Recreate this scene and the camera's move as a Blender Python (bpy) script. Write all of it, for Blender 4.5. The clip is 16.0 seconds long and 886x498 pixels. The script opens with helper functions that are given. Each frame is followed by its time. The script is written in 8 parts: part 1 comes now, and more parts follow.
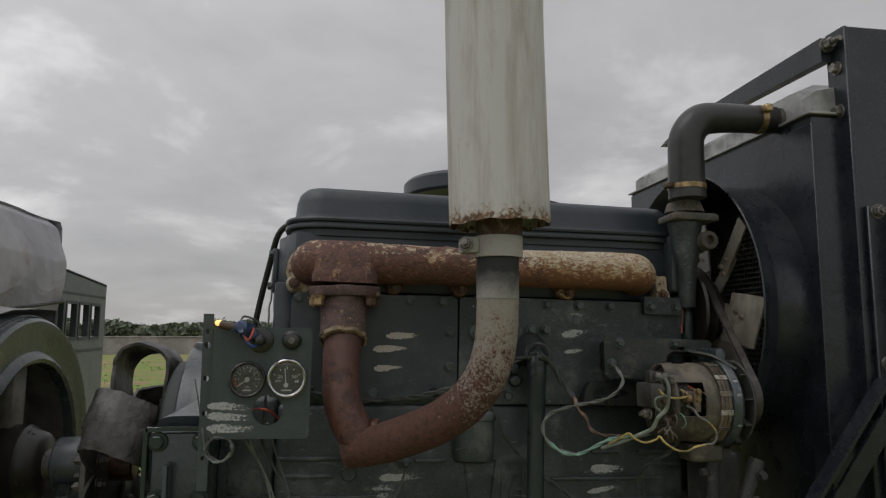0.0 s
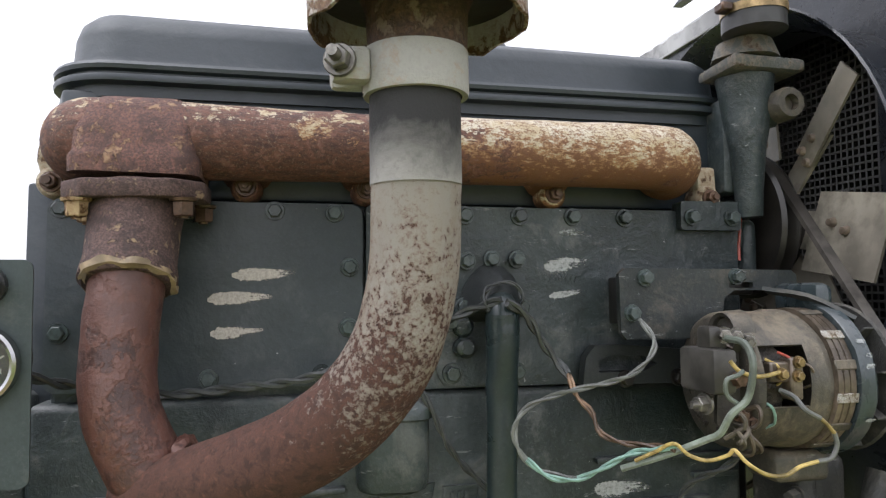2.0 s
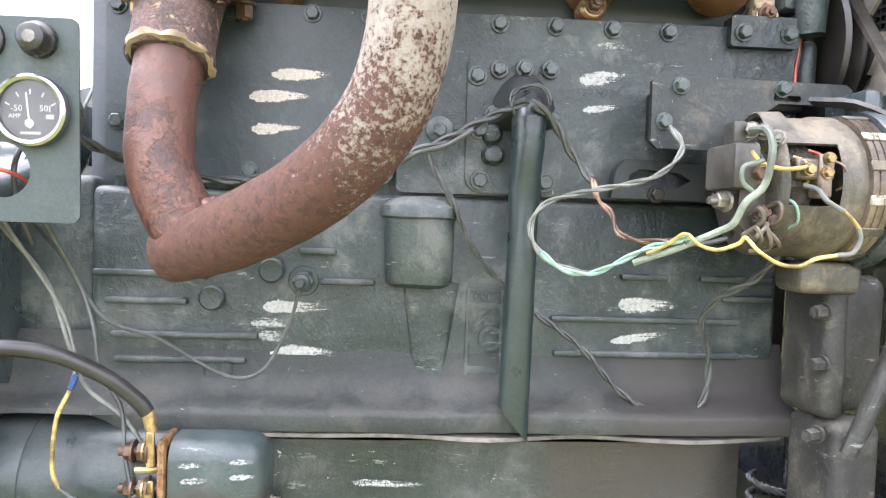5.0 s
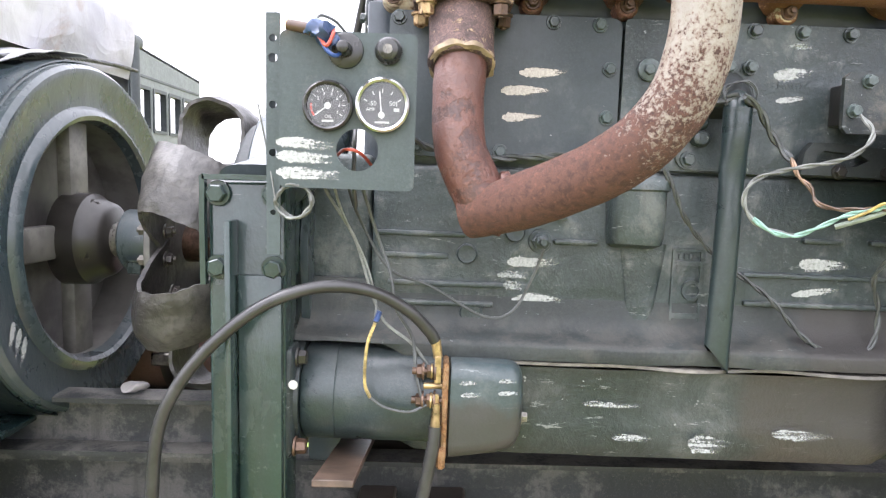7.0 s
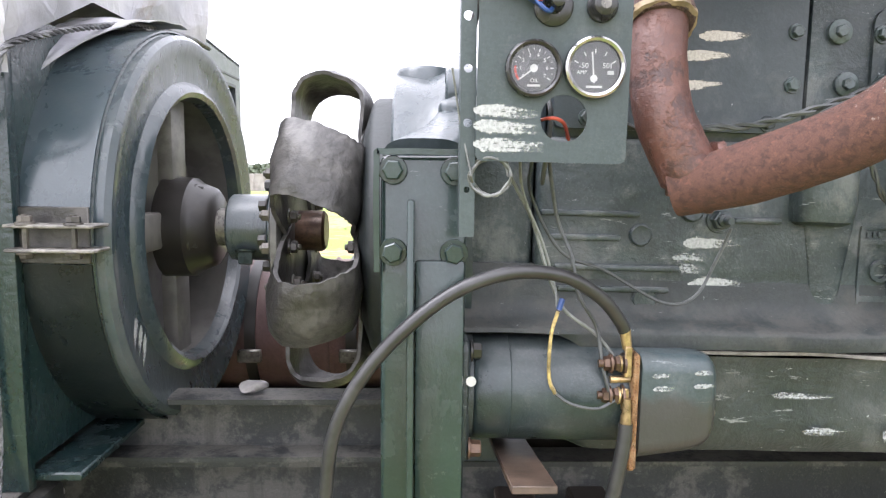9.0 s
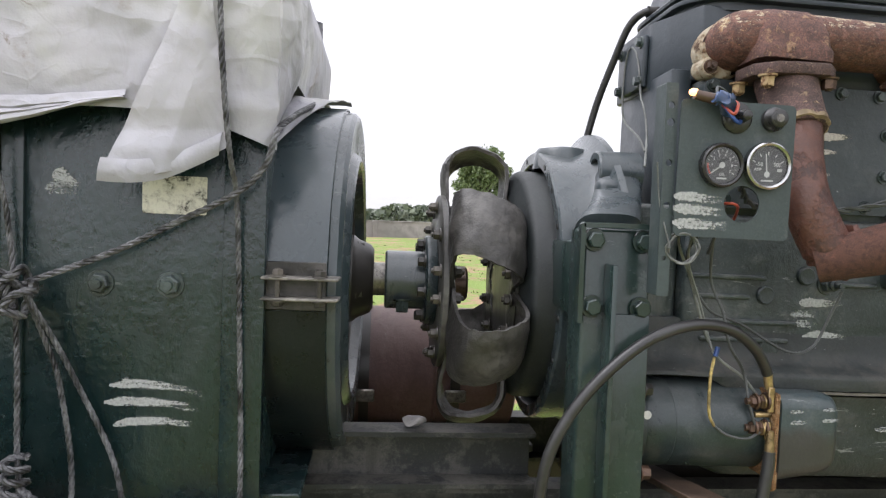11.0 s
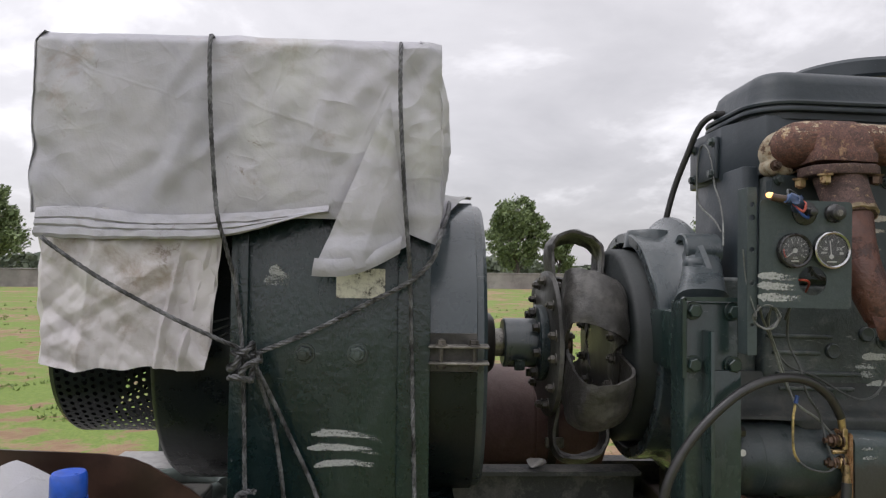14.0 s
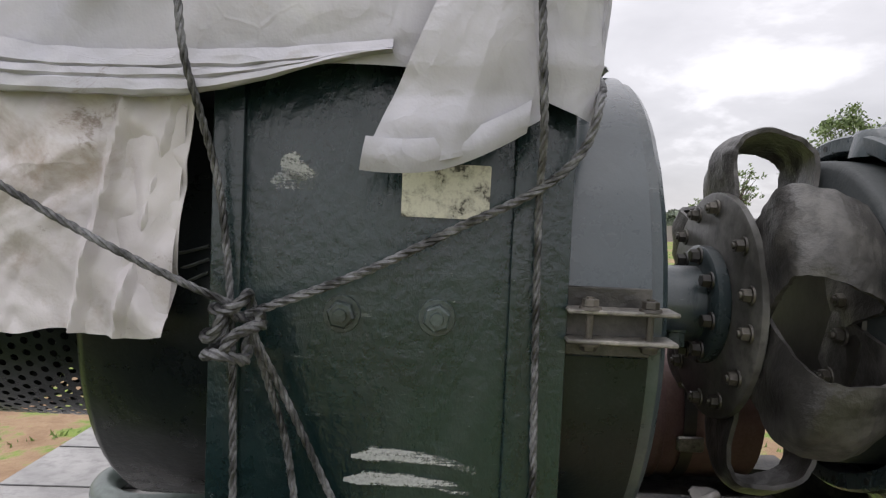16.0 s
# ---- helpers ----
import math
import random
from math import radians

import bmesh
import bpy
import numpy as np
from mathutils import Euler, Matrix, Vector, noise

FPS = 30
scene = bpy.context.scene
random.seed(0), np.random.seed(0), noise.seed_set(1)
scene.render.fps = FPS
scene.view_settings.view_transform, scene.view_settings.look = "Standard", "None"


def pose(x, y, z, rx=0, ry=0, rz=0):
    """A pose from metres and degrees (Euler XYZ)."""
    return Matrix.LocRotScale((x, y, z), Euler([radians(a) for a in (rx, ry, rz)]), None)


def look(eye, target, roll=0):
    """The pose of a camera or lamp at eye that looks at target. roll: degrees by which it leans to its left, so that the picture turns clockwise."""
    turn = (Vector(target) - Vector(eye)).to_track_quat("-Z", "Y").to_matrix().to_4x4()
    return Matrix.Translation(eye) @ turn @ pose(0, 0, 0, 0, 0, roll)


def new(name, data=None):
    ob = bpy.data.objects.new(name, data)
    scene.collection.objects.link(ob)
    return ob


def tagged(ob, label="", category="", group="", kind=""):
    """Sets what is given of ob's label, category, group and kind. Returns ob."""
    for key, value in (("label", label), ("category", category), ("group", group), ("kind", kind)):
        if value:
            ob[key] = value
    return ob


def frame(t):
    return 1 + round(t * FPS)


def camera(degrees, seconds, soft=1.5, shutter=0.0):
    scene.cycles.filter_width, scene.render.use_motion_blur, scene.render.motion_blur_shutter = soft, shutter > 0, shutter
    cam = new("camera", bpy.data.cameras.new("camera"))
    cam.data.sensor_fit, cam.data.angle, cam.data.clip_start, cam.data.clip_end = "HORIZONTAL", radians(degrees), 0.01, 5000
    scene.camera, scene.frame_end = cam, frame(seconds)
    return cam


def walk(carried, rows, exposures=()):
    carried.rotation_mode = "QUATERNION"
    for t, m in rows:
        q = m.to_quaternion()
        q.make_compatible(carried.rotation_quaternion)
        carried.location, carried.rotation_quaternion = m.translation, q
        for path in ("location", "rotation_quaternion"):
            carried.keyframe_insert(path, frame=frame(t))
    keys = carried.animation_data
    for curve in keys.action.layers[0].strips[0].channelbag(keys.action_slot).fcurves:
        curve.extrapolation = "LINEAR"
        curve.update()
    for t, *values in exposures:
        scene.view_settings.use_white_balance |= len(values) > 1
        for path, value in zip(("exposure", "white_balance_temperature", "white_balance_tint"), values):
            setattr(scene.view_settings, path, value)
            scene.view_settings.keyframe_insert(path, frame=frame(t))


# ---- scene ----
cam = camera(66.0, 16.0, 1.25)
PATH = [
    (0, (0.0707, -0.0052, 1.7191), (0.3830, 1.9560, 1.9557), 0.22),
    (0.5, (0.1303, 0.1327, 1.7128), (0.4722, 2.0995, 1.8337), 1.54),
    (1, (0.1793, 0.2531, 1.6935), (0.4895, 2.2286, 1.7230), 1.86),
    (1.5, (0.1859, 0.3915, 1.6918), (0.5708, 2.3537, 1.7306), 0.35),
    (2, (0.2266, 0.5046, 1.7030), (0.6362, 2.4604, 1.7858), -1.13),
    (2.5, (0.3071, 0.5468, 1.7091), (0.5893, 2.5229, 1.8334), 0.74),
    (3, (0.3421, 0.5557, 1.6801), (0.6021, 2.5380, 1.7325), 1.44),
    (3.2, (0.3563, 0.5550, 1.6694), (0.6099, 2.5381, 1.7270), 1.29),
    (5.3, (0.2581, 0.4473, 1.5793), (0.3778, 2.4368, 1.4134), 0.97),
    (5.5, (0.2289, 0.4257, 1.5787), (0.3750, 2.4126, 1.4034), 0.90),
    (6, (0.1621, 0.3796, 1.5708), (0.2933, 2.3662, 1.3800), 1.13),
    (6.5, (0.1042, 0.3465, 1.5756), (0.1700, 2.3362, 1.3834), 0.67),
    (7, (0.0688, 0.3200, 1.5737), (0.0738, 2.3097, 1.3712), 1.27),
    (7.5, (0.0472, 0.3125, 1.5700), (0.0395, 2.3034, 1.3796), 2.69),
    (8, (-0.0021, 0.3496, 1.5663), (-0.1279, 2.3335, 1.3466), 2.09),
    (8.5, (-0.0641, 0.3995, 1.5517), (-0.1385, 2.3831, 1.3071), 2.93),
    (9, (-0.1502, 0.3958, 1.5524), (-0.0976, 2.3822, 1.3254), 0.58),
    (9.5, (-0.2402, 0.3511, 1.5584), (-0.0908, 2.3371, 1.3756), 0.55),
    (10, (-0.3320, 0.3080, 1.5612), (-0.1693, 2.2917, 1.3649), 2.63),
    (10.2, (-0.3546, 0.3053, 1.5600), (-0.1852, 2.2909, 1.3908), 2.63),
    (12.3, (-0.5805, 0.1342, 1.6003), (-0.3766, 2.1231, 1.5496), 1.77),
    (12.5, (-0.5910, 0.1161, 1.6005), (-0.3759, 2.1042, 1.5641), 2.03),
    (13, (-0.6014, 0.0767, 1.6046), (-0.4325, 2.0695, 1.6069), 1.28),
    (13.5, (-0.6054, 0.0560, 1.6156), (-0.4646, 2.0505, 1.6637), 1.11),
    (14, (-0.6210, 0.0446, 1.6158), (-0.5300, 2.0418, 1.6695), 0.69),
    (14.5, (-0.6457, 0.0855, 1.6131), (-0.6125, 2.0848, 1.6510), 0.64),
    (15, (-0.6723, 0.2317, 1.6003), (-0.6785, 2.2316, 1.6121), 0.13),
    (15.5, (-0.6653, 0.3946, 1.5907), (-0.7130, 2.3936, 1.5530), 1.65),
    (16, (-0.7063, 0.5385, 1.5706), (-0.6923, 2.5355, 1.4620), 2.51),
]
EXPOSURES = [(0, 0.0, 6500, 11), (0.5, 0.5, 6450, 12), (1, 0.95, 6400, 13), (1.5, 1.2, 6350, 14), (2.2, 1.65, 6100, 15), (3.2, 2.5, 6000, 16), (5.5, 3.1, 6050, 18), (7, 2.87, 6100, 18),
             (9, 2.65, 6100, 18), (10.2, 2.0, 6150, 15), (12.5, 1.1, 6350, 15), (13.3, 1.0, 6350, 15), (14, 0.75, 6350, 15), (14.7, 0.75, 6350, 15), (15.5, 1.05, 6350, 15), (16, 1.05, 6350, 15)]
walk(cam, [(t, look(eye, target, roll)) for t, eye, target, roll in PATH], EXPOSURES)

# ---- overcast sky and a wide, weak sun ----
SUN_UP, SUN_TURN = 65.0, -75.0
world = bpy.data.worlds.new("overcast_sky")
scene.world = world
world.use_nodes = True
wt = world.node_tree
wt.nodes.clear()


def wnode(kind, **values):
    n = wt.nodes.new(kind)
    for key, value in values.items():
        n.inputs[key].default_value = value
    return n


w_out = wnode("ShaderNodeOutputWorld")
w_sky = wnode("ShaderNodeTexSky")
w_sky.sky_type, w_sky.sun_disc = "NISHITA", False
w_sky.sun_elevation, w_sky.sun_rotation = radians(SUN_UP), radians(SUN_TURN)
w_skyback = wnode("ShaderNodeBackground", Strength=0.06)
wt.links.new(w_sky.outputs["Color"], w_skyback.inputs["Color"])
w_co = wnode("ShaderNodeTexCoord")
w_sep = wnode("ShaderNodeSeparateXYZ")
wt.links.new(w_co.outputs["Generated"], w_sep.inputs[0])
w_up = wnode("ShaderNodeMath")
w_up.operation = "ABSOLUTE"
wt.links.new(w_sep.outputs["Z"], w_up.inputs[0])
w_add = wnode("ShaderNodeMath")
w_add.operation = "ADD"
w_add.inputs[1].default_value = 0.28
wt.links.new(w_up.outputs[0], w_add.inputs[0])
w_flat = []
for axis in ("X", "Y"):
    d = wnode("ShaderNodeMath")
    d.operation = "DIVIDE"
    wt.links.new(w_sep.outputs[axis], d.inputs[0])
    wt.links.new(w_add.outputs[0], d.inputs[1])
    w_flat.append(d)
w_comb = wnode("ShaderNodeCombineXYZ")
wt.links.new(w_flat[0].outputs[0], w_comb.inputs["X"])
wt.links.new(w_flat[1].outputs[0], w_comb.inputs["Y"])
w_noise = wnode("ShaderNodeTexNoise", Scale=1.7, Detail=7.0, Roughness=0.55, Distortion=0.25)
wt.links.new(w_comb.outputs[0], w_noise.inputs["Vector"])
w_ramp = wnode("ShaderNodeValToRGB")
w_ramp.color_ramp.elements[0].position, w_ramp.color_ramp.elements[0].color = 0.30, (0.385, 0.382, 0.382, 1)
w_ramp.color_ramp.elements[1].position, w_ramp.color_ramp.elements[1].color = 0.72, (0.78, 0.775, 0.77, 1)
w_mid = w_ramp.color_ramp.elements.new(0.54)
w_mid.color = (0.475, 0.470, 0.468, 1)
wt.links.new(w_noise.outputs["Fac"], w_ramp.inputs["Fac"])
w_cloud = wnode("ShaderNodeBackground", Strength=0.85)
w_dot = wnode("ShaderNodeVectorMath")
w_dot.operation = "DOT_PRODUCT"
wt.links.new(w_co.outputs["Generated"], w_dot.inputs[0])
w_dot.inputs[1].default_value = Vector((-2.0, -1.6, 6.0)).normalized()
w_glow = wnode("ShaderNodeMapRange")
w_glow.inputs["From Min"].default_value, w_glow.inputs["From Max"].default_value = -0.4, 1.0
w_glow.inputs["To Min"].default_value, w_glow.inputs["To Max"].default_value = 0.70, 1.90
wt.links.new(w_dot.outputs["Value"], w_glow.inputs["Value"])
wt.links.new(w_glow.outputs[0], w_cloud.inputs["Strength"])
wt.links.new(w_ramp.outputs["Color"], w_cloud.inputs["Color"])
w_mix = wnode("ShaderNodeMixShader", Fac=0.9)
wt.links.new(w_skyback.outputs[0], w_mix.inputs[1])
wt.links.new(w_cloud.outputs[0], w_mix.inputs[2])
wt.links.new(w_mix.outputs[0], w_out.inputs["Surface"])

sun_data = bpy.data.lights.new("sun", "SUN")
sun_data.energy, sun_data.angle, sun_data.color = 0.5, radians(40), (1.0, 0.99, 0.98)
sun = new("sun", sun_data)
sun.matrix_world = look((-4.0, 0.0, 8.5), (0, 1.2, 1.2))

# ---- materials ----
def material(name):
    m = bpy.data.materials.new(name)
    m.use_nodes = True
    return m, m.node_tree, m.node_tree.nodes["Principled BSDF"]


def link(nt, a, b):
    nt.links.new(a, b)


def noise_node(nt, scale, detail=4.0, rough=0.6, distort=0.0, stretch=None):
    co = nt.nodes.new("ShaderNodeTexCoord")
    n = nt.nodes.new("ShaderNodeTexNoise")
    n.inputs["Scale"].default_value, n.inputs["Detail"].default_value = scale, detail
    n.inputs["Roughness"].default_value, n.inputs["Distortion"].default_value = rough, distort
    if stretch:
        mp = nt.nodes.new("ShaderNodeMapping")
        mp.inputs["Scale"].default_value = stretch
        link(nt, co.outputs["Object"], mp.inputs["Vector"])
        link(nt, mp.outputs[0], n.inputs["Vector"])
    else:
        link(nt, co.outputs["Object"], n.inputs["Vector"])
    return n.outputs["Fac"]


def step(nt, fac, low, high):
    r = nt.nodes.new("ShaderNodeMapRange")
    r.inputs["From Min"].default_value, r.inputs["From Max"].default_value = low, high
    link(nt, fac, r.inputs["Value"])
    return r.outputs[0]


def times(nt, fac, value):
    r = nt.nodes.new("ShaderNodeMath")
    r.operation = "MULTIPLY"
    link(nt, fac, r.inputs[0])
    r.inputs[1].default_value = value
    return r.outputs[0]


def blend(nt, fac, a, b):
    x = nt.nodes.new("ShaderNodeMix")
    x.data_type = "RGBA"
    link(nt, fac, x.inputs["Factor"])
    for socket, value in ((x.inputs["A"], a), (x.inputs["B"], b)):
        if isinstance(value, tuple):
            socket.default_value = (*value, 1)
        else:
            link(nt, value, socket)
    return x.outputs["Result"]


def bump(nt, bsdf, fac, depth):
    b = nt.nodes.new("ShaderNodeBump")
    b.inputs["Strength"].default_value, b.inputs["Distance"].default_value = 1.0, depth
    link(nt, fac, b.inputs["Height"])
    if bsdf.inputs["Normal"].is_linked:
        link(nt, bsdf.inputs["Normal"].links[0].from_socket, b.inputs["Normal"])
    link(nt, b.outputs[0], bsdf.inputs["Normal"])


def plain(name, colour, rough=0.5, metal=0.0, vary=0.25, scale=60.0, depth=0.0004, coat=0.0):
    """One colour with a grain and larger stains."""
    m, nt, b = material(name)
    big, small = noise_node(nt, scale * 0.15, 4), noise_node(nt, scale, 5)
    dark = tuple(c * (1 - vary) for c in colour)
    light = tuple(min(1.0, c * (1 + vary)) for c in colour)
    base = blend(nt, step(nt, big, 0.40, 0.60), dark, light)
    base = blend(nt, times(nt, step(nt, small, 0.46, 0.64), 0.6), base, tuple(0.7 * c for c in dark))
    link(nt, base, b.inputs["Base Color"])
    b.inputs["Metallic"].default_value = metal
    b.inputs["Coat Weight"].default_value = coat
    link(nt, step(nt, big, -0.6 / max(rough, 0.05) * 0.2, 1.0 / max(rough, 0.05)), b.inputs["Roughness"])
    b.inputs["Roughness"].default_value = rough
    if depth:
        bump(nt, b, small, depth)
    return m


def normal_up(nt):
    """How far a surface looks up, where dust settles."""
    g = nt.nodes.new("ShaderNodeNewGeometry")
    sep = nt.nodes.new("ShaderNodeSeparateXYZ")
    link(nt, g.outputs["Normal"], sep.inputs[0])
    return sep.outputs["Z"]


def joined(nt, a, b, how="ADD"):
    n = nt.nodes.new("ShaderNodeMath")
    n.operation = how
    link(nt, a, n.inputs[0])
    link(nt, b, n.inputs[1])
    return n.outputs[0]


def worn_paint(name, colour, second, dust=(0.165, 0.168, 0.162), dusty=0.5, chips=0.5, chip=(0.34, 0.36, 0.36), rough=0.42, runs=False, lump=0.0008, pebble=0.0002, oil=None, speckle=1.0):
    """Thick brushed paint: two tones, settled dust, scuffs, chips and lumps; oil = (axis, from, to) is a dark oily stain."""
    m, nt, b = material(name)
    big = noise_node(nt, 5.0, 6, 0.66, 0.5)
    mid = noise_node(nt, 21.0, 6, 0.68, 0.3, (1.0, 1.0, 0.55) if runs else None)
    fine = noise_node(nt, 150.0, 5, 0.65)
    base = blend(nt, step(nt, big, 0.43, 0.57), colour, second)
    base = blend(nt, times(nt, step(nt, fine, 0.47, 0.58), 0.22 * speckle), base, tuple(0.5 * c for c in colour))
    speck = noise_node(nt, 330.0, 4, 0.7)
    base = blend(nt, times(nt, step(nt, joined(nt, speck, times(nt, mid, 0.5)), 0.80, 0.90), 0.22 * speckle * min(1.0, dusty + 0.15)), base, dust)
    base = blend(nt, times(nt, step(nt, speck, 0.45, 0.33), 0.25 * speckle), base, tuple(0.35 * c for c in colour))
    cloud = joined(nt, times(nt, mid, 0.6), times(nt, big, 0.4))
    base = blend(nt, times(nt, step(nt, joined(nt, cloud, times(nt, fine, 0.12)), 0.620 - 0.07 * dusty, 0.69 - 0.06 * dusty), 0.62 * dusty), base, dust)
    settled = joined(nt, step(nt, normal_up(nt), 0.20, 0.90), step(nt, joined(nt, mid, times(nt, fine, 0.4)), 0.58, 0.72), "MULTIPLY")
    base = blend(nt, times(nt, settled, 0.75 * dusty), base, tuple(1.1 * c for c in dust))
    drip = noise_node(nt, 26.0, 5, 0.7, 0.2, (1.6, 1.6, 0.13))
    base = blend(nt, times(nt, step(nt, drip, 0.52, 0.66), 0.5 * dusty), base, tuple(0.45 * c for c in colour))
    scuff = noise_node(nt, 40.0, 7, 0.78, 0.1, (0.45, 1.0, 2.6))
    base = blend(nt, times(nt, step(nt, scuff, 0.665 - 0.06 * chips, 0.70 - 0.06 * chips), 0.6 * min(1.0, 2 * chips)), base, tuple(0.8 * c for c in chip))
    spots = noise_node(nt, 95.0, 6, 0.72)
    base = blend(nt, times(nt, step(nt, spots, 0.725 - 0.06 * chips, 0.74 - 0.06 * chips), 0.85), base, chip)
    wet = None
    if oil:
        co = nt.nodes.new("ShaderNodeTexCoord")
        sep = nt.nodes.new("ShaderNodeSeparateXYZ")
        link(nt, co.outputs["Object"], sep.inputs[0])
        wet = step(nt, joined(nt, step(nt, sep.outputs[oil[0]], oil[1], oil[2]), times(nt, big, 0.8)), 0.62, 0.74)
        if len(oil) > 3:
            wet = joined(nt, wet, step(nt, joined(nt, sep.outputs["Z"], times(nt, mid, 0.05)), oil[3], oil[3] - 0.01), "MULTIPLY")
        base = blend(nt, times(nt, wet, 0.85), base, (0.034, 0.031, 0.029))
    link(nt, base, b.inputs["Base Color"])
    r = nt.nodes.new("ShaderNodeMapRange")
    r.inputs["From Min"].default_value, r.inputs["From Max"].default_value = 0.3, 0.7
    r.inputs["To Min"].default_value, r.inputs["To Max"].default_value = rough - 0.10, min(0.95, rough + 0.20)
    link(nt, cloud, r.inputs["Value"])
    link(nt, r.outputs[0], b.inputs["Roughness"])
    bump(nt, b, mid, lump * 2.5)
    bump(nt, b, noise_node(nt, 95.0, 3, 0.5), pebble * 2.0)
    bump(nt, b, fine, pebble * 0.8)
    return m


def rusted(name, paint, rust, other, amount, grade=None, scale=40.0, depth=0.0009, rough=0.72, under=0.0, seam=None, streak=0.0):
    """Paint eaten by rust in spots; grade = (axis, from, to) makes the rust spread along the part."""
    m, nt, b = material(name)
    spot = noise_node(nt, scale, 9, 0.72, 0.25)
    big = noise_node(nt, scale * 0.22, 4, 0.6)
    fine = noise_node(nt, scale * 5.5, 4, 0.7)
    add = nt.nodes.new("ShaderNodeMath")
    add.operation = "ADD"
    link(nt, times(nt, spot, 0.74), add.inputs[0])
    link(nt, times(nt, big, 0.26), add.inputs[1])
    value = add.outputs[0]
    for g_axis, g_from, g_to, g_low, g_high in [g for g in (grade, seam) if g]:
        co = nt.nodes.new("ShaderNodeTexCoord")
        sep = nt.nodes.new("ShaderNodeSeparateXYZ")
        link(nt, co.outputs["Object"], sep.inputs[0])
        g = nt.nodes.new("ShaderNodeMapRange")
        g.inputs["From Min"].default_value, g.inputs["From Max"].default_value = g_from, g_to
        g.inputs["To Min"].default_value, g.inputs["To Max"].default_value = g_low, g_high
        link(nt, sep.outputs[g_axis], g.inputs["Value"])
        value = joined(nt, value, g.outputs[0])
    if under:
        value = joined(nt, value, times(nt, step(nt, normal_up(nt), 0.45, -0.45), under))
    cut = 0.72 - 0.42 * amount
    fac = step(nt, value, cut - 0.012, cut + 0.022)
    rustc = blend(nt, step(nt, fine, 0.42, 0.60), rust, other)
    rustc = blend(nt, times(nt, step(nt, noise_node(nt, scale * 0.5, 6, 0.7, 0.4), 0.47, 0.60), 0.7), rustc, tuple(0.5 * c for c in rust))
    rustc = blend(nt, times(nt, step(nt, noise_node(nt, 190.0, 4, 0.7), 0.58, 0.66), 0.6), rustc, tuple(1.35 * c for c in other))
    halo = blend(nt, times(nt, step(nt, value, cut - 0.10, cut), 0.8), paint, tuple(0.3 * p + 0.9 * q for p, q in zip(paint, other)))
    halo = blend(nt, times(nt, step(nt, fine, 0.45, 0.75), 0.25), halo, tuple(0.6 * p for p in paint))
    if streak:
        halo = blend(nt, times(nt, step(nt, noise_node(nt, 34.0, 6, 0.66, 0.4, (1.0, 1.0, 0.09)), 0.48, 0.66), streak), halo, (0.25, 0.19, 0.125))
        halo = blend(nt, times(nt, step(nt, noise_node(nt, 9.0, 6, 0.66, 0.6, (1.0, 1.0, 0.4)), 0.50, 0.68), streak), halo, (0.29, 0.28, 0.26))
    link(nt, blend(nt, fac, halo, rustc), b.inputs["Base Color"])
    b.inputs["Roughness"].default_value = rough
    inv = nt.nodes.new("ShaderNodeMath")
    inv.operation = "SUBTRACT"
    inv.inputs[0].default_value = 1.0
    link(nt, fac, inv.inputs[1])
    bump(nt, b, inv.outputs[0], depth * 0.6)
    bump(nt, b, fine, depth * 1.6)
    return m


ENGINE_PAINT = worn_paint("engine_paint", (0.017, 0.026, 0.028), (0.044, 0.058, 0.060), dusty=0.60, chips=0.65, lump=0.0017, rough=0.40, oil=("X", 0.10, 0.42, 0.228))
# Darker than the block: grime plus the manifold's shade put into the colour.
LEDGE_GRIME_SHADE = worn_paint("ledge_grime_shade", (0.014, 0.019, 0.019), (0.030, 0.036, 0.035), dust=(0.085, 0.080, 0.070), dusty=0.5, chips=0.5, rough=0.6, lump=0.0012, oil=("X", 0.10, 0.42))
PAN_PAINT = worn_paint("pan_paint", (0.017, 0.025, 0.026), (0.034, 0.043, 0.044), dust=(0.12, 0.124, 0.12), dusty=0.45, chips=0.9, lump=0.0018, oil=("X", 0.03, 0.34))
COVER_PAINT = worn_paint("cover_paint", (0.020, 0.028, 0.035), (0.028, 0.037, 0.045), speckle=0.35, dusty=0.12, chips=0.0, rough=0.34, lump=0.0004, pebble=0.00012)
SIDE_PAINT = worn_paint("side_cover_paint", (0.024, 0.034, 0.038), (0.036, 0.047, 0.052), speckle=0.6, dusty=0.24, chips=0.12, rough=0.38, lump=0.0006, pebble=0.0002)
HOUSING_PAINT = worn_paint("housing_paint", (0.026, 0.039, 0.044), (0.047, 0.061, 0.068), dusty=0.24, chips=0.3, rough=0.24, runs=True, lump=0.0007, pebble=0.00012, speckle=0.7)
LEG_PAINT = worn_paint("leg_paint", (0.015, 0.030, 0.028), (0.025, 0.042, 0.039), dusty=0.12, chips=0.2, rough=0.2, runs=True, lump=0.0007, pebble=0.00012, speckle=0.7)
FLANGE_DARK = worn_paint("flange_dark", (0.013, 0.017, 0.018), (0.022, 0.027, 0.028), dusty=0.10, chips=0.1, rough=0.55, pebble=0.0001, lump=0.0008)
GEN_PAINT = worn_paint("generator_paint", (0.006, 0.017, 0.018), (0.012, 0.027, 0.028), dust=(0.09, 0.105, 0.105), dusty=0.14, chips=0.42, chip=(0.20, 0.22, 0.22), rough=0.22, runs=True, lump=0.0012, pebble=0.0006)
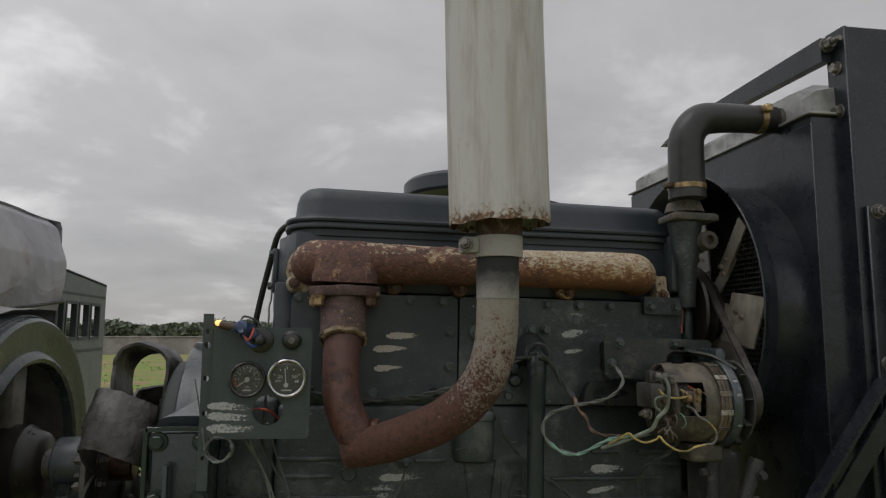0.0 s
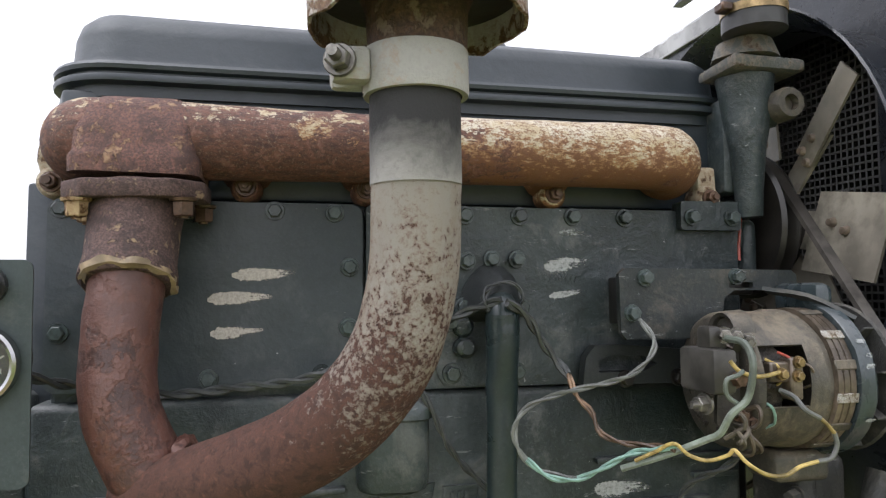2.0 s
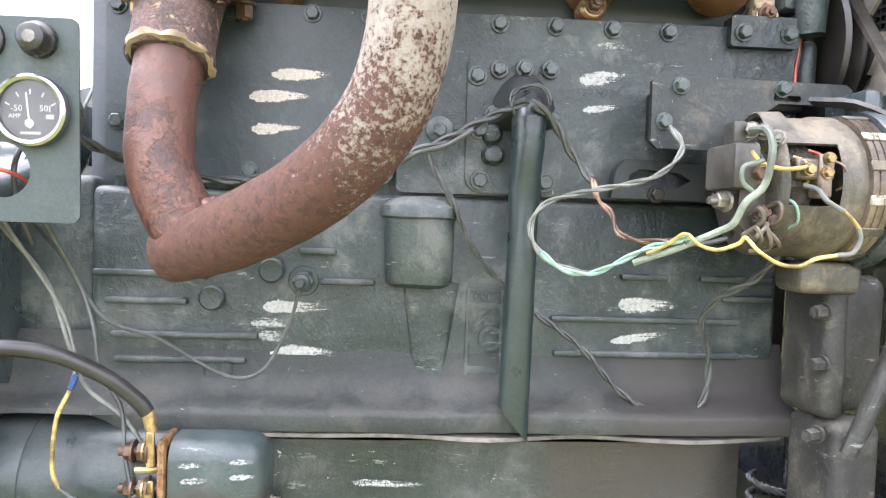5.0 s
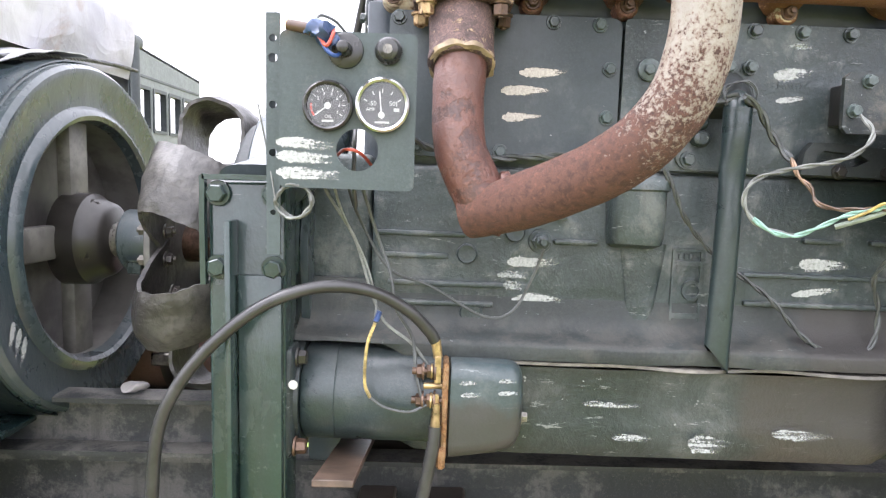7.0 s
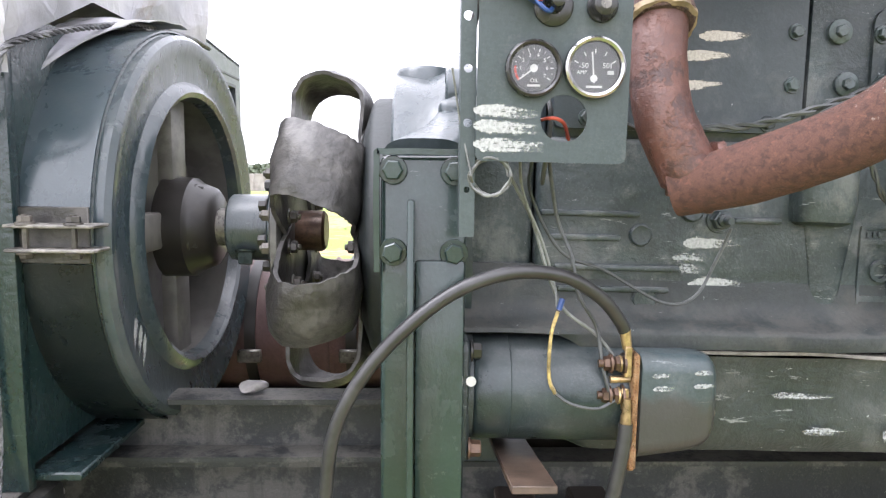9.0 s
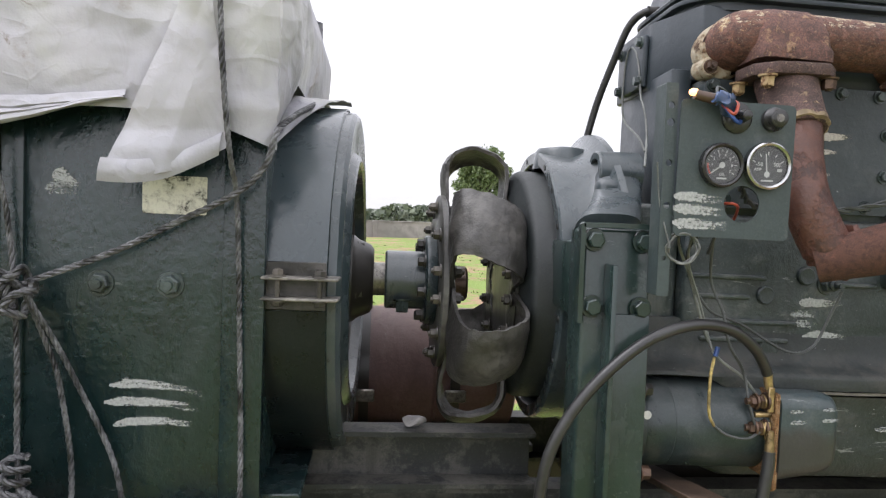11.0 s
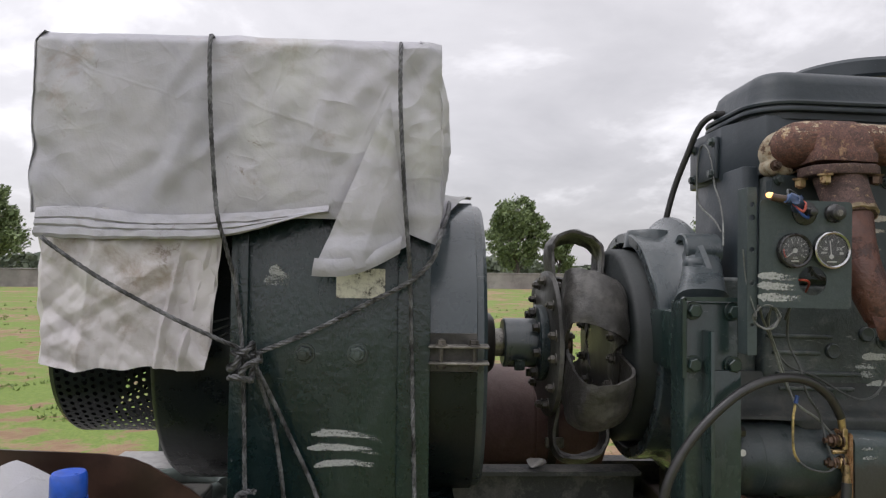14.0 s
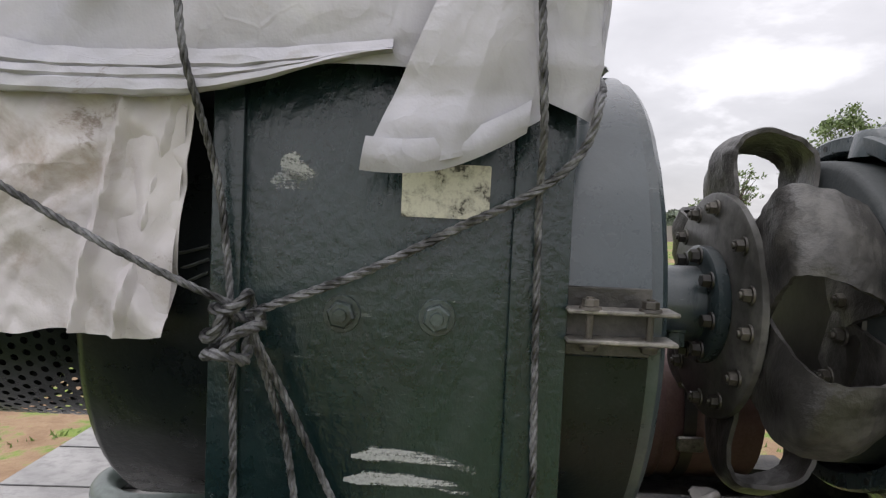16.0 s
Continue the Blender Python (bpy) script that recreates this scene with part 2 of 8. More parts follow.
# Lit copy of the band's dark paint: sky reflection is in the blue-grey tone.
BAND_SKYLIT = worn_paint("band_skylit", (0.028, 0.042, 0.050), (0.036, 0.052, 0.061), speckle=0.25, dusty=0.10, chips=0.15, rough=0.24, lump=0.0004, pebble=0.00006)
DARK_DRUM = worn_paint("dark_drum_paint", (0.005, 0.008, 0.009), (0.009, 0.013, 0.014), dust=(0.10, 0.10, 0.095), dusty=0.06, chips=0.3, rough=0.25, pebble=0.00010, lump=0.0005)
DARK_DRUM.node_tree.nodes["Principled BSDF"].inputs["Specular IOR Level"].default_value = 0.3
FRAME_PAINT = worn_paint("frame_paint", (0.009, 0.011, 0.012), (0.019, 0.022, 0.023), dust=(0.125, 0.118, 0.105), dusty=0.7, chips=0.2, rough=0.55)
RAD_PAINT = worn_paint("radiator_paint", (0.011, 0.014, 0.020), (0.020, 0.024, 0.032), dusty=0.15, chips=0.1, rough=0.24, pebble=0.00006, lump=0.0005)
PANEL_PAINT = worn_paint("panel_paint", (0.036, 0.051, 0.052), (0.046, 0.063, 0.064), dusty=0.3, chips=0.15, rough=0.5, lump=0.0003, pebble=0.0001)
STARTER_PAINT = worn_paint("starter_paint", (0.018, 0.029, 0.031), (0.030, 0.043, 0.045), dusty=0.25, chips=0.3, rough=0.30, lump=0.0006)
for coated, weight in ((HOUSING_PAINT, 0.30), (GEN_PAINT, 0.20), (BAND_SKYLIT, 0.5), (LEG_PAINT, 0.20)):
    coated.node_tree.nodes["Principled BSDF"].inputs["Coat Weight"].default_value = weight
    coated.node_tree.nodes["Principled BSDF"].inputs["Coat Roughness"].default_value = 0.12
CAP_PAINT = worn_paint("cap_paint", (0.034, 0.050, 0.053), (0.048, 0.066, 0.070), dusty=0.25, chips=0.4, rough=0.34, lump=0.0005, oil=("Z", 0.105, -0.030))
TUBE_PAINT = worn_paint("tube_paint", (0.016, 0.026, 0.027), (0.024, 0.036, 0.037), dusty=0.10, chips=0.15, rough=0.28, lump=0.0004, pebble=0.00008)
# Black for the shade inside the bell rim's bolt holes, not soot.
BLACKISH = plain("hole_shade_black", (0.012, 0.012, 0.012), 0.7)
SOOT = plain("oily_soot", (0.02, 0.018, 0.016), 0.6)
RUST_PIPE = rusted("rusty_pipe", (0.085, 0.038, 0.029), (0.060, 0.025, 0.019), (0.118, 0.048, 0.031), 0.5, scale=34, rough=0.42, depth=0.0007)
COLLAR_RUST = rusted("collar_rust", (0.40, 0.29, 0.16), (0.060, 0.035, 0.031), (0.150, 0.090, 0.075), 0.72, scale=95, depth=0.0015)
BEND_WHITE = rusted("bend_white_rust", (0.32, 0.295, 0.25), (0.074, 0.032, 0.023), (0.128, 0.054, 0.033), 0.585, (2, 0.030, 0.222, 0.075, -0.135), scale=250, seam=(0, 0.085, 0.165, 0.16, 0.0), depth=0.0010, streak=0.45)
OUTLET_RUST = rusted("outlet_rust", (0.36, 0.24, 0.13), (0.080, 0.042, 0.036), (0.190, 0.088, 0.064), 0.70, scale=90, depth=0.0012)
CREAM_CRUST = rusted("cream_crust", (0.48, 0.42, 0.31), (0.15, 0.085, 0.05), (0.27, 0.16, 0.08), 0.40, scale=80, depth=0.0022)
BOLT_CREAM = rusted("cream_bolt", (0.50, 0.37, 0.20), (0.15, 0.07, 0.03), (0.24, 0.12, 0.05), 0.42, scale=120)


def manifold_material():
    """Cream paint burnt orange along its underside, flaking to brown rust towards the outlet."""
    m, nt, b = material("manifold_rust")
    co = nt.nodes.new("ShaderNodeTexCoord")
    sep = nt.nodes.new("ShaderNodeSeparateXYZ")
    link(nt, co.outputs["Object"], sep.inputs[0])
    rear = step(nt, sep.outputs["X"], 0.19, -0.02)
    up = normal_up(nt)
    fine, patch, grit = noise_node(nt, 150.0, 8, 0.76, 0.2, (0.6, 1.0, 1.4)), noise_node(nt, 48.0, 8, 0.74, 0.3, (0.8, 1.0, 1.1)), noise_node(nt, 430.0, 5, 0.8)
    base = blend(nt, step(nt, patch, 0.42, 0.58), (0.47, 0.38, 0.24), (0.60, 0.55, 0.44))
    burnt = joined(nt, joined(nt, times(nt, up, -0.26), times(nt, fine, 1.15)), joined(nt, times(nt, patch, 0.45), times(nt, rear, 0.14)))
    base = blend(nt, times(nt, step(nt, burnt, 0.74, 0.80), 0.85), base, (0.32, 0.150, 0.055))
    base = blend(nt, times(nt, step(nt, joined(nt, burnt, times(nt, grit, 0.3)), 0.99, 1.05), 0.9), base, (0.155, 0.062, 0.028))
    base = blend(nt, times(nt, step(nt, joined(nt, grit, times(nt, fine, 0.7)), 0.84, 0.90), 0.8), base, (0.16, 0.075, 0.035))
    eaten = joined(nt, joined(nt, times(nt, patch, 0.85), times(nt, fine, 0.55)), joined(nt, times(nt, rear, 0.235), times(nt, up, -0.07)))
    flake = step(nt, eaten, 0.842, 0.862)
    rust = blend(nt, step(nt, fine, 0.44, 0.58), (0.060, 0.027, 0.021), (0.140, 0.058, 0.036))
    rust = blend(nt, times(nt, step(nt, noise_node(nt, 70.0, 6, 0.7, 0.3), 0.54, 0.62), 0.75), rust, (0.215, 0.105, 0.075))
    rust = blend(nt, times(nt, step(nt, grit, 0.56, 0.64), 0.7), rust, (0.27, 0.20, 0.14))
    base = blend(nt, flake, base, rust)
    link(nt, base, b.inputs["Base Color"])
    b.inputs["Roughness"].default_value = 0.66
    inv = nt.nodes.new("ShaderNodeMath")
    inv.operation = "SUBTRACT"
    inv.inputs[0].default_value = 1.0
    link(nt, flake, inv.inputs[1])
    bump(nt, b, inv.outputs[0], 0.0006)
    bump(nt, b, fine, 0.0014)
    bump(nt, b, grit, 0.0006)
    return m


MANIFOLD_RUST = manifold_material()
SILENCER_WHITE = rusted("silencer_white", (0.56, 0.555, 0.54), (0.14, 0.075, 0.042), (0.27, 0.17, 0.095), 0.26, (2, 0.0, 0.030, 0.13, -0.085), scale=110, streak=0.5)
CLAMP_WHITE = rusted("clamp_white", (0.38, 0.375, 0.36), (0.2, 0.1, 0.06), (0.28, 0.18, 0.1), 0.22, scale=50)
BOLT_RUST = plain("rusty_bolt", (0.10, 0.060, 0.040), 0.6, 0.4, 0.4, 200)
BOLT_PAINT = plain("painted_bolt", (0.045, 0.06, 0.058), 0.4, 0.0, 0.4, 200)
BOLT_STEEL = plain("steel_bolt", (0.20, 0.19, 0.17), 0.45, 0.6, 0.4, 200)
BRASS = plain("brass", (0.36, 0.26, 0.13), 0.5, 0.7, 0.45, 150)
CHROME = plain("chrome", (0.42, 0.42, 0.42), 0.28, 1.0, 0.05, 100, 0)
ALLOY = worn_paint("cast_alloy", (0.046, 0.043, 0.036), (0.098, 0.088, 0.068), dust=(0.20, 0.165, 0.115), dusty=0.75, chips=0.65, chip=(0.36, 0.34, 0.29), rough=0.5, lump=0.0012)
LEG_GREY = worn_paint("support_grey", (0.026, 0.027, 0.026), (0.056, 0.054, 0.049), dust=(0.16, 0.148, 0.122), dusty=0.7, chips=0.7, rough=0.6, lump=0.002)
LAMINATION = plain("lamination_brown", (0.15, 0.12, 0.09), 0.5, 0.3, 0.5, 90)
RUBBER = plain("rubber_strip", (0.060, 0.057, 0.053), 0.68, 0.0, 0.55, 75, 0.0022)
HOSE = plain("hose_rubber", (0.028, 0.028, 0.028), 0.65, 0.0, 0.3, 60, 0.0006)
CABLE = plain("cable_black", (0.030, 0.030, 0.030), 0.55, 0.0, 0.25, 60, 0.0003)
WIRE_GREY = plain("wire_grey", (0.14, 0.147, 0.135), 0.6, 0.0, 0.35, 90, 0)
WIRE_BROWN = plain("wire_brown", (0.22, 0.14, 0.09), 0.6, 0.0, 0.6, 90, 0)
WIRE_SAGE = plain("wire_sage", (0.17, 0.20, 0.165), 0.6, 0.0, 0.4, 90, 0)
WIRE_DARK = plain("wire_dark", (0.06, 0.065, 0.065), 0.6, 0.0, 0.35, 90, 0)
WIRE_YELLOW = plain("wire_yellow", (0.34, 0.255, 0.085), 0.5, 0.0, 0.65, 140, 0)
WIRE_GREEN = plain("wire_green", (0.19, 0.32, 0.27), 0.5, 0.0, 0.3, 90, 0)
WIRE_BLUE = plain("wire_blue", (0.025, 0.06, 0.20), 0.5, 0.0, 0.25, 90, 0)
WIRE_RED = plain("wire_red", (0.35, 0.06, 0.035), 0.5, 0.0, 0.25, 90, 0)
KNOB_BLACK = plain("knob_black", (0.022, 0.022, 0.022), 0.35, 0.0, 0.3, 100, 0)
DIAL_BLACK = plain("dial_black", (0.062, 0.064, 0.064), 0.5, 0.0, 0.1, 100, 0)
PRINT_WHITE = plain("print_white", (0.50, 0.50, 0.48), 0.5, 0.0, 0.08, 100, 0)
PRINT_RED = plain("print_red", (0.5, 0.05, 0.03), 0.5, 0.0, 0.08, 100, 0)
ROPE_GREY = plain("rope_grey", (0.085, 0.086, 0.090), 0.8, 0.0, 0.85, 260, 0.0010)
LABEL_CREAM = rusted("label_cream", (0.58, 0.57, 0.47), (0.06, 0.06, 0.05), (0.12, 0.11, 0.09), 0.36, scale=85, depth=0.0003)
CREAM_BLADE = plain("fan_blade_paint", (0.24, 0.22, 0.18), 0.55, 0.0, 0.35, 40)
RIVET_CREAM = plain("rusty_cream_rivet", (0.19, 0.15, 0.115), 0.6, 0.0, 0.4, 150)
CORE = plain("radiator_core", (0.012, 0.012, 0.012), 0.6)
CORE_FIN = plain("dusty_fin", (0.040, 0.039, 0.036), 0.7, 0.0, 0.4, 40)
DRUM_RED = worn_paint("drum_red", (0.098, 0.055, 0.052), (0.140, 0.082, 0.076), dust=(0.22, 0.17, 0.15), dusty=0.4, chips=0.1, rough=0.6)
DECK_GREY = plain("weathered_deck", (0.34, 0.33, 0.32), 0.85, 0.0, 0.2, 40, 0.001)
BOX_BROWN = plain("rusty_brown_sheet", (0.05, 0.026, 0.019), 0.6, 0.0, 0.45, 35, 0.0006)
CAP_BLUE = plain("cap_blue", (0.02, 0.09, 0.50), 0.4, 0.0, 0.1, 80, 0)
BARK = plain("bark", (0.09, 0.07, 0.055), 0.9, 0.0, 0.4, 6, 0.02)
WALL_GREY = plain("boundary_wall_render", (0.27, 0.25, 0.24), 0.9, 0.0, 0.25, 1.5, 0.004)
CABIN_PAINT = worn_paint("cabin_paint", (0.15, 0.17, 0.165), (0.19, 0.21, 0.20), dusty=0.3, chips=0.2, rough=0.5)
CABIN_DARK = worn_paint("cabin_dark", (0.055, 0.065, 0.067), (0.075, 0.085, 0.087), dusty=0.2, chips=0.1, rough=0.5)


def tarp_material(name="tarpaulin_cloth", dirt=0.0, tone=(0.325, 0.325, 0.360), light=(0.425, 0.417, 0.448)):
    """Stiff white sheeting: faint blue-grey and yellowed patches, sharp small creases, brown stains."""
    m, nt, b = material(name)
    big, mid, fine = noise_node(nt, 3.2, 5, 0.6, 0.6), noise_node(nt, 13.0, 6, 0.65, 0.8), noise_node(nt, 420.0, 2, 0.5)
    base = blend(nt, step(nt, big, 0.40, 0.60), tone, light)
    base = blend(nt, times(nt, step(nt, mid, 0.50, 0.66), 0.40), base, tuple(0.93 * c for c in light))
    stain = noise_node(nt, 6.0, 7, 0.72, 0.4)
    base = blend(nt, times(nt, step(nt, noise_node(nt, 4.0, 4, 0.6, 0.5), 0.54, 0.66), 0.5), base, (0.44, 0.445, 0.405))
    base = blend(nt, times(nt, step(nt, stain, 0.600 - 0.085 * dirt, 0.70 - 0.05 * dirt), 0.6 + 0.2 * dirt), base, (0.27, 0.215, 0.165))
    grime = noise_node(nt, 11.0, 8, 0.8, 0.5)
    base = blend(nt, times(nt, step(nt, grime, 0.640 - 0.055 * dirt, 0.700 - 0.05 * dirt), 0.75), base, (0.17, 0.13, 0.095))
    link(nt, base, b.inputs["Base Color"])
    b.inputs["Roughness"].default_value = 0.6
    for scale, wide in ((5.5, 0.020), (13.0, 0.026)):
        co = nt.nodes.new("ShaderNodeTexCoord")
        warp = nt.nodes.new("ShaderNodeTexNoise")
        warp.inputs["Scale"].default_value = scale * 0.9
        add = nt.nodes.new("ShaderNodeVectorMath")
        add.operation = "MULTIPLY_ADD"
        link(nt, warp.outputs["Color"], add.inputs[0])
        add.inputs[1].default_value = (0.14 / scale, 0.14 / scale, 0.14 / scale)
        link(nt, co.outputs["Object"], add.inputs[2])
        cell = nt.nodes.new("ShaderNodeTexVoronoi")
        cell.feature = "DISTANCE_TO_EDGE"
        cell.inputs["Scale"].default_value = scale
        link(nt, add.outputs[0], cell.inputs["Vector"])
        line = joined(nt, step(nt, cell.outputs["Distance"], wide, 0.0), step(nt, noise_node(nt, scale * 0.8, 3), 0.46, 0.58), "MULTIPLY")
        # crease lines tinted slightly darker: their shadow is put into the colour
        base = blend(nt, times(nt, line, 0.05), base, (0.30, 0.285, 0.27))
        bump(nt, b, line, 0.0026 / scale)
    link(nt, base, b.inputs["Base Color"])
    for scale, deep, stretch in ((7.0, 0.016, (1.0, 1.0, 1.5)), (17.0, 0.0055, (1.4, 1.0, 0.9))):
        ridge = nt.nodes.new("ShaderNodeMath")
        ridge.operation = "PINGPONG"
        ridge.inputs[1].default_value = 0.5
        link(nt, noise_node(nt, scale, 2, 0.45, 0.7, stretch), ridge.inputs[0])
        bump(nt, b, joined(nt, ridge.outputs[0], step(nt, noise_node(nt, scale * 0.45, 2), 0.40, 0.60), "MULTIPLY"), deep)
    bump(nt, b, noise_node(nt, 9.0, 2, 0.5), 0.003)
    bump(nt, b, noise_node(nt, 60.0, 3, 0.6), 0.0009)
    bump(nt, b, fine, 0.0002)
    return m


def chalk_material(name, colour, cover):
    """Paint dragged on with a dry brush: ragged at the sides, breaking into streaks towards the end of the dash."""
    m, nt, b = material(name)
    co = nt.nodes.new("ShaderNodeTexCoord")
    sep = nt.nodes.new("ShaderNodeSeparateXYZ")
    link(nt, co.outputs["UV"], sep.inputs[0])
    across = nt.nodes.new("ShaderNodeMath")
    across.operation = "PINGPONG"
    across.inputs[1].default_value = 0.5
    link(nt, sep.outputs["Y"], across.inputs[0])
    streak = noise_node(nt, 90.0, 6, 0.8, 0.3, (0.16, 0.6, 2.2))
    grit = noise_node(nt, 300.0, 4, 0.75)
    body = joined(nt, step(nt, across.outputs[0], 0.0, 0.26), step(nt, sep.outputs["X"], 1.30, 0.45), "MULTIPLY")
    paint = joined(nt, joined(nt, times(nt, streak, 1.5), times(nt, grit, 0.8)), times(nt, body, 0.62))
    level = 1.62 - 0.35 * cover
    link(nt, blend(nt, step(nt, grit, 0.4, 0.6), tuple(0.7 * c for c in colour), colour), b.inputs["Base Color"])
    b.inputs["Roughness"].default_value = 0.8
    clear = nt.nodes.new("ShaderNodeBsdfTransparent")
    mix = nt.nodes.new("ShaderNodeMixShader")
    link(nt, times(nt, step(nt, paint, level, level + 0.26), 0.78), mix.inputs["Fac"])
    link(nt, clear.outputs[0], mix.inputs[1])
    link(nt, b.outputs[0], mix.inputs[2])
    link(nt, mix.outputs[0], nt.nodes["Material Output"].inputs["Surface"])
    return m


def ground_material():
    m, nt, b = material("grassy_soil")
    big, mid, fine = noise_node(nt, 0.35, 6, 0.65, 0.5), noise_node(nt, 2.2, 6, 0.7, 0.3), noise_node(nt, 30.0, 4, 0.7)
    soil = blend(nt, step(nt, mid, 0.4, 0.6), (0.26, 0.165, 0.095), (0.38, 0.265, 0.16))
    grass = blend(nt, step(nt, fine, 0.3, 0.7), (0.115, 0.19, 0.032), (0.235, 0.30, 0.065))
    add = nt.nodes.new("ShaderNodeMath")
    add.operation = "ADD"
    link(nt, times(nt, big, 0.55), add.inputs[0])
    link(nt, times(nt, mid, 0.45), add.inputs[1])
    link(nt, blend(nt, step(nt, add.outputs[0], 0.462, 0.502), soil, grass), b.inputs["Base Color"])
    b.inputs["Roughness"].default_value = 0.95
    bump(nt, b, fine, 0.02)
    return m


def leaf_material(name, dark, light):
    m, nt, b = material(name)
    g = nt.nodes.new("ShaderNodeNewGeometry")
    link(nt, blend(nt, g.outputs["Random Per Island"], dark, light), b.inputs["Base Color"])
    b.inputs["Roughness"].default_value = 0.6
    b.inputs["Transmission Weight"].default_value = 0.0
    return m


def glass_material(name, colour=(1, 1, 1), rough=0.02):
    m, nt, b = material(name)
    b.inputs["Base Color"].default_value = (*colour, 1)
    b.inputs["Transmission Weight"].default_value = 1.0
    b.inputs["Roughness"].default_value, b.inputs["IOR"].default_value = rough, 1.45
    return m


def lamp_material():
    m, nt, b = material("lit_bulb")
    b.inputs["Base Color"].default_value = (1.0, 0.6, 0.25, 1)
    b.inputs["Emission Color"].default_value = (1.0, 0.48, 0.14, 1)
    b.inputs["Emission Strength"].default_value = 1.4
    return m


TARP = tarp_material()
TARP_STAINED = tarp_material("stained_tarpaulin_cloth", 0.95, (0.45, 0.425, 0.435), (0.57, 0.545, 0.555))
CHALK = chalk_material("brushed_white", (0.46, 0.475, 0.465), 0.62)
CHALK_THIN = chalk_material("thin_brushed_white", (0.36, 0.38, 0.38), 0.10)
CHALK_CREAM = chalk_material("brushed_cream", (0.64, 0.595, 0.53), 1.05)
GROUND = ground_material()
LEAF = leaf_material("leaf_green", (0.080, 0.115, 0.045), (0.19, 0.25, 0.10))
LEAF_FAR = leaf_material("far_leaf_green", (0.09, 0.115, 0.08), (0.14, 0.165, 0.11))
GRASS = leaf_material("grass_blade", (0.115, 0.18, 0.042), (0.215, 0.28, 0.08))
GLASS = glass_material("gauge_glass")
BULB = lamp_material()


def soot_material(name, z0, z1):
    """Pale paint blackened by soot towards the top, in soft smears."""
    m, nt, b = material(name)
    co = nt.nodes.new("ShaderNodeTexCoord")
    sep = nt.nodes.new("ShaderNodeSeparateXYZ")
    link(nt, co.outputs["Object"], sep.inputs[0])
    g = nt.nodes.new("ShaderNodeMapRange")
    g.inputs["From Min"].default_value, g.inputs["From Max"].default_value = z0, z1
    link(nt, sep.outputs[2], g.inputs["Value"])
    value = joined(nt, g.outputs[0], times(nt, noise_node(nt, 28.0, 6, 0.65, 0.6), 0.8))
    base = blend(nt, times(nt, step(nt, noise_node(nt, 160.0, 5, 0.7), 0.5, 0.62), 0.35), (0.31, 0.30, 0.28), (0.15, 0.143, 0.13))
    link(nt, blend(nt, step(nt, value, 0.30, 1.10), base, (0.018, 0.018, 0.019)), b.inputs["Base Color"])
    b.inputs["Roughness"].default_value = 0.7
    bump(nt, b, noise_node(nt, 300.0, 4, 0.7), 0.0006)
    return m

# ---- builders ----
ORIGIN = {}
PIVOT = Matrix.Translation((0.35, 1.18, 1.5))
ENG = PIVOT @ pose(-0.008, 0.004, -0.002, -1.3, 1.0, 0.3) @ PIVOT.inverted()
WORLD = Matrix.Identity(4)


def thing(name, label, category, at, base=WORLD, group="", kind=""):
    """An empty at the base of a thing; its parts are built in the coordinates of base."""
    ob = new(name)
    ob.empty_display_size = 0.05
    ob.matrix_basis = base @ Matrix.Translation(at)
    ORIGIN[ob] = Vector(at)
    return tagged(ob, label, category, group, kind)


def finish(bm, name, mat, sharp=38.0):
    bmesh.ops.recalc_face_normals(bm, faces=bm.faces[:])
    for f in bm.faces:
        f.smooth = True
    for e in bm.edges:
        if len(e.link_faces) == 2:
            e.smooth = e.calc_face_angle(0.0) < radians(sharp)
    me = bpy.data.meshes.new(name)
    bm.to_mesh(me)
    bm.free()
    me.materials.append(mat)
    return me


def root(ob):
    while ob.parent:
        ob = ob.parent
    return ob


def part(name, bm, mat, parent, label=""):
    """Links a bmesh as one mesh object under a thing or a part."""
    bm.transform(Matrix.Translation(-ORIGIN[root(parent)]))
    ob = new(name, finish(bm, name, mat))
    ob.parent = parent
    return tagged(ob, label)


def shared(name, me, parent, place):
    """One more object on a mesh that alike pieces share; place is in the thing's building coordinates."""
    ob = new(name, me)
    ob.parent = parent
    ob.matrix_basis = Matrix.Translation(-ORIGIN[root(parent)]) @ place
    return ob


def solo(name, bm, mat, label, category, at, base=WORLD, group="", kind=""):
    """A thing of one mesh."""
    bm.transform(Matrix.Translation(-Vector(at)))
    ob = new(name, finish(bm, name, mat))
    ob.matrix_basis = base @ Matrix.Translation(at)
    ORIGIN[ob] = Vector(at)
    return tagged(ob, label, category, group, kind)


def join(*parts):
    out = bmesh.new()
    for bm in parts:
        me = bpy.data.meshes.new("join")
        bm.to_mesh(me)
        bm.free()
        out.from_mesh(me)
        bpy.data.meshes.remove(me)
    return out


def box(x0, x1, y0, y1, z0, z1, bevel=0.003, seg=2, m=None):
    bm = bmesh.new()
    bmesh.ops.create_cube(bm, size=1.0)
    bm.transform(Matrix.Translation(((x0 + x1) / 2, (y0 + y1) / 2, (z0 + z1) / 2)) @ Matrix.Diagonal((x1 - x0, y1 - y0, z1 - z0, 1)))
    if bevel:
        bmesh.ops.bevel(bm, geom=bm.edges[:], offset=bevel, segments=seg, affect="EDGES", profile=0.5)
    if m is not None:
        bm.transform(m)
    return bm


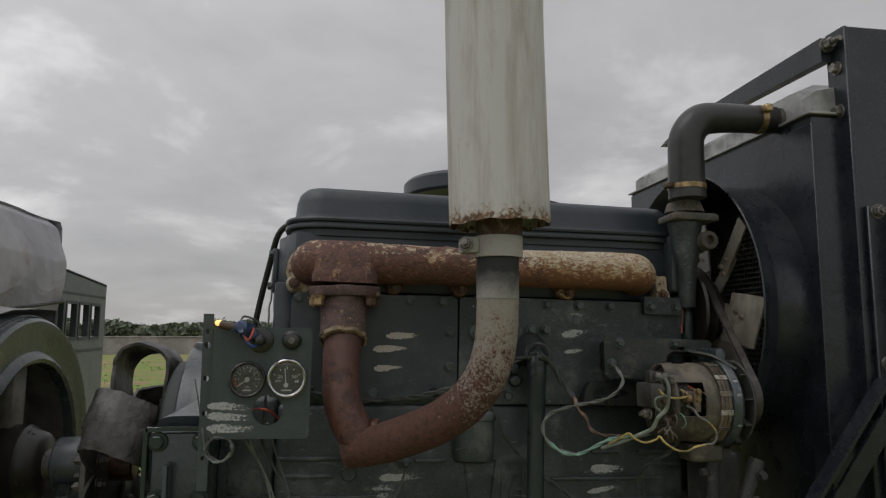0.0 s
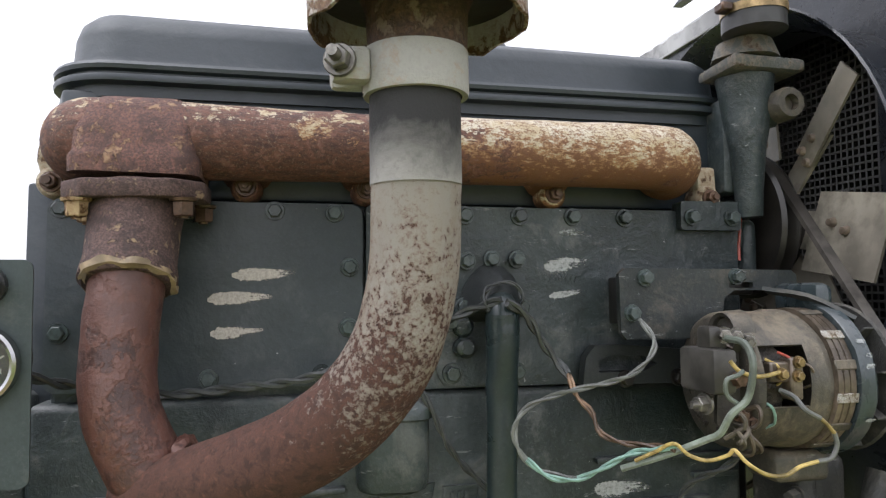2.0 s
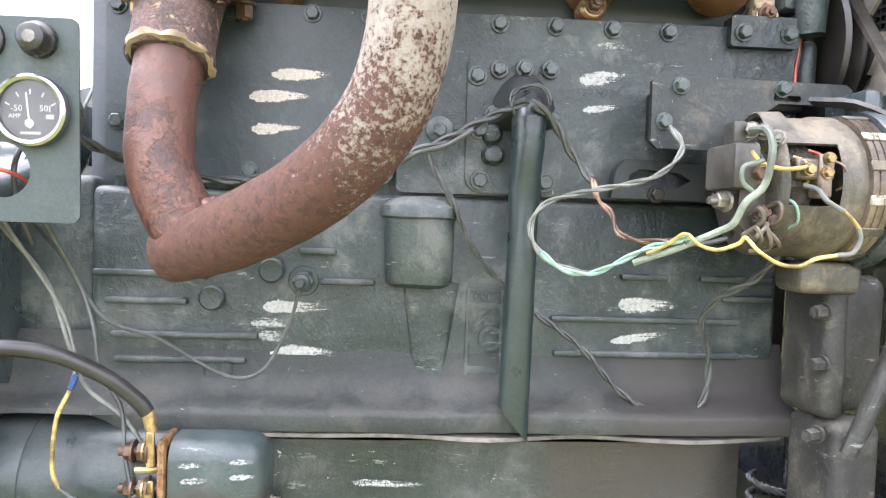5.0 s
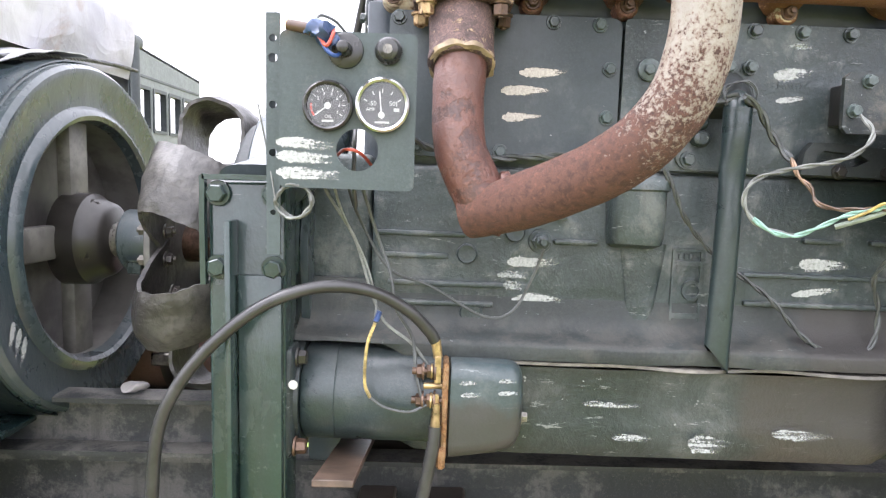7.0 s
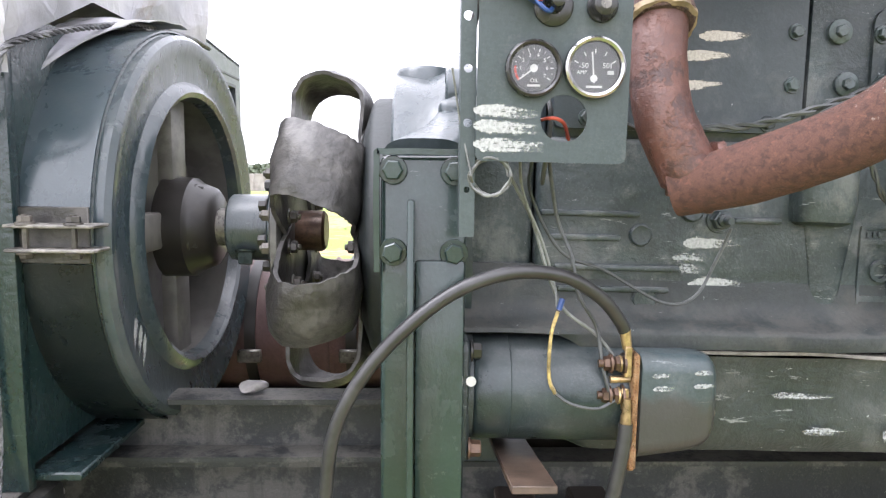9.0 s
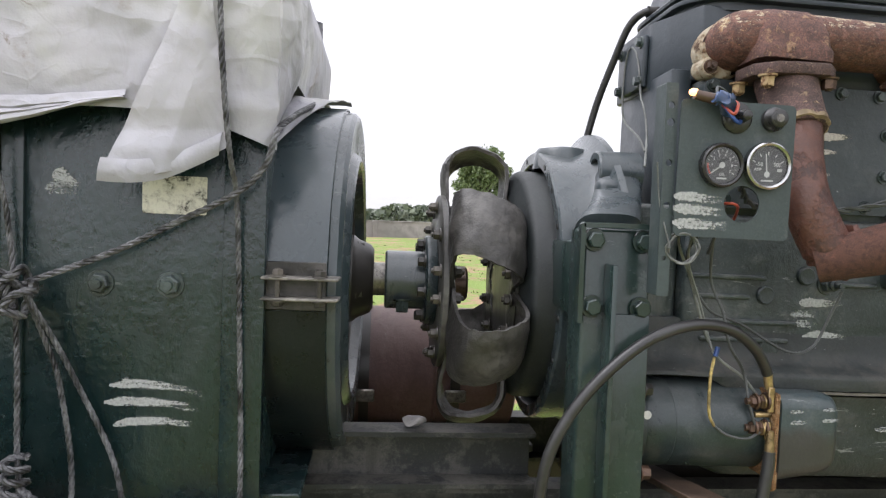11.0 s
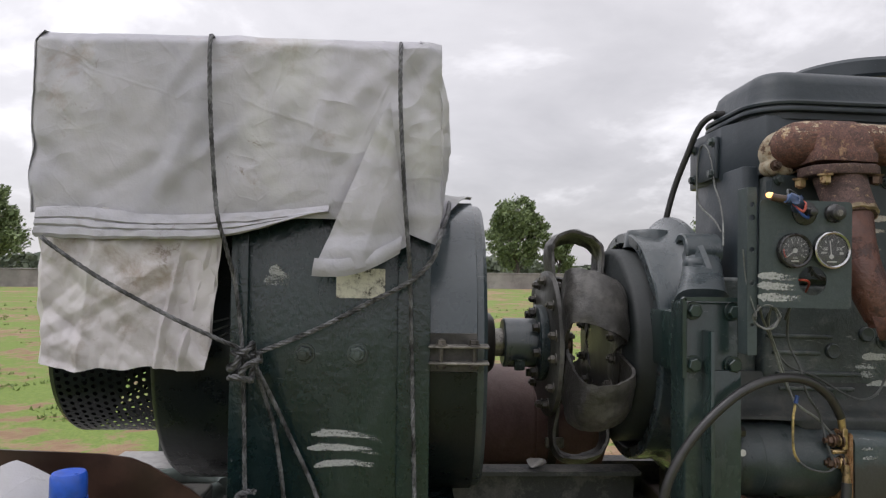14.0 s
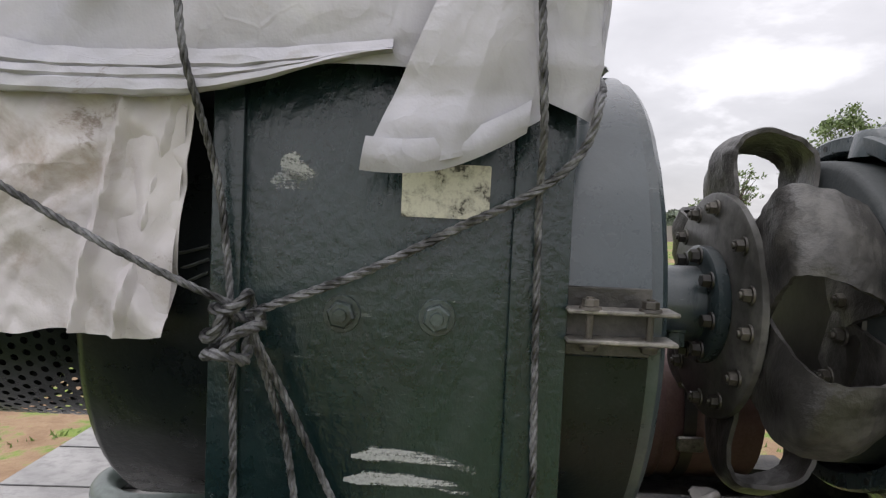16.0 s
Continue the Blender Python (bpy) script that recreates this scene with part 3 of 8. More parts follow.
def turned(profile, axis="x", centre=(0, 0, 0), seg=32, arc=(0.0, 360.0)):
    """A lathe form: profile of (place along the axis, radius), round the axis through centre."""
    bm = bmesh.new()
    whole = arc[1] - arc[0] >= 359.9
    count = seg if whole else seg + 1
    rings = []
    for a, r in profile:
        ring = []
        for n in range(1 if r < 1e-6 else count):
            u = radians(arc[0] + (arc[1] - arc[0]) * n / seg)
            c, s = r * math.cos(u), r * math.sin(u)
            p = {"x": (a, c, s), "y": (s, a, c), "z": (c, s, a)}[axis]
            ring.append(bm.verts.new(Vector(p) + Vector(centre)))
        rings.append(ring)
    for p, q in zip(rings, rings[1:]):
        for n in range(seg):
            n2 = (n + 1) % count
            if len(p) == 1 and len(q) == 1:
                continue
            if len(p) == 1:
                bm.faces.new((p[0], q[n], q[n2]))
            elif len(q) == 1:
                bm.faces.new((p[n], p[n2], q[0]))
            else:
                bm.faces.new((p[n], p[n2], q[n2], q[n]))
    return bm


def glide(points, sub):
    """A smooth line through points (Catmull-Rom)."""
    p = [Vector(q) for q in points]
    if len(p) < 3 or sub < 2:
        return p
    ends = [p[0] * 2 - p[1]] + p + [p[-1] * 2 - p[-2]]
    out = []
    for a, b, c, d in zip(ends, ends[1:], ends[2:], ends[3:]):
        for n in range(sub):
            t = n / sub
            out.append(0.5 * (2 * b + (c - a) * t + (2 * a - 5 * b + 4 * c - d) * t * t + (3 * b - a - 3 * c + d) * t ** 3))
    return out + [p[-1]]


def sides(line):
    """At each point of a line: its way, and two directions across it that do not twist."""
    ways = [(line[min(n + 1, len(line) - 1)] - line[max(n - 1, 0)]).normalized() for n in range(len(line))]
    u = ways[0].orthogonal().normalized()
    out = []
    for w in ways:
        u = (u - w * u.dot(w)).normalized()
        out.append((w, u, w.cross(u)))
    return out


def tube(points, r, seg=10, sub=6, cap=True):
    """A pipe through points; r is a radius or one radius a point."""
    line = glide(points, sub)
    radii = [r] * len(line) if isinstance(r, (int, float)) else [float(k) for k in np.interp(np.linspace(0, 1, len(line)), np.linspace(0, 1, len(r)), r)]
    bm = bmesh.new()
    rings = []
    for p, (w, u, v), k in zip(line, sides(line), radii):
        rings.append([bm.verts.new(p + k * (math.cos(2 * math.pi * n / seg) * u + math.sin(2 * math.pi * n / seg) * v)) for n in range(seg)])
    for a, b in zip(rings, rings[1:]):
        for n in range(seg):
            bm.faces.new((a[n], a[(n + 1) % seg], b[(n + 1) % seg], b[n]))
    if cap:
        bm.faces.new(rings[0])
        bm.faces.new(rings[-1])
    return bm


def twisted(points, r=0.0055, pitch=0.034, sub=8, strands=3):
    """Laid rope: strands wound round a line."""
    line = glide(points, sub)
    lengths = [0.0]
    for a, b in zip(line, line[1:]):
        lengths.append(lengths[-1] + (b - a).length)
    count = max(6, int(lengths[-1] / pitch * 9))
    want = [float(s) for s in np.linspace(0, lengths[-1], count)]
    even = [Vector([float(np.interp(s, lengths, [p[k] for p in line])) for k in range(3)]) for s in want]
    across = sides(even)
    out = []
    for n in range(strands):
        winding = []
        for s, p, (w, u, v) in zip(want, even, across):
            a = 2 * math.pi * (s / pitch + n / strands)
            winding.append(p + 0.52 * r * (math.cos(a) * u + math.sin(a) * v))
        out.append(tube(winding, 0.56 * r, 6, 1))
    return join(*out)


def lathe_bolt(p, way, size=0.018, height=0.009, washer=True, stud=0.0):
    """A hexagon head on a washer, at p, standing out along way."""
    bm = bmesh.new()
    m = Matrix.Translation(p) @ Vector(way).to_track_quat("Z", "Y").to_matrix().to_4x4() @ Matrix.Rotation(random.uniform(0, 1), 4, "Z")
    a = bmesh.new()
    bmesh.ops.create_cone(a, cap_ends=True, segments=6, radius1=size / 2 * 1.1, radius2=size / 2 * 1.02, depth=height)
    a.transform(Matrix.Translation((0, 0, height / 2 + (0.002 if washer else 0))))
    bmesh.ops.bevel(a, geom=[e for e in a.edges if abs(e.verts[0].co.z - e.verts[1].co.z) < 1e-6], offset=size * 0.06, segments=1, affect="EDGES")
    parts = [a]
    if washer:
        w = bmesh.new()
        bmesh.ops.create_cone(w, cap_ends=True, segments=16, radius1=size * 0.72, radius2=size * 0.68, depth=0.0025)
        w.transform(Matrix.Translation((0, 0, 0.001)))
        parts.append(w)
    if stud:
        s = bmesh.new()
        bmesh.ops.create_cone(s, cap_ends=True, segments=10, radius1=size * 0.28, radius2=size * 0.24, depth=stud)
        s.transform(Matrix.Translation((0, 0, height + stud / 2)))
        parts.append(s)
    bm.free()
    bm = join(*parts)
    bm.transform(m)
    return bm


def rounded(u0, u1, v0, v1, r, n=5):
    """The outline of a rectangle with round corners."""
    out = []
    for cu, cv, a in ((u1 - r, v1 - r, 0), (u0 + r, v1 - r, 90), (u0 + r, v0 + r, 180), (u1 - r, v0 + r, 270)):
        out += [(cu + r * math.cos(radians(a + 90 * k / n)), cv + r * math.sin(radians(a + 90 * k / n))) for k in range(n + 1)]
    return out


def circle(u, v, r, n=24):
    return [(u + r * math.cos(2 * math.pi * k / n), v + r * math.sin(2 * math.pi * k / n)) for k in range(n)]


def sheet(outline, holes=(), thick=0.002, plane="xz", at=0.0):
    """A flat plate with holes, from its outline; its face lies at at, and it is thick behind that (towards plus)."""
    bm = bmesh.new()
    edges = []
    for loop in (outline, *holes):
        vs = [bm.verts.new((u, v, 0)) for u, v in loop]
        edges += [bm.edges.new((a, b)) for a, b in zip(vs, vs[1:] + vs[:1])]
    bmesh.ops.triangle_fill(bm, use_beauty=True, use_dissolve=False, edges=edges)
    got = bmesh.ops.extrude_face_region(bm, geom=bm.faces[:])
    for v in (g for g in got["geom"] if isinstance(g, bmesh.types.BMVert)):
        v.co.z = thick
    for v in bm.verts:
        u, w, d = v.co
        v.co = {"xz": (u, at + d, w), "yz": (at + d, u, w), "xy": (u, w, at + d)}[plane]
    return bm


def ribbon(points, width, thick, wide=(0, 1, 0), sub=6):
    """A flat strip through points, broad along wide."""
    line = glide(points, sub)
    bm = bmesh.new()
    wide = Vector(wide).normalized()
    rings = []
    for p, (w, u, v) in zip(line, sides(line)):
        b = (wide - w * wide.dot(w)).normalized()
        n = w.cross(b)
        rings.append([bm.verts.new(p + b * width / 2 * i + n * thick / 2 * j) for i, j in ((1, 1), (-1, 1), (-1, -1), (1, -1))])
    for a, b in zip(rings, rings[1:]):
        for n in range(4):
            bm.faces.new((a[n], a[(n + 1) % 4], b[(n + 1) % 4], b[n]))
    bm.faces.new(rings[0])
    bm.faces.new(rings[-1])
    return bm


def lumpy(bm, amount, scale, seed=0.0):
    for v in bm.verts:
        v.co += amount * noise.noise_vector(v.co * scale + Vector((seed, seed, seed)))
    return bm


def cloth(nu, nv, place):
    """A sheet of nu by nv quads; place(u, v) gives a point for u and v from 0 to 1."""
    bm = bmesh.new()
    grid = [[bm.verts.new(place(i / nu, j / nv)) for j in range(nv + 1)] for i in range(nu + 1)]
    for i in range(nu):
        for j in range(nv):
            bm.faces.new((grid[i][j], grid[i + 1][j], grid[i + 1][j + 1], grid[i][j + 1]))
    return bm


def thicken(bm, depth):
    bmesh.ops.recalc_face_normals(bm, faces=bm.faces[:])
    bmesh.ops.solidify(bm, geom=bm.faces[:], thickness=depth)
    return bm


def lettering(body, size, m, thick=0.0003):
    """Words in the built-in font as a mesh, laid by m (the words lie in its xy plane)."""
    cu = bpy.data.curves.new("words", "FONT")
    cu.body, cu.size, cu.extrude, cu.align_x, cu.align_y = body, size, thick, "CENTER", "CENTER"
    cu.resolution_u = 2
    ob = bpy.data.objects.new("words", cu)
    me = ob.to_mesh()
    bm = bmesh.new()
    bm.from_mesh(me)
    ob.to_mesh_clear()
    bpy.data.objects.remove(ob)
    bpy.data.curves.remove(cu)
    bm.transform(m)
    return bm


def stroke(x0, z0, x1, z1, width, y, seed, tail=0.5, bow=0.0):
    """A brushed dash on a face that looks to minus y: blunt at one end, ragged at the other."""
    rnd = random.Random(seed)
    a, b = Vector((x0, 0, z0)), Vector((x1, 0, z1))
    w = (b - a).normalized()
    n = Vector((-w.z, 0, w.x))
    top, low, count = [], [], 14
    for k in range(count + 1):
        t = k / count
        half = width / 2 * min(1.0, 4.5 * t + 0.35) * (1 - (1 - tail) * max(0, t - 0.45) / 0.55)
        p = a.lerp(b, t) + n * (4 * bow * t * (1 - t))
        top.append(p + n * half * rnd.uniform(1.15, 1.4))
        low.append(p - n * half * rnd.uniform(1.15, 1.4))
    bm = bmesh.new()
    uv = bm.loops.layers.uv.new("UVMap")
    rows = [(bm.verts.new((p.x, y, p.z)), bm.verts.new((q.x, y, q.z))) for p, q in zip(top, low)]
    shift = rnd.uniform(0, 50)
    for k, ((p, q), (r, t)) in enumerate(zip(rows, rows[1:])):
        face = bm.faces.new((p, q, t, r))
        for loop, (u, v) in zip(face.loops, ((k, 1), (k, 0), (k + 1, 0), (k + 1, 1))):
            loop[uv].uv = (u / count, v + 2 * int(shift))
    return bm


FRONT = (0, -1, 0)

# ---- the ground, the wall and the trees ----
def ground_sheet():
    bm = bmesh.new()
    steps = [-400, -200, -110, -80, -60, -45, -34, -26, -20, -15, -11, -8, -5, -2.5, 0, 2.5, 5, 8, 11, 15, 20, 26, 34, 45, 60, 80, 110, 200, 400]
    vs = {}
    for i, x in enumerate(steps):
        for j, y in enumerate(steps):
            far = math.hypot(x, y)
            z = 0.10 * noise.noise(Vector((x * 0.11, y * 0.11, 0))) * min(1, max(0, far - 5) / 8) - 0.02
            vs[i, j] = bm.verts.new((x, y + 1, z if far < 150 else 0))
    for i in range(len(steps) - 1):
        for j in range(len(steps) - 1):
            bm.faces.new((vs[i, j], vs[i + 1, j], vs[i + 1, j + 1], vs[i, j + 1]))
    return bm


solo("ground", ground_sheet(), GROUND, "brown soil with patches of short green grass", "ground", (0, 0, 0), kind="structure")


def grass_tufts():
    rnd = random.Random(4)
    verts, faces = [], []
    for _ in range(7000):
        a = radians(rnd.uniform(60, 172))
        r = rnd.uniform(3.5, 11) if rnd.random() < 0.55 else rnd.uniform(11, 40)
        x, y = r * math.cos(a) - 0.6, r * math.sin(a)
        patch = noise.noise(Vector((x * 0.35, y * 0.35, 3.0))) + 0.6 * noise.noise(Vector((x * 1.1, y * 1.1, 7.0)))
        if patch < 0.12 or (y < 2.6 and abs(x) < 2.5):
            continue
        z = 0.10 * noise.noise(Vector((x * 0.11, (y - 1) * 0.11, 0))) * min(1, max(0, r - 5) / 8) - 0.03
        for _ in range(5):
            px, py = x + rnd.gauss(0, 0.05), y + rnd.gauss(0, 0.05)
            t = rnd.uniform(0, 6.28)
            h, w = rnd.uniform(0.02, 0.05) * (1 + r / 60), rnd.uniform(0.008, 0.02) * (1 + r / 20)
            lean = rnd.uniform(-0.03, 0.03)
            k = len(verts)
            verts += [(px - w * math.cos(t), py - w * math.sin(t), z), (px + w * math.cos(t), py + w * math.sin(t), z), (px + lean, py + lean, z + h)]
            faces.append((k, k + 1, k + 2))
    me = bpy.data.meshes.new("grass")
    me.from_pydata(verts, [], faces)
    me.materials.append(GRASS)
    return tagged(new("grass", me), "short green grass tufts in thin patches on the soil", "grass", kind="stuff")


grass_tufts()


def boundary_wall(x0, y0, x1, y1, height, seed):
    a, b = Vector((x0, y0, 0)), Vector((x1, y1, 0))
    way = (b - a).normalized()
    m = Matrix.Translation(a) @ Matrix.Rotation(math.atan2(way.y, way.x), 4, "Z")
    far = (b - a).length
    bays = [box(0, far, -0.1, 0.1, -0.2, height, 0.02, 1), box(-0.1, far + 0.1, -0.16, 0.16, height + 0.002, height + 0.08, 0.02, 1)]
    for k in range(int(far / 6) + 1):
        bays.append(box(6 * k - 0.18, 6 * k + 0.18, -0.19, 0.19, -0.2, height + 0.03, 0.02, 1))
    bm = join(*bays)
    bm.transform(m)
    return solo("boundary_wall", bm, WALL_GREY, "long low grey rendered wall far across the field", "wall", (x0, y0, 0), kind="structure")


boundary_wall(-95, 33.4, 70, 66.4, 1.15, 1)


def tree(x, y, height, spread, seed, clear=0.25, leaves=2600, leaf=0.30, mat=LEAF, label="tall leafy green tree standing by the field wall", group=""):
    rnd = random.Random(seed)
    t = thing("tree", label, "tree", (x, y, 0), group=group)
    r = height * 0.022
    bend = [(x + rnd.uniform(-0.3, 0.3) * k, y + rnd.uniform(-0.3, 0.3) * k, height * 0.62 * k / 4) for k in range(5)]
    limbs = [tube(bend, [r, r * 0.8, r * 0.65, r * 0.5, r * 0.3], 8, 3)]
    tips = []
    low, mid_z = height * (clear + 0.06), height * (0.53 + 0.5 * clear)
    for k in range(26):
        a, up = 2.4 * k + rnd.uniform(-0.4, 0.4), rnd.uniform(-0.85, 1.0)
        wide = math.sqrt(max(0.05, 1 - up * up)) * spread * 0.42 * rnd.uniform(0.55, 1.0)
        rise = (height * 0.93 - mid_z) if up > 0 else (mid_z - low)
        q = Vector((x + math.cos(a) * wide, y + math.sin(a) * wide, mid_z + up * rise * rnd.uniform(0.8, 1.0)))
        s = min(0.60, max(clear, 0.75 * q.z / height - 0.12))
        p = Vector(bend[0]).lerp(Vector(bend[-1]), s / 0.62)
        limbs.append(tube([p, p.lerp(q, 0.5) + Vector((0, 0, 0.05 * spread)), q], [r * 0.30, r * 0.2, r * 0.08], 6, 3))
        tips += [p.lerp(q, 0.6), q, q + Vector((rnd.gauss(0, 0.09), rnd.gauss(0, 0.09), rnd.gauss(0, 0.07))) * spread]
    part("trunk", join(*limbs), BARK, t)
    sizes = [rnd.uniform(0.06, 0.13) * spread for _ in tips]
    verts, faces = [], []
    o = Vector((x, y, 0))
    for _ in range(leaves):
        k = rnd.randrange(len(tips))
        d = Vector((rnd.gauss(0, 1), rnd.gauss(0, 1), rnd.gauss(0, 0.8)))
        p = tips[k] + d.normalized() * sizes[k] * rnd.uniform(0.25, 1.1) - o
        n = Vector((rnd.gauss(0, 1), rnd.gauss(0, 1), rnd.gauss(0.6, 0.6))).normalized()
        u = n.orthogonal().normalized() * leaf * rnd.uniform(0.5, 1.2)
        v = n.cross(u) * rnd.uniform(0.5, 0.9)
        i = len(verts)
        verts += [tuple(p - u), tuple(p + v * 0.6), tuple(p + u), tuple(p - v * 0.6)]
        faces.append((i, i + 1, i + 2, i + 3))
    me = bpy.data.meshes.new("crown")
    me.from_pydata(verts, [], faces)
    me.materials.append(mat)
    crown = new("crown", me)
    crown.parent = t
    return t


tree(8.6, 60.5, 8.6, 6.6, 11, clear=0.10, leaves=15000, leaf=0.19)
tree(12.6, 62, 4.7, 3.8, 12, clear=0.1, leaves=7000, leaf=0.17, label="low bushy green tree beside a taller one")
tree(-36.5, 58, 7.4, 9.5, 13, clear=0.12, leaves=14000, leaf=0.24)
tree(-45, 60, 7.6, 9.0, 14, clear=0.12, leaves=11000, leaf=0.24)
tree(29.5, 51, 10.4, 8.0, 15, leaves=7000, leaf=0.2, label="thin-crowned tree with sparse green leaves")
tree(20.5, 55, 3.9, 3.2, 16, clear=0.1, leaves=2000, leaf=0.17, label="low green bush near the wall")
tree(23.8, 56, 7.0, 3.0, 18, leaves=700, leaf=0.16, label="thin upright tree with few leaves")
tree(-9.0, 58, 2.6, 3.6, 17, clear=0.05, leaves=1300, leaf=0.16, label="small dark bush just above the wall")


def far_woods():
    rnd = random.Random(8)
    verts, faces = [], []
    for _ in range(26000):
        s = rnd.random()
        x = -190 + 330 * s
        y = 125 + 0.12 * x + rnd.uniform(-4, 4)
        top = 2.9 + 2.0 * noise.noise(Vector((x * 0.05, 1, 0))) + 1.2 * noise.noise(Vector((x * 0.21, 5, 0)))
        z = rnd.uniform(0, max(0.5, top))
        n = Vector((rnd.gauss(0, 1), rnd.gauss(0, 1), rnd.gauss(0.5, 0.6))).normalized()
        u = n.orthogonal().normalized() * rnd.uniform(0.3, 0.75)
        v = n.cross(u) * 0.8
        i, p = len(verts), Vector((x, y, z))
        verts += [tuple(p - u), tuple(p + v), tuple(p + u), tuple(p - v)]
        faces.append((i, i + 1, i + 2, i + 3))
    me = bpy.data.meshes.new("far_woods")
    me.from_pydata(verts, [], faces)
    me.materials.append(LEAF_FAR)
    return tagged(new("far_woods", me), "low dark line of distant trees behind the wall", "woods", kind="stuff")


far_woods()

# ---- the diesel engine ----
FACE = 1.185
engine = thing("engine", "dark green-grey inline diesel engine with dusty, chipped paint", "engine", (0.35, 1.42, 1.2), ENG)

block = join(box(0.004, 0.714, FACE + 0.012, 1.43, 1.585, 1.782, 0.006), lumpy(box(-0.012, 0.714, FACE, 1.66, 1.352, 1.59, 0.008, 3), 0.0012, 30), lumpy(box(-0.100, -0.014, FACE + 0.016, 1.60, 1.378, 1.60, 0.008, 3), 0.0012, 30))
part("block", block, ENGINE_PAINT, engine)


def loft(rings):
    """A skin through closed rings of points, shut at both ends."""
    bm = bmesh.new()
    rows = [[bm.verts.new(p) for p in ring] for ring in rings]
    for a, b in zip(rows, rows[1:]):
        for n in range(len(a)):
            bm.faces.new((a[n], a[(n + 1) % len(a)], b[(n + 1) % len(a)], b[n]))
    bm.faces.new(rows[0])
    bm.faces.new(rows[-1])
    return bm


HEAD_PLAN = [(0.004, 1.208), (0.728, 1.208), (0.728, 1.45), (-0.032, 1.45), (-0.032, 1.305)]
head = loft([[(x, y, z) for x, y in HEAD_PLAN] for z in (1.784, 1.890)])
bmesh.ops.bevel(head, geom=head.edges[:], offset=0.004, segments=2, affect="EDGES", profile=0.5)
part("cylinder_head", head, COVER_PAINT, engine)


def rocker_cover():
    """A long pressed cover: a skirt, a double rim and a rounded top that steps down a little towards the front."""
    x0, x1, y0, y1 = -0.020, 0.754, 1.192, 1.462
    rings = []
    for inset, z in ((0.012, 1.884), (0.012, 1.8955), (0.001, 1.897), (0.0, 1.9005), (0.001, 1.9035), (0.007, 1.9045), (0.007, 1.9075), (0.001, 1.909), (0.0, 1.913), (0.002, 1.9165), (0.015, 1.9185),
                     (0.018, 1.926), (0.020, 1.950), (0.025, 1.965), (0.035, 1.9745), (0.052, 1.978), (0.085, 1.980), (0.12, 1.9805)):
        ring = []
        for x, y in rounded(x0 + inset, x1 - inset, y0 + inset, y1 - inset, max(0.012, 0.075 - inset), 8):
            k = min(1.0, max(0.0, (x - 0.10) / 0.10))
            dip = -0.006 * k * k * (3 - 2 * k) * min(1.0, max(0.0, (z - 1.94) / 0.03))
            ring.append((x, y, z + dip))
        rings.append(ring)
    return loft(rings)


cover = part("rocker_cover", rocker_cover(), COVER_PAINT, engine, "smooth blue-black pressed rocker cover")
for x in (0.20, 0.50):
    part("cover_nut", lathe_bolt((x, 1.32, 1.979), (0, 0, 1), 0.018, 0.01), BOLT_PAINT, cover)

side = sheet(rounded(0.002, 0.292, 1.600, 1.779, 0.012), (), 0.02, "xz", FACE - 0.001)
bmesh.ops.bevel(side, geom=[e for e in side.edges if e.is_boundary], offset=0.001, segments=1, affect="EDGES")
side_cover = part("side_cover", side, SIDE_PAINT, engine, "flat painted side cover plate")
for x, z in ((0.014, 1.770), (0.128, 1.768), (0.206, 1.771), (0.264, 1.770), (0.279, 1.716), (0.278, 1.656), (0.040, 1.612), (0.146, 1.609), (0.252, 1.611), (0.014, 1.655)):
    part("bolt", lathe_bolt((x, FACE - 0.001, z), FRONT, 0.0135, 0.006), BOLT_PAINT, side_cover)

upper = sheet(rounded(0.2955, 0.716, 1.593, 1.779, 0.006), (), 0.02, "xz", FACE - 0.003)
upper_plate = part("upper_plate", lumpy(upper, 0.0006, 25), ENGINE_PAINT, engine)
for x in (0.398, 0.457, 0.517, 0.577):
    part("bolt", lathe_bolt((x, FACE - 0.003, 1.770), FRONT, 0.014, 0.007), BOLT_PAINT, upper_plate)
for x, z in ((0.327, 1.717), (0.339, 1.658)):
    part("plug", join(turned([(0, 0), (0, 0.014), (-0.005, 0.014), (-0.006, 0.012), (-0.006, 0)], "y", (x, FACE - 0.003, z), 20), lathe_bolt((x, FACE - 0.008, z), FRONT, 0.014, 0.006, False)), BOLT_PAINT, upper_plate)
step_plate = sheet(rounded(0.640, 0.714, 1.757, 1.789, 0.004), (), 0.018, "xz", FACE - 0.014)
corner = part("corner_plate", step_plate, ENGINE_PAINT, engine)
for x in (0.653, 0.702):
    part("bolt", lathe_bolt((x, FACE - 0.014, 1.771), FRONT, 0.014, 0.007), BOLT_PAINT, corner)

# pump cover with its bolts
pump = join(sheet(rounded(0.366, 0.461, 1.595, 1.745, 0.018), (), 0.01, "xz", FACE - 0.008))
pump_cover = part("pump_cover", lumpy(pump, 0.0008, 40), ENGINE_PAINT, engine)
for x, z in ((0.382, 1.608), (0.450, 1.608), (0.376, 1.715), (0.380, 1.660)):
    part("bolt", lathe_bolt((x, FACE - 0.008, z), FRONT, 0.015, 0.007), BOLT_PAINT, pump_cover)
for z in (1.634, 1.654):
    part("dome_nut", turned([(0, 0.010), (-0.004, 0.010), (-0.009, 0.007), (-0.011, 0)], "y", (0.392, FACE - 0.008, z), 16), BOLT_PAINT, pump_cover)

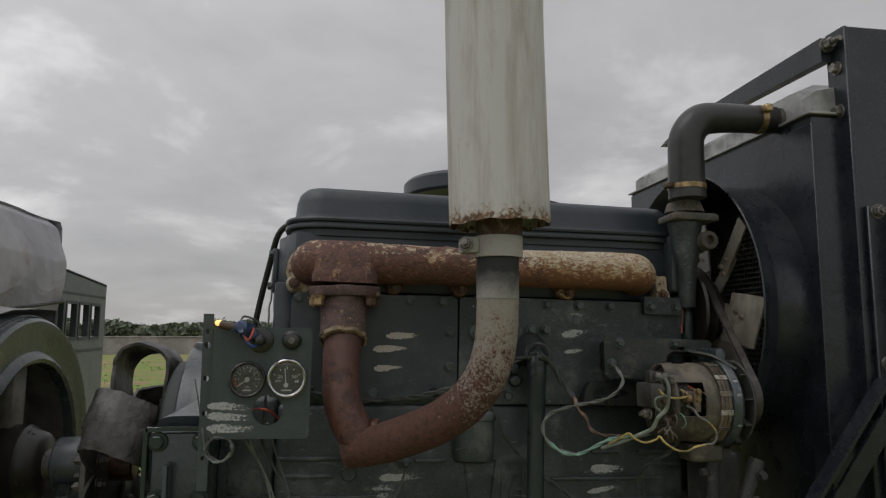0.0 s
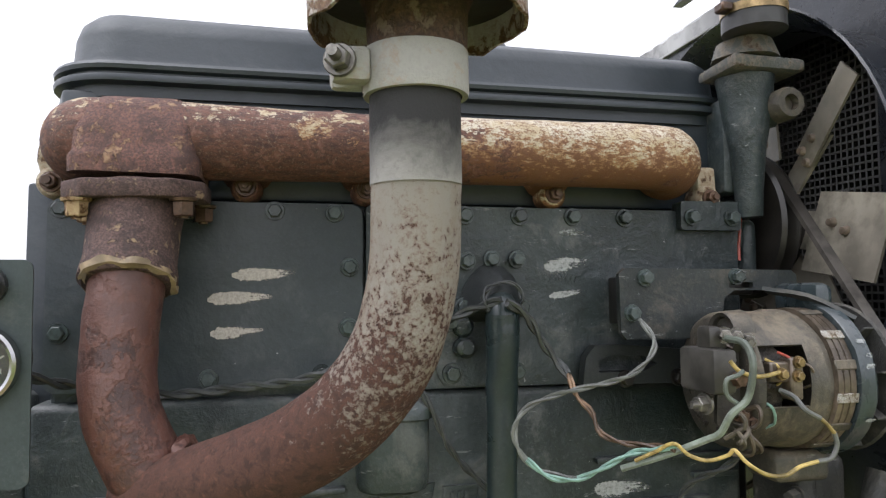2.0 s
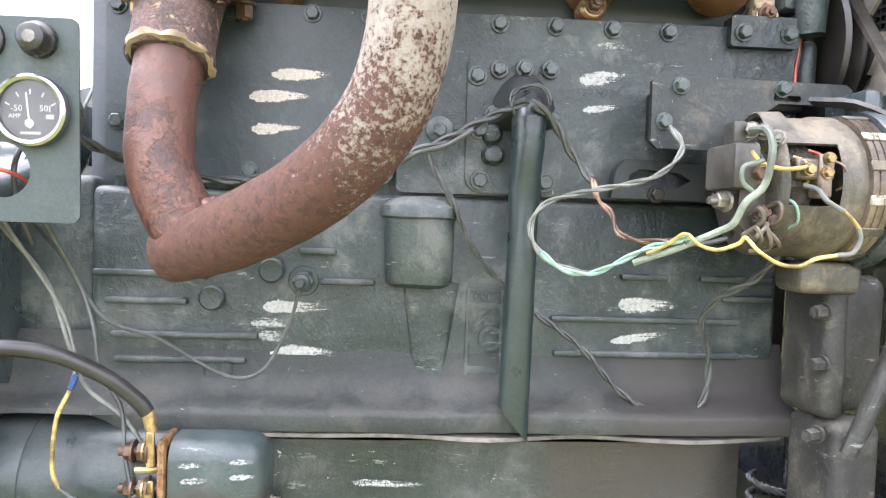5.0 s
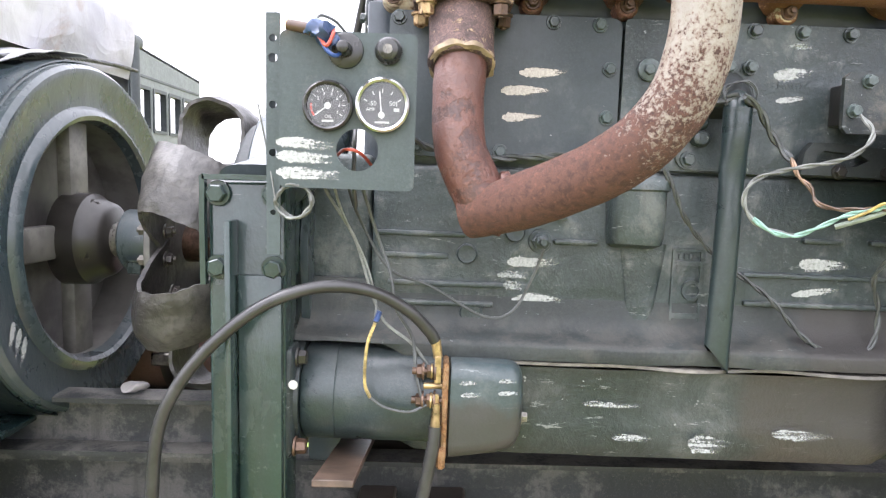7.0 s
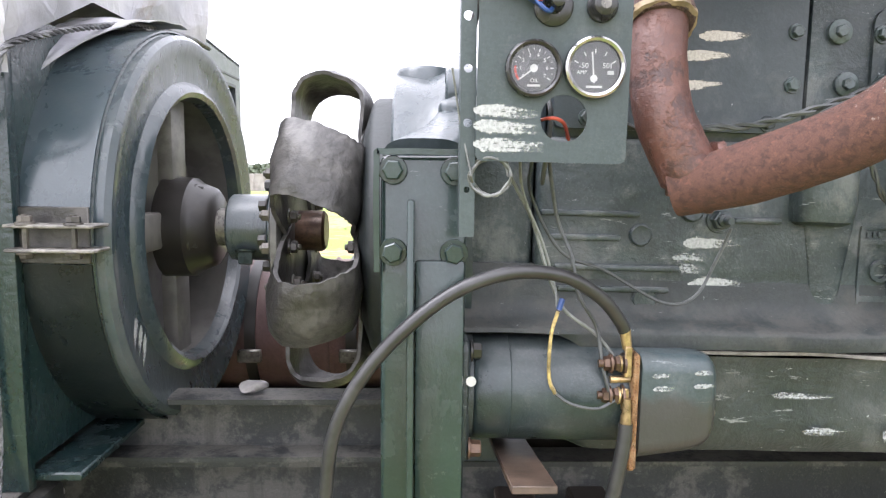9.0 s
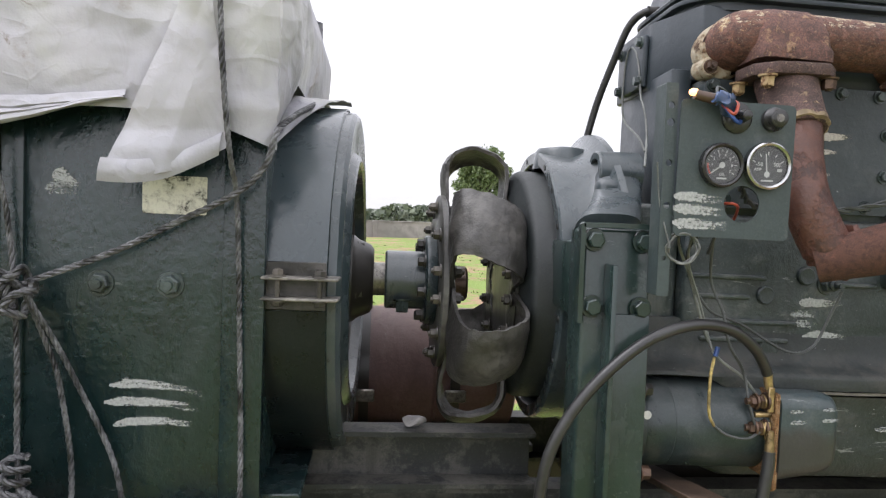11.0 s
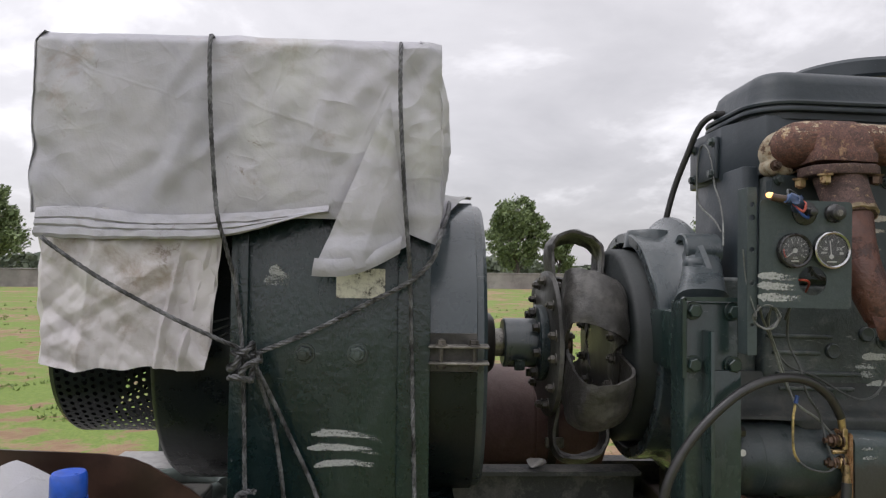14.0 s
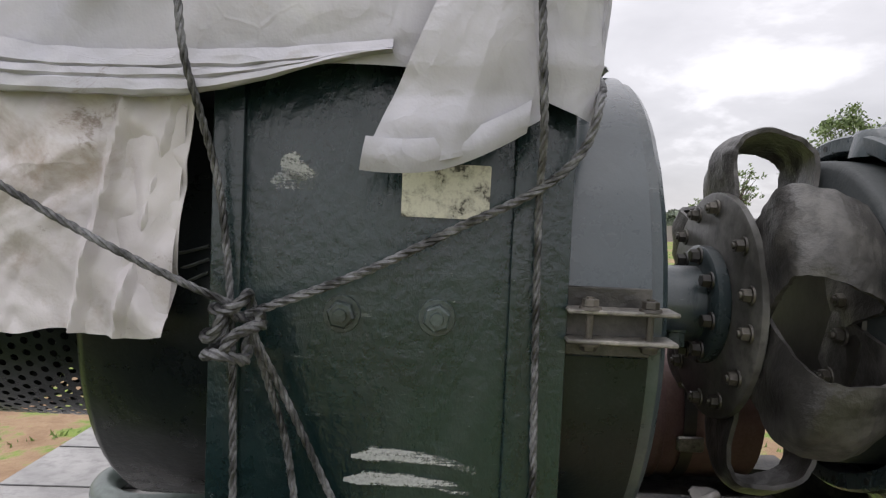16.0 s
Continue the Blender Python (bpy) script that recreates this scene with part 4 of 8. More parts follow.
# cast ribs on the lower side of the block
for x0, x1, z in ((-0.008, 0.108, 1.502), (0.004, 0.086, 1.474), (0.010, 0.158, 1.439), (0.014, 0.146, 1.414), (0.198, 0.236, 1.529), (0.220, 0.276, 1.498),
                  (0.538, 0.589, 1.511), (0.624, 0.706, 1.511), (0.650, 0.706, 1.490), (0.463, 0.671, 1.465), (0.467, 0.672, 1.428), (0.466, 0.672, 1.388)):
    part("rib", box(x0, x1, FACE - 0.007, FACE + 0.004, z - 0.0032, z + 0.0032, 0.0022, 2), ENGINE_PAINT, engine)
for x, z, r in ((0.110, 1.478, 0.013), (0.170, 1.508, 0.013), (0.118, 1.402, 0.015)):
    part("core_plug", turned([(0.002, r), (-0.004, r), (-0.006, r * 0.85), (-0.005, r * 0.6), (-0.006, 0)], "y", (x, FACE, z), 22), ENGINE_PAINT, engine)
canister = loft([[(0.321 + u, 1.186 + v, z) for u, v in rounded(-w, w, -d, d, 0.020, 5)] for z, w, d in ((1.494, 0.026, 0.022), (1.499, 0.033, 0.030), (1.510, 0.0355, 0.032), (1.566, 0.0365, 0.033), (1.568, 0.0400, 0.036), (1.578, 0.0400, 0.036), (1.584, 0.036, 0.032), (1.589, 0.024, 0.024))])
part("filter_canister", lumpy(canister, 0.002, 30), ENGINE_PAINT, engine, "boxy painted filter bowl with a lid")
taper = bmesh.new()
bmesh.ops.create_cone(taper, cap_ends=True, segments=20, radius1=0.012, radius2=0.030, depth=0.125)
taper.transform(Matrix.Translation((0.335, FACE, 1.437)) @ Matrix.Diagonal((1, 0.22, 1, 1)))
part("casting_boss", taper, ENGINE_PAINT, engine)
# the maker's cast plate, its mark left as plain shapes
cast = join(sheet(rounded(0.373, 0.412, 1.388, 1.495, 0.002), [rounded(0.376, 0.409, 1.412, 1.474, 0.002), rounded(0.376, 0.409, 1.391, 1.405, 0.001), rounded(0.376, 0.409, 1.479, 1.492, 0.001)], 0.004, "xz", FACE - 0.003),
            turned([(0, 0.013), (-0.004, 0.013), (-0.004, 0.009), (0, 0.009)], "y", (0.400, FACE, 1.442), 24))
part("cast_plate", cast, ENGINE_PAINT, engine)
for x in (0.381, 0.388, 0.395):
    part("cast_bar", box(x, x + 0.004, FACE - 0.0025, FACE, 1.482, 1.489, 0.0006, 1), ENGINE_PAINT, engine)
part("cast_number", lettering("340477", 0.0115, Matrix.Translation((0.505, FACE - 0.0034, 1.704)) @ Matrix.Rotation(radians(90), 4, "X"), 0.0008), ENGINE_PAINT, engine)

# sump rail, gasket and oil pan


def rail(x0, x1, y0, y1, z0, z1, wave):
    bm = bmesh.new()
    rows = []
    for k in range(41):
        x = x0 + (x1 - x0) * k / 40
        d = wave * noise.noise(Vector((x * 9, z0, 2)))
        rows.append([bm.verts.new(p) for p in ((x, y0 + d, z0 + d), (x, y0 + d * 0.5, z1 + d), (x, y1, z1), (x, y1, z0))])
    for a, b in zip(rows, rows[1:]):
        for n in range(4):
            bm.faces.new((a[n], a[(n + 1) % 4], b[(n + 1) % 4], b[n]))
    bm.faces.new(rows[0])
    bm.faces.new(rows[-1])
    return bm


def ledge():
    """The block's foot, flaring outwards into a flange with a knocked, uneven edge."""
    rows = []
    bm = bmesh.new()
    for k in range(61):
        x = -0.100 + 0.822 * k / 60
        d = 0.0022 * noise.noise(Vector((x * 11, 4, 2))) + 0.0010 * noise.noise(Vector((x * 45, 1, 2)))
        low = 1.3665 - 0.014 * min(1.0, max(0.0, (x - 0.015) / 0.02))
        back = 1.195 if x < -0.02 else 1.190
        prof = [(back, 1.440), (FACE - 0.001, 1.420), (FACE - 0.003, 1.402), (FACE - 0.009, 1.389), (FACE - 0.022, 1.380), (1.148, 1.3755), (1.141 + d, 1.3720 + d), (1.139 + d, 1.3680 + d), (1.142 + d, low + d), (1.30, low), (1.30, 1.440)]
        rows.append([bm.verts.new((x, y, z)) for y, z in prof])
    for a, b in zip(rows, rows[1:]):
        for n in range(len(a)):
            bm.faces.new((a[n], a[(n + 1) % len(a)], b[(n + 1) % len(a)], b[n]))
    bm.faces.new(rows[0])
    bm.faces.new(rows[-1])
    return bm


# the ledge's dark tone is part grime, part painted shade from above
part("sump_rail", ledge(), LEDGE_GRIME_SHADE, engine, "grimy flared foot flange, also darkened for the shade on it")
part("gasket", rail(0.030, 0.700, 1.1405, 1.5, 1.3480, 1.3516, 0.004), plain("old_gasket", (0.105, 0.098, 0.082), 0.8, 0, 0.5, 60), engine, "pale squeezed-out gasket edge")


def oil_pan():
    """A pan with flat sides that round into the bottom."""
    rows = []
    bm = bmesh.new()
    for k in range(41):
        x = 0.02 + 0.650 * k / 40
        e = min(1.0, min(k, 40 - k) / 2.2)
        y0 = 1.150 - 0.003 * noise.noise(Vector((x * 12, 0, 0))) + 0.018 * (1 - e)
        prof = [(y0 - 0.006, 1.3445), (y0, 1.330), (y0 + 0.001, 1.275), (y0 + 0.002, 1.245), (y0 + 0.012, 1.228), (y0 + 0.03, 1.2215), (1.50, 1.218), (1.52, 1.3445)]
        rows.append([bm.verts.new((x, y + 0.0016 * noise.noise(Vector((x * 14, z * 14, 1))), z + 0.01 * (1 - e) * (1 if z < 1.25 else 0))) for y, z in prof])
    for a, b in zip(rows, rows[1:]):
        for n in range(7):
            bm.faces.new((a[n], a[n + 1], b[n + 1], b[n]))
    bm.faces.new(rows[0])
    bm.faces.new(rows[-1])
    return bm


part("oil_pan", oil_pan(), PAN_PAINT, engine, "dented oil pan with flaking paint")
part("sensor", join(lathe_bolt((0.203, FACE, 1.498), FRONT, 0.022, 0.012), turned([(-0.012, 0.008), (-0.020, 0.008), (-0.022, 0.005), (-0.034, 0.004), (-0.034, 0)], "y", (0.203, FACE, 1.498), 14)), ENGINE_PAINT, engine)

# rear plate and the dark well between block and flywheel housing
part("rear_plate", join(box(-0.030, 0.002, 1.225, 1.425, 1.36, 1.80, 0.004), box(-0.100, -0.030, 1.255, 1.40, 1.17, 1.60, 0.006)), COVER_PAINT, engine)
part("rear_cover", box(-0.042, -0.0325, 1.310, 1.415, 1.79, 1.872, 0.003, 2), COVER_PAINT, engine)
for y, z in ((1.320, 1.800), (1.320, 1.862), (1.405, 1.862), (1.405, 1.800)):
    part("bolt", lathe_bolt((-0.042, y, z), (-1, 0, 0), 0.014, 0.007), BOLT_PAINT, engine)

# brushed white and cream paint marks
for n, (x0, z0, x1, z1, w, m) in enumerate(((0.166, 1.708, 0.226, 1.710, 0.0105, CHALK_CREAM), (0.144, 1.685, 0.204, 1.687, 0.0115, CHALK_CREAM), (0.147, 1.652, 0.196, 1.655, 0.0105, CHALK_CREAM))):
    part("paint_mark", stroke(x0, z0, x1, z1, w, FACE - 0.0018, n, 0.35), m, side_cover)
for n, (x0, z0, x1, z1, w, m, y) in enumerate((
        (0.162, 1.470, 0.232, 1.471, 0.014, CHALK, FACE), (0.150, 1.453, 0.205, 1.453, 0.014, CHALK_THIN, FACE), (0.170, 1.421, 0.236, 1.425, 0.015, CHALK, FACE), (0.158, 1.441, 0.200, 1.436, 0.016, CHALK_THIN, FACE),
        (0.484, 1.717, 0.536, 1.722, 0.016, CHALK, FACE - 0.003), (0.489, 1.685, 0.530, 1.691, 0.009, CHALK, FACE - 0.003), (0.500, 1.753, 0.545, 1.753, 0.010, CHALK_THIN, FACE - 0.003),
        (0.537, 1.481, 0.602, 1.481, 0.018, CHALK, FACE), (0.530, 1.441, 0.598, 1.452, 0.010, CHALK, FACE))):
    part("paint_mark", stroke(x0, z0, x1, z1, w, y - 0.0009, 20 + n), m, engine)
for n, (x0, z0, x1, z1, w, m) in enumerate(((0.395, 1.254, 0.452, 1.251, 0.030, CHALK_THIN), (0.30, 1.258, 0.36, 1.257, 0.012, CHALK_THIN), (0.26, 1.300, 0.34, 1.298, 0.010, CHALK_THIN), (0.50, 1.27, 0.58, 1.266, 0.018, CHALK_THIN))):
    part("paint_mark", stroke(x0, z0, x1, z1, w, 1.1465, 50 + n), m, engine)

solo("bent_wire", join(tube([(0.43, 1.36, 1.979), (0.47, 1.35, 2.002), (0.53, 1.345, 1.997), (0.58, 1.35, 1.979)], 0.0022, 8, 6), tube([(0.465, 1.35, 2.000), (0.455, 1.345, 2.014), (0.462, 1.34, 2.020)], 0.0018, 8, 4)), WIRE_DARK, "dark bent wire lying on the rocker cover", "wire", (0.5, 1.35, 1.965), ENG)

# ---- air cleaner on top ----
air = thing("air_cleaner", "round black air cleaner pan above the rocker cover", "air cleaner", (0.39, 1.54, 1.96), ENG)
part("pan", turned([(1.955, 0.0), (1.955, 0.05), (2.015, 0.06), (2.030, 0.158), (2.036, 0.163), (2.064, 0.163), (2.072, 0.156), (2.092, 0.05), (2.094, 0)], "z", (0.39, 1.54, 0), 48), COVER_PAINT, air)

# ---- exhaust manifold ----
manifold = thing("exhaust_manifold", "rusty exhaust manifold, its cream paint flaking off", "exhaust manifold", (0.3, 1.11, 1.78), ENG)
MY, MZ = 1.153, 1.830
log = tube([(0.034, 1.196, MZ - 0.006), (0.040, MY + 0.016, MZ), (0.075, MY, MZ), (0.30, MY, MZ), (0.578, MY, MZ + 0.002), (0.620, MY + 0.012, MZ), (0.636, 1.196, MZ - 0.004)], [0.035, 0.0385, 0.037, 0.0325, 0.0345, 0.0348, 0.034], 28, 7)
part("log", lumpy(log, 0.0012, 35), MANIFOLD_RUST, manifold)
part("end_lug", lumpy(join(turned([(1.208, 0.040), (1.190, 0.040), (1.186, 0.036)], "y", (0.030, 0, MZ - 0.010), 26), box(0.000, 0.040, 1.180, 1.208, MZ - 0.052, MZ + 0.006, 0.010, 3)), 0.002, 30), CREAM_CRUST, manifold, "crusted cream end flange")
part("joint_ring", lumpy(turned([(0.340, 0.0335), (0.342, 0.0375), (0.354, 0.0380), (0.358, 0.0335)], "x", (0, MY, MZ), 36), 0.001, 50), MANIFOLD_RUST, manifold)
for x in (0.178, 0.296, 0.496):
    arm = tube([(x, MY, MZ - 0.004), (x, 1.185, MZ - 0.010), (x, 1.207, MZ - 0.012)], [0.020, 0.024, 0.028], 16, 4)
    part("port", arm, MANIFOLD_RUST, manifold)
for x in (0.006, 0.178, 0.296, 0.496, 0.682):
    lug = join(turned([(1.207, 0.0150), (1.184, 0.0150), (1.180, 0.012), (1.180, 0)], "y", (x, 0, 1.794), 18), box(x - 0.012, x + 0.012, 1.184, 1.207, 1.794, 1.830, 0.004, 2))
    ob = part("lug", lumpy(lug, 0.0012, 40), MANIFOLD_RUST if 0.1 < x < 0.6 else CREAM_CRUST, manifold)
    part("nut", lathe_bolt((x, 1.180, 1.794), FRONT, 0.014, 0.008, True, 0.006), BOLT_RUST, ob)
for x in (0.066, 0.150, 0.265, 0.50, 0.56):
    part("casting_lug", turned([(MZ + 0.026, 0.008), (MZ + 0.033, 0.007), (MZ + 0.0355, 0.004), (MZ + 0.036, 0)], "z", (x, MY, 0), 14), MANIFOLD_RUST, manifold)
OUT = [(x, y) for x, y in rounded(0.036, 0.144, MY - 0.050, MY + 0.044, 0.020, 4)]
outlet = loft([[(0.090 + (x - 0.090) * k, MY + (y - MY) * q, z) for x, y in OUT] for z, k, q in ((1.792, 1.0, 1.0), (1.806, 1.0, 1.0), (1.812, 0.94, 0.93), (MZ, 0.93, 0.86), (MZ + 0.024, 0.86, 0.60), (MZ + 0.036, 0.60, 0.30))])
part("outlet", lumpy(outlet, 0.0012, 30), OUTLET_RUST, manifold)

# ---- exhaust pipe ----
EX, EY = 0.088, 1.146
exhaust = thing("exhaust_pipe", "bent rusty exhaust pipe, maroon below and flaking white above", "exhaust pipe", (EX, EY, 1.53))
FLANGE_PLAN = [(0.030, EY - 0.020), (0.052, EY - 0.046), (0.122, EY - 0.046), (0.146, EY - 0.020), (0.146, EY + 0.024), (0.122, EY + 0.046), (0.052, EY + 0.046), (0.030, EY + 0.024)]
flange_x = loft([[(x, y, z) for x, y in FLANGE_PLAN] for z in (1.774, 1.790)])
bmesh.ops.bevel(flange_x, geom=flange_x.edges[:], offset=0.003, segments=2, affect="EDGES", profile=0.5)
flange = part("flange", lumpy(flange_x, 0.0008, 40), COLLAR_RUST, exhaust)
for x, y in ((0.046, EY - 0.030), (0.130, EY - 0.030), (0.138, EY + 0.028), (0.038, EY + 0.028)):
    part("bolt", lathe_bolt((x, y, 1.774), (0, 0, -1), 0.017, 0.013, True, 0.004), BOLT_CREAM if x < 0.1 else BOLT_RUST, flange)
SEAT = Vector((0.087, 1.112, 1.708))
lean = Matrix.Translation(SEAT) @ (Vector((EX, EY, 1.775)) - SEAT).to_track_quat("Z", "Y").to_matrix().to_4x4()
collar_bm = turned([(0.075, 0.0), (0.075, 0.040), (0.052, 0.0375), (0.012, 0.0365), (0.004, 0.038), (-0.004, 0.0385), (-0.008, 0.034), (-0.008, 0.0)], "z", (0, 0, 0), 32)
collar_bm.transform(lean)
part("collar", lumpy(collar_bm, 0.0012, 40), COLLAR_RUST, exhaust)
seal_bm = turned([(0.000, 0.035), (-0.001, 0.0385), (-0.006, 0.0380), (-0.008, 0.033)], "z", (0, 0, 0), 64)
seal_bm.transform(lean)
part("seal", lumpy(seal_bm, 0.0040, 70), plain("baked_seal", (0.30, 0.225, 0.13), 0.8, 0, 0.5, 80), exhaust, "crumbling pale seal")
elbow_low = Vector((0.113, 1.072, 1.545))
part("down_pipe", lumpy(tube([SEAT, (0.084, 1.098, 1.660), (0.088, 1.082, 1.606), elbow_low + Vector((-0.001, 0.0005, 0.006)), elbow_low + Vector((0.002, 0, -0.012))], [0.0300, 0.0290, 0.0290, 0.0295, 0.024], 28, 8), 0.0010, 60), RUST_PIPE, exhaust)
MID = [elbow_low + Vector((-0.014, 0.004, -0.010)), Vector((0.156, 1.040, 1.554)), Vector((0.209, 1.003, 1.578)), Vector((0.236, 0.984, 1.595))]
weld = [elbow_low + Vector((0.020 + 0.004 * math.cos(a), -0.004 - 0.0285 * math.sin(a), 0.004 + 0.032 * math.cos(a) * 0.9)) for a in [k * math.pi / 8 for k in range(-2, 11)]]
part("weld_bead", lumpy(tube(weld, 0.0062, 8, 5), 0.004, 120), RUST_PIPE, exhaust, "lumpy weld bead")
UP = [Vector((0.262, 0.970, 1.618)), Vector((0.287, 0.959, 1.655)), Vector((0.300, 0.953, 1.705)), Vector((0.3025, 0.951, 1.762)), Vector((0.3025, 0.950, 1.790))]
part("bend", lumpy(tube(MID + UP, [0.0265] + 8 * [0.0302], 32, 9), 0.0005, 60), BEND_WHITE, exhaust, "rusty bend turning to spotted white paint")
SOOTY = soot_material("sooted_pipe", 0.232, 0.288)
part("neck", tube([(0.3025, 0.950, 1.764), (0.303, 0.950, 1.84), (0.304, 0.950, 1.905)], [0.0307, 0.0305, 0.0305], 28, 4), SOOTY, exhaust, "soot-blackened neck")
clamp = part("clamp", turned([(1.823, 0.0310), (1.823, 0.0350), (1.826, 0.0356), (1.850, 0.0356), (1.853, 0.0350), (1.853, 0.0310)], "z", (0.3035, 0.950, 0), 40), CLAMP_WHITE, exhaust, "white-painted clamp band")
part("lug", join(box(0.247, 0.272, 0.930, 0.946, 1.828, 1.851, 0.004, 2), box(0.247, 0.272, 0.952, 0.962, 1.828, 1.851, 0.004, 2)), CLAMP_WHITE, clamp)
part("bolt", join(lathe_bolt((0.252, 0.930, 1.840), (-0.3, -1, 0), 0.015, 0.009, True, 0.012)), BOLT_STEEL, clamp)

# ---- silencer ----
silencer = thing("silencer", "tall upright silencer in flaking white paint, rusting at its foot", "silencer", (0.306, 0.950, 1.874))


def silencer_shell():
    bm = bmesh.new()
    rows, seg = [], 56
    for z in [1.870, 1.878, 1.897, 1.94, 2.0, 2.1, 2.2, 2.3, 2.42, 2.55]:
        ring = []
        for n in range(seg):
            a = 2 * math.pi * n / seg
            ragged = 0.005 * noise.noise(Vector((math.cos(a) * 4, math.sin(a) * 4, 1))) if z < 1.874 else 0
            r = 0.0735 + 0.0006 * noise.noise(Vector((a * 2, z * 9, 0)))
            ring.append(bm.verts.new((0.306 - 0.008 * (z - 1.874) / 0.35 + r * math.cos(a), 0.950 + r * math.sin(a), z + ragged + 0.002 * math.cos(a - 0.2))))
        rows.append(ring)
    for a, b in zip(rows, rows[1:]):
        for n in range(seg):
            bm.faces.new((a[n], a[(n + 1) % seg], b[(n + 1) % seg], b[n]))
    return thicken(bm, 0.0025)


part("shell", silencer_shell(), SILENCER_WHITE, silencer)
part("bottom_plate", turned([(1.893, 0.0), (1.893, 0.071), (1.897, 0.071), (1.897, 0)], "z", (0.305, 0.950, 0), 40), SOOT, silencer)
part("inlet", turned([(1.852, 0.0335), (1.880, 0.0345), (1.893, 0.040), (1.893, 0)], "z", (0.305, 0.950, 0), 32), rusted("inlet_rust", (0.16, 0.13, 0.10), (0.055, 0.032, 0.024), (0.10, 0.055, 0.035), 0.62, scale=60), silencer)
part("seam", box(0.376, 0.3785, 0.947, 0.953, 1.885, 2.55, 0.001, 1, Matrix.Translation((-0.0025, 0, 0))), SILENCER_WHITE, silencer)
part("top_plate", turned([(2.55, 0), (2.55, 0.072), (2.547, 0.072), (2.547, 0)], "z", (0.290, 0.950, 0), 40), SILENCER_WHITE, silencer)

# ---- oil breather tube ----
breather = thing("breather_tube", "flattened dark green breather tube hanging down the block's side", "pipe", (0.42, 1.13, 1.35), ENG)
DOME = [(-1.0, -0.62), (-0.92, -0.86), (-0.55, -1.0), (0.55, -1.0), (0.92, -0.86), (1.0, -0.62), (0.86, 0.10), (0.62, 0.58), (0.34, 0.88), (0.0, 1.0), (-0.34, 0.88), (-0.62, 0.58), (-0.86, 0.10)]
fl = loft([[(0.4245 + 0.036 * k * u, y, 1.690 + 0.030 * (k * v - 0.35 * (1 - k))) for u, v in DOME] for y, k in ((FACE, 1.0), (FACE - 0.010, 1.0), (FACE - 0.014, 0.90), (FACE - 0.026, 0.74), (FACE - 0.040, 0.50), (FACE - 0.047, 0.28))])
flange_b = part("flange", lumpy(fl, 0.0012, 35), FLANGE_DARK, breather, "dark domed flange")
for x, z in ((0.4245, 1.724), (0.398, 1.722), (0.4515, 1.724), (0.4555, 1.674), (0.3935, 1.676)):
    part("bolt", lathe_bolt((x, FACE - 0.010, z), FRONT, 0.0135, 0.007), BOLT_PAINT, flange_b)
for x, z in ((0.393, 1.655), (0.396, 1.634)):
    part("boss", turned([(0.004, 0.011), (-0.006, 0.0105), (-0.010, 0.007), (-0.011, 0)], "y", (x, FACE - 0.008, z), 18), ENGINE_PAINT, flange_b)
part("elbow", tube([(0.4240, FACE - 0.020, 1.682), (0.4240, FACE - 0.040, 1.676), (0.4238, FACE - 0.048, 1.660), (0.4235, FACE - 0.048, 1.640)], [0.0150, 0.0155, 0.0155, 0.0158], 20, 6), TUBE_PAINT, breather)


def flat_tube():
    bm = bmesh.new()
    rows = []
    for z, w, d, x in ((1.668, 0.0170, 0.016, 0.4235), (1.640, 0.0165, 0.0155, 0.4235), (1.612, 0.0150, 0.014, 0.4225), (1.600, 0.0165, 0.010, 0.4220), (1.570, 0.0145, 0.012, 0.4215), (1.48, 0.0150, 0.013, 0.4205), (1.40, 0.0155, 0.012, 0.4190), (1.364, 0.0155, 0.011, 0.4185)):
        ring = []
        for n in range(24):
            a = 2 * math.pi * n / 24
            zz = z - (0.018 * math.cos(a) if z < 1.37 else 0)
            ring.append(bm.verts.new((x + w * math.cos(a), FACE - 0.048 + d * math.sin(a), zz)))
        rows.append(ring)
    for a, b in zip(rows, rows[1:]):
        for n in range(24):
            bm.faces.new((a[n], a[(n + 1) % 24], b[(n + 1) % 24], b[n]))
    return bm


part("tube", flat_tube(), TUBE_PAINT, breather)

# ---- the generator ----
AY, AZ = 1.42, 1.466
generator = thing("generator", "dark green electric generator with a square middle and round ends", "generator", (-0.75, AY, 1.18))


def frame_box():
    """The square middle: front and back plates with angle edges, and side walls."""
    return join(box(-0.898, -0.592, 1.150, 1.690, 1.215, 1.72, 0.004, 2))


part("stator_box", frame_box(), GEN_PAINT, generator)
plate = part("front_plate", lumpy(box(-0.880, -0.640, 1.138, 1.150, 1.205, 1.70, 0.003, 2), 0.0006, 18), GEN_PAINT, generator, "dark green front plate with brushed white marks")
part("edge_angle", join(box(-0.905, -0.878, 1.133, 1.149, 1.190, 1.71, 0.002, 2), box(-0.905, -0.899, 1.149, 1.20, 1.190, 1.71, 0.002, 1)), GEN_PAINT, generator)
part("edge_angle", join(box(-0.642, -0.590, 1.134, 1.149, 1.190, 1.71, 0.002, 2)), GEN_PAINT, generator)
for x in (-0.789, -0.705):
    part("bolt", lathe_bolt((x, 1.138, 1.477), FRONT, 0.024, 0.010, True, 0.006), BOLT_PAINT, plate)
label_plate = part("label_plate", lumpy(sheet(rounded(-0.740, -0.663, 1.565, 1.612, 0.002), (), 0.0015, "xz", 1.1355), 0.0006, 20), LABEL_CREAM, plate, "scratched cream label plate with no words left")
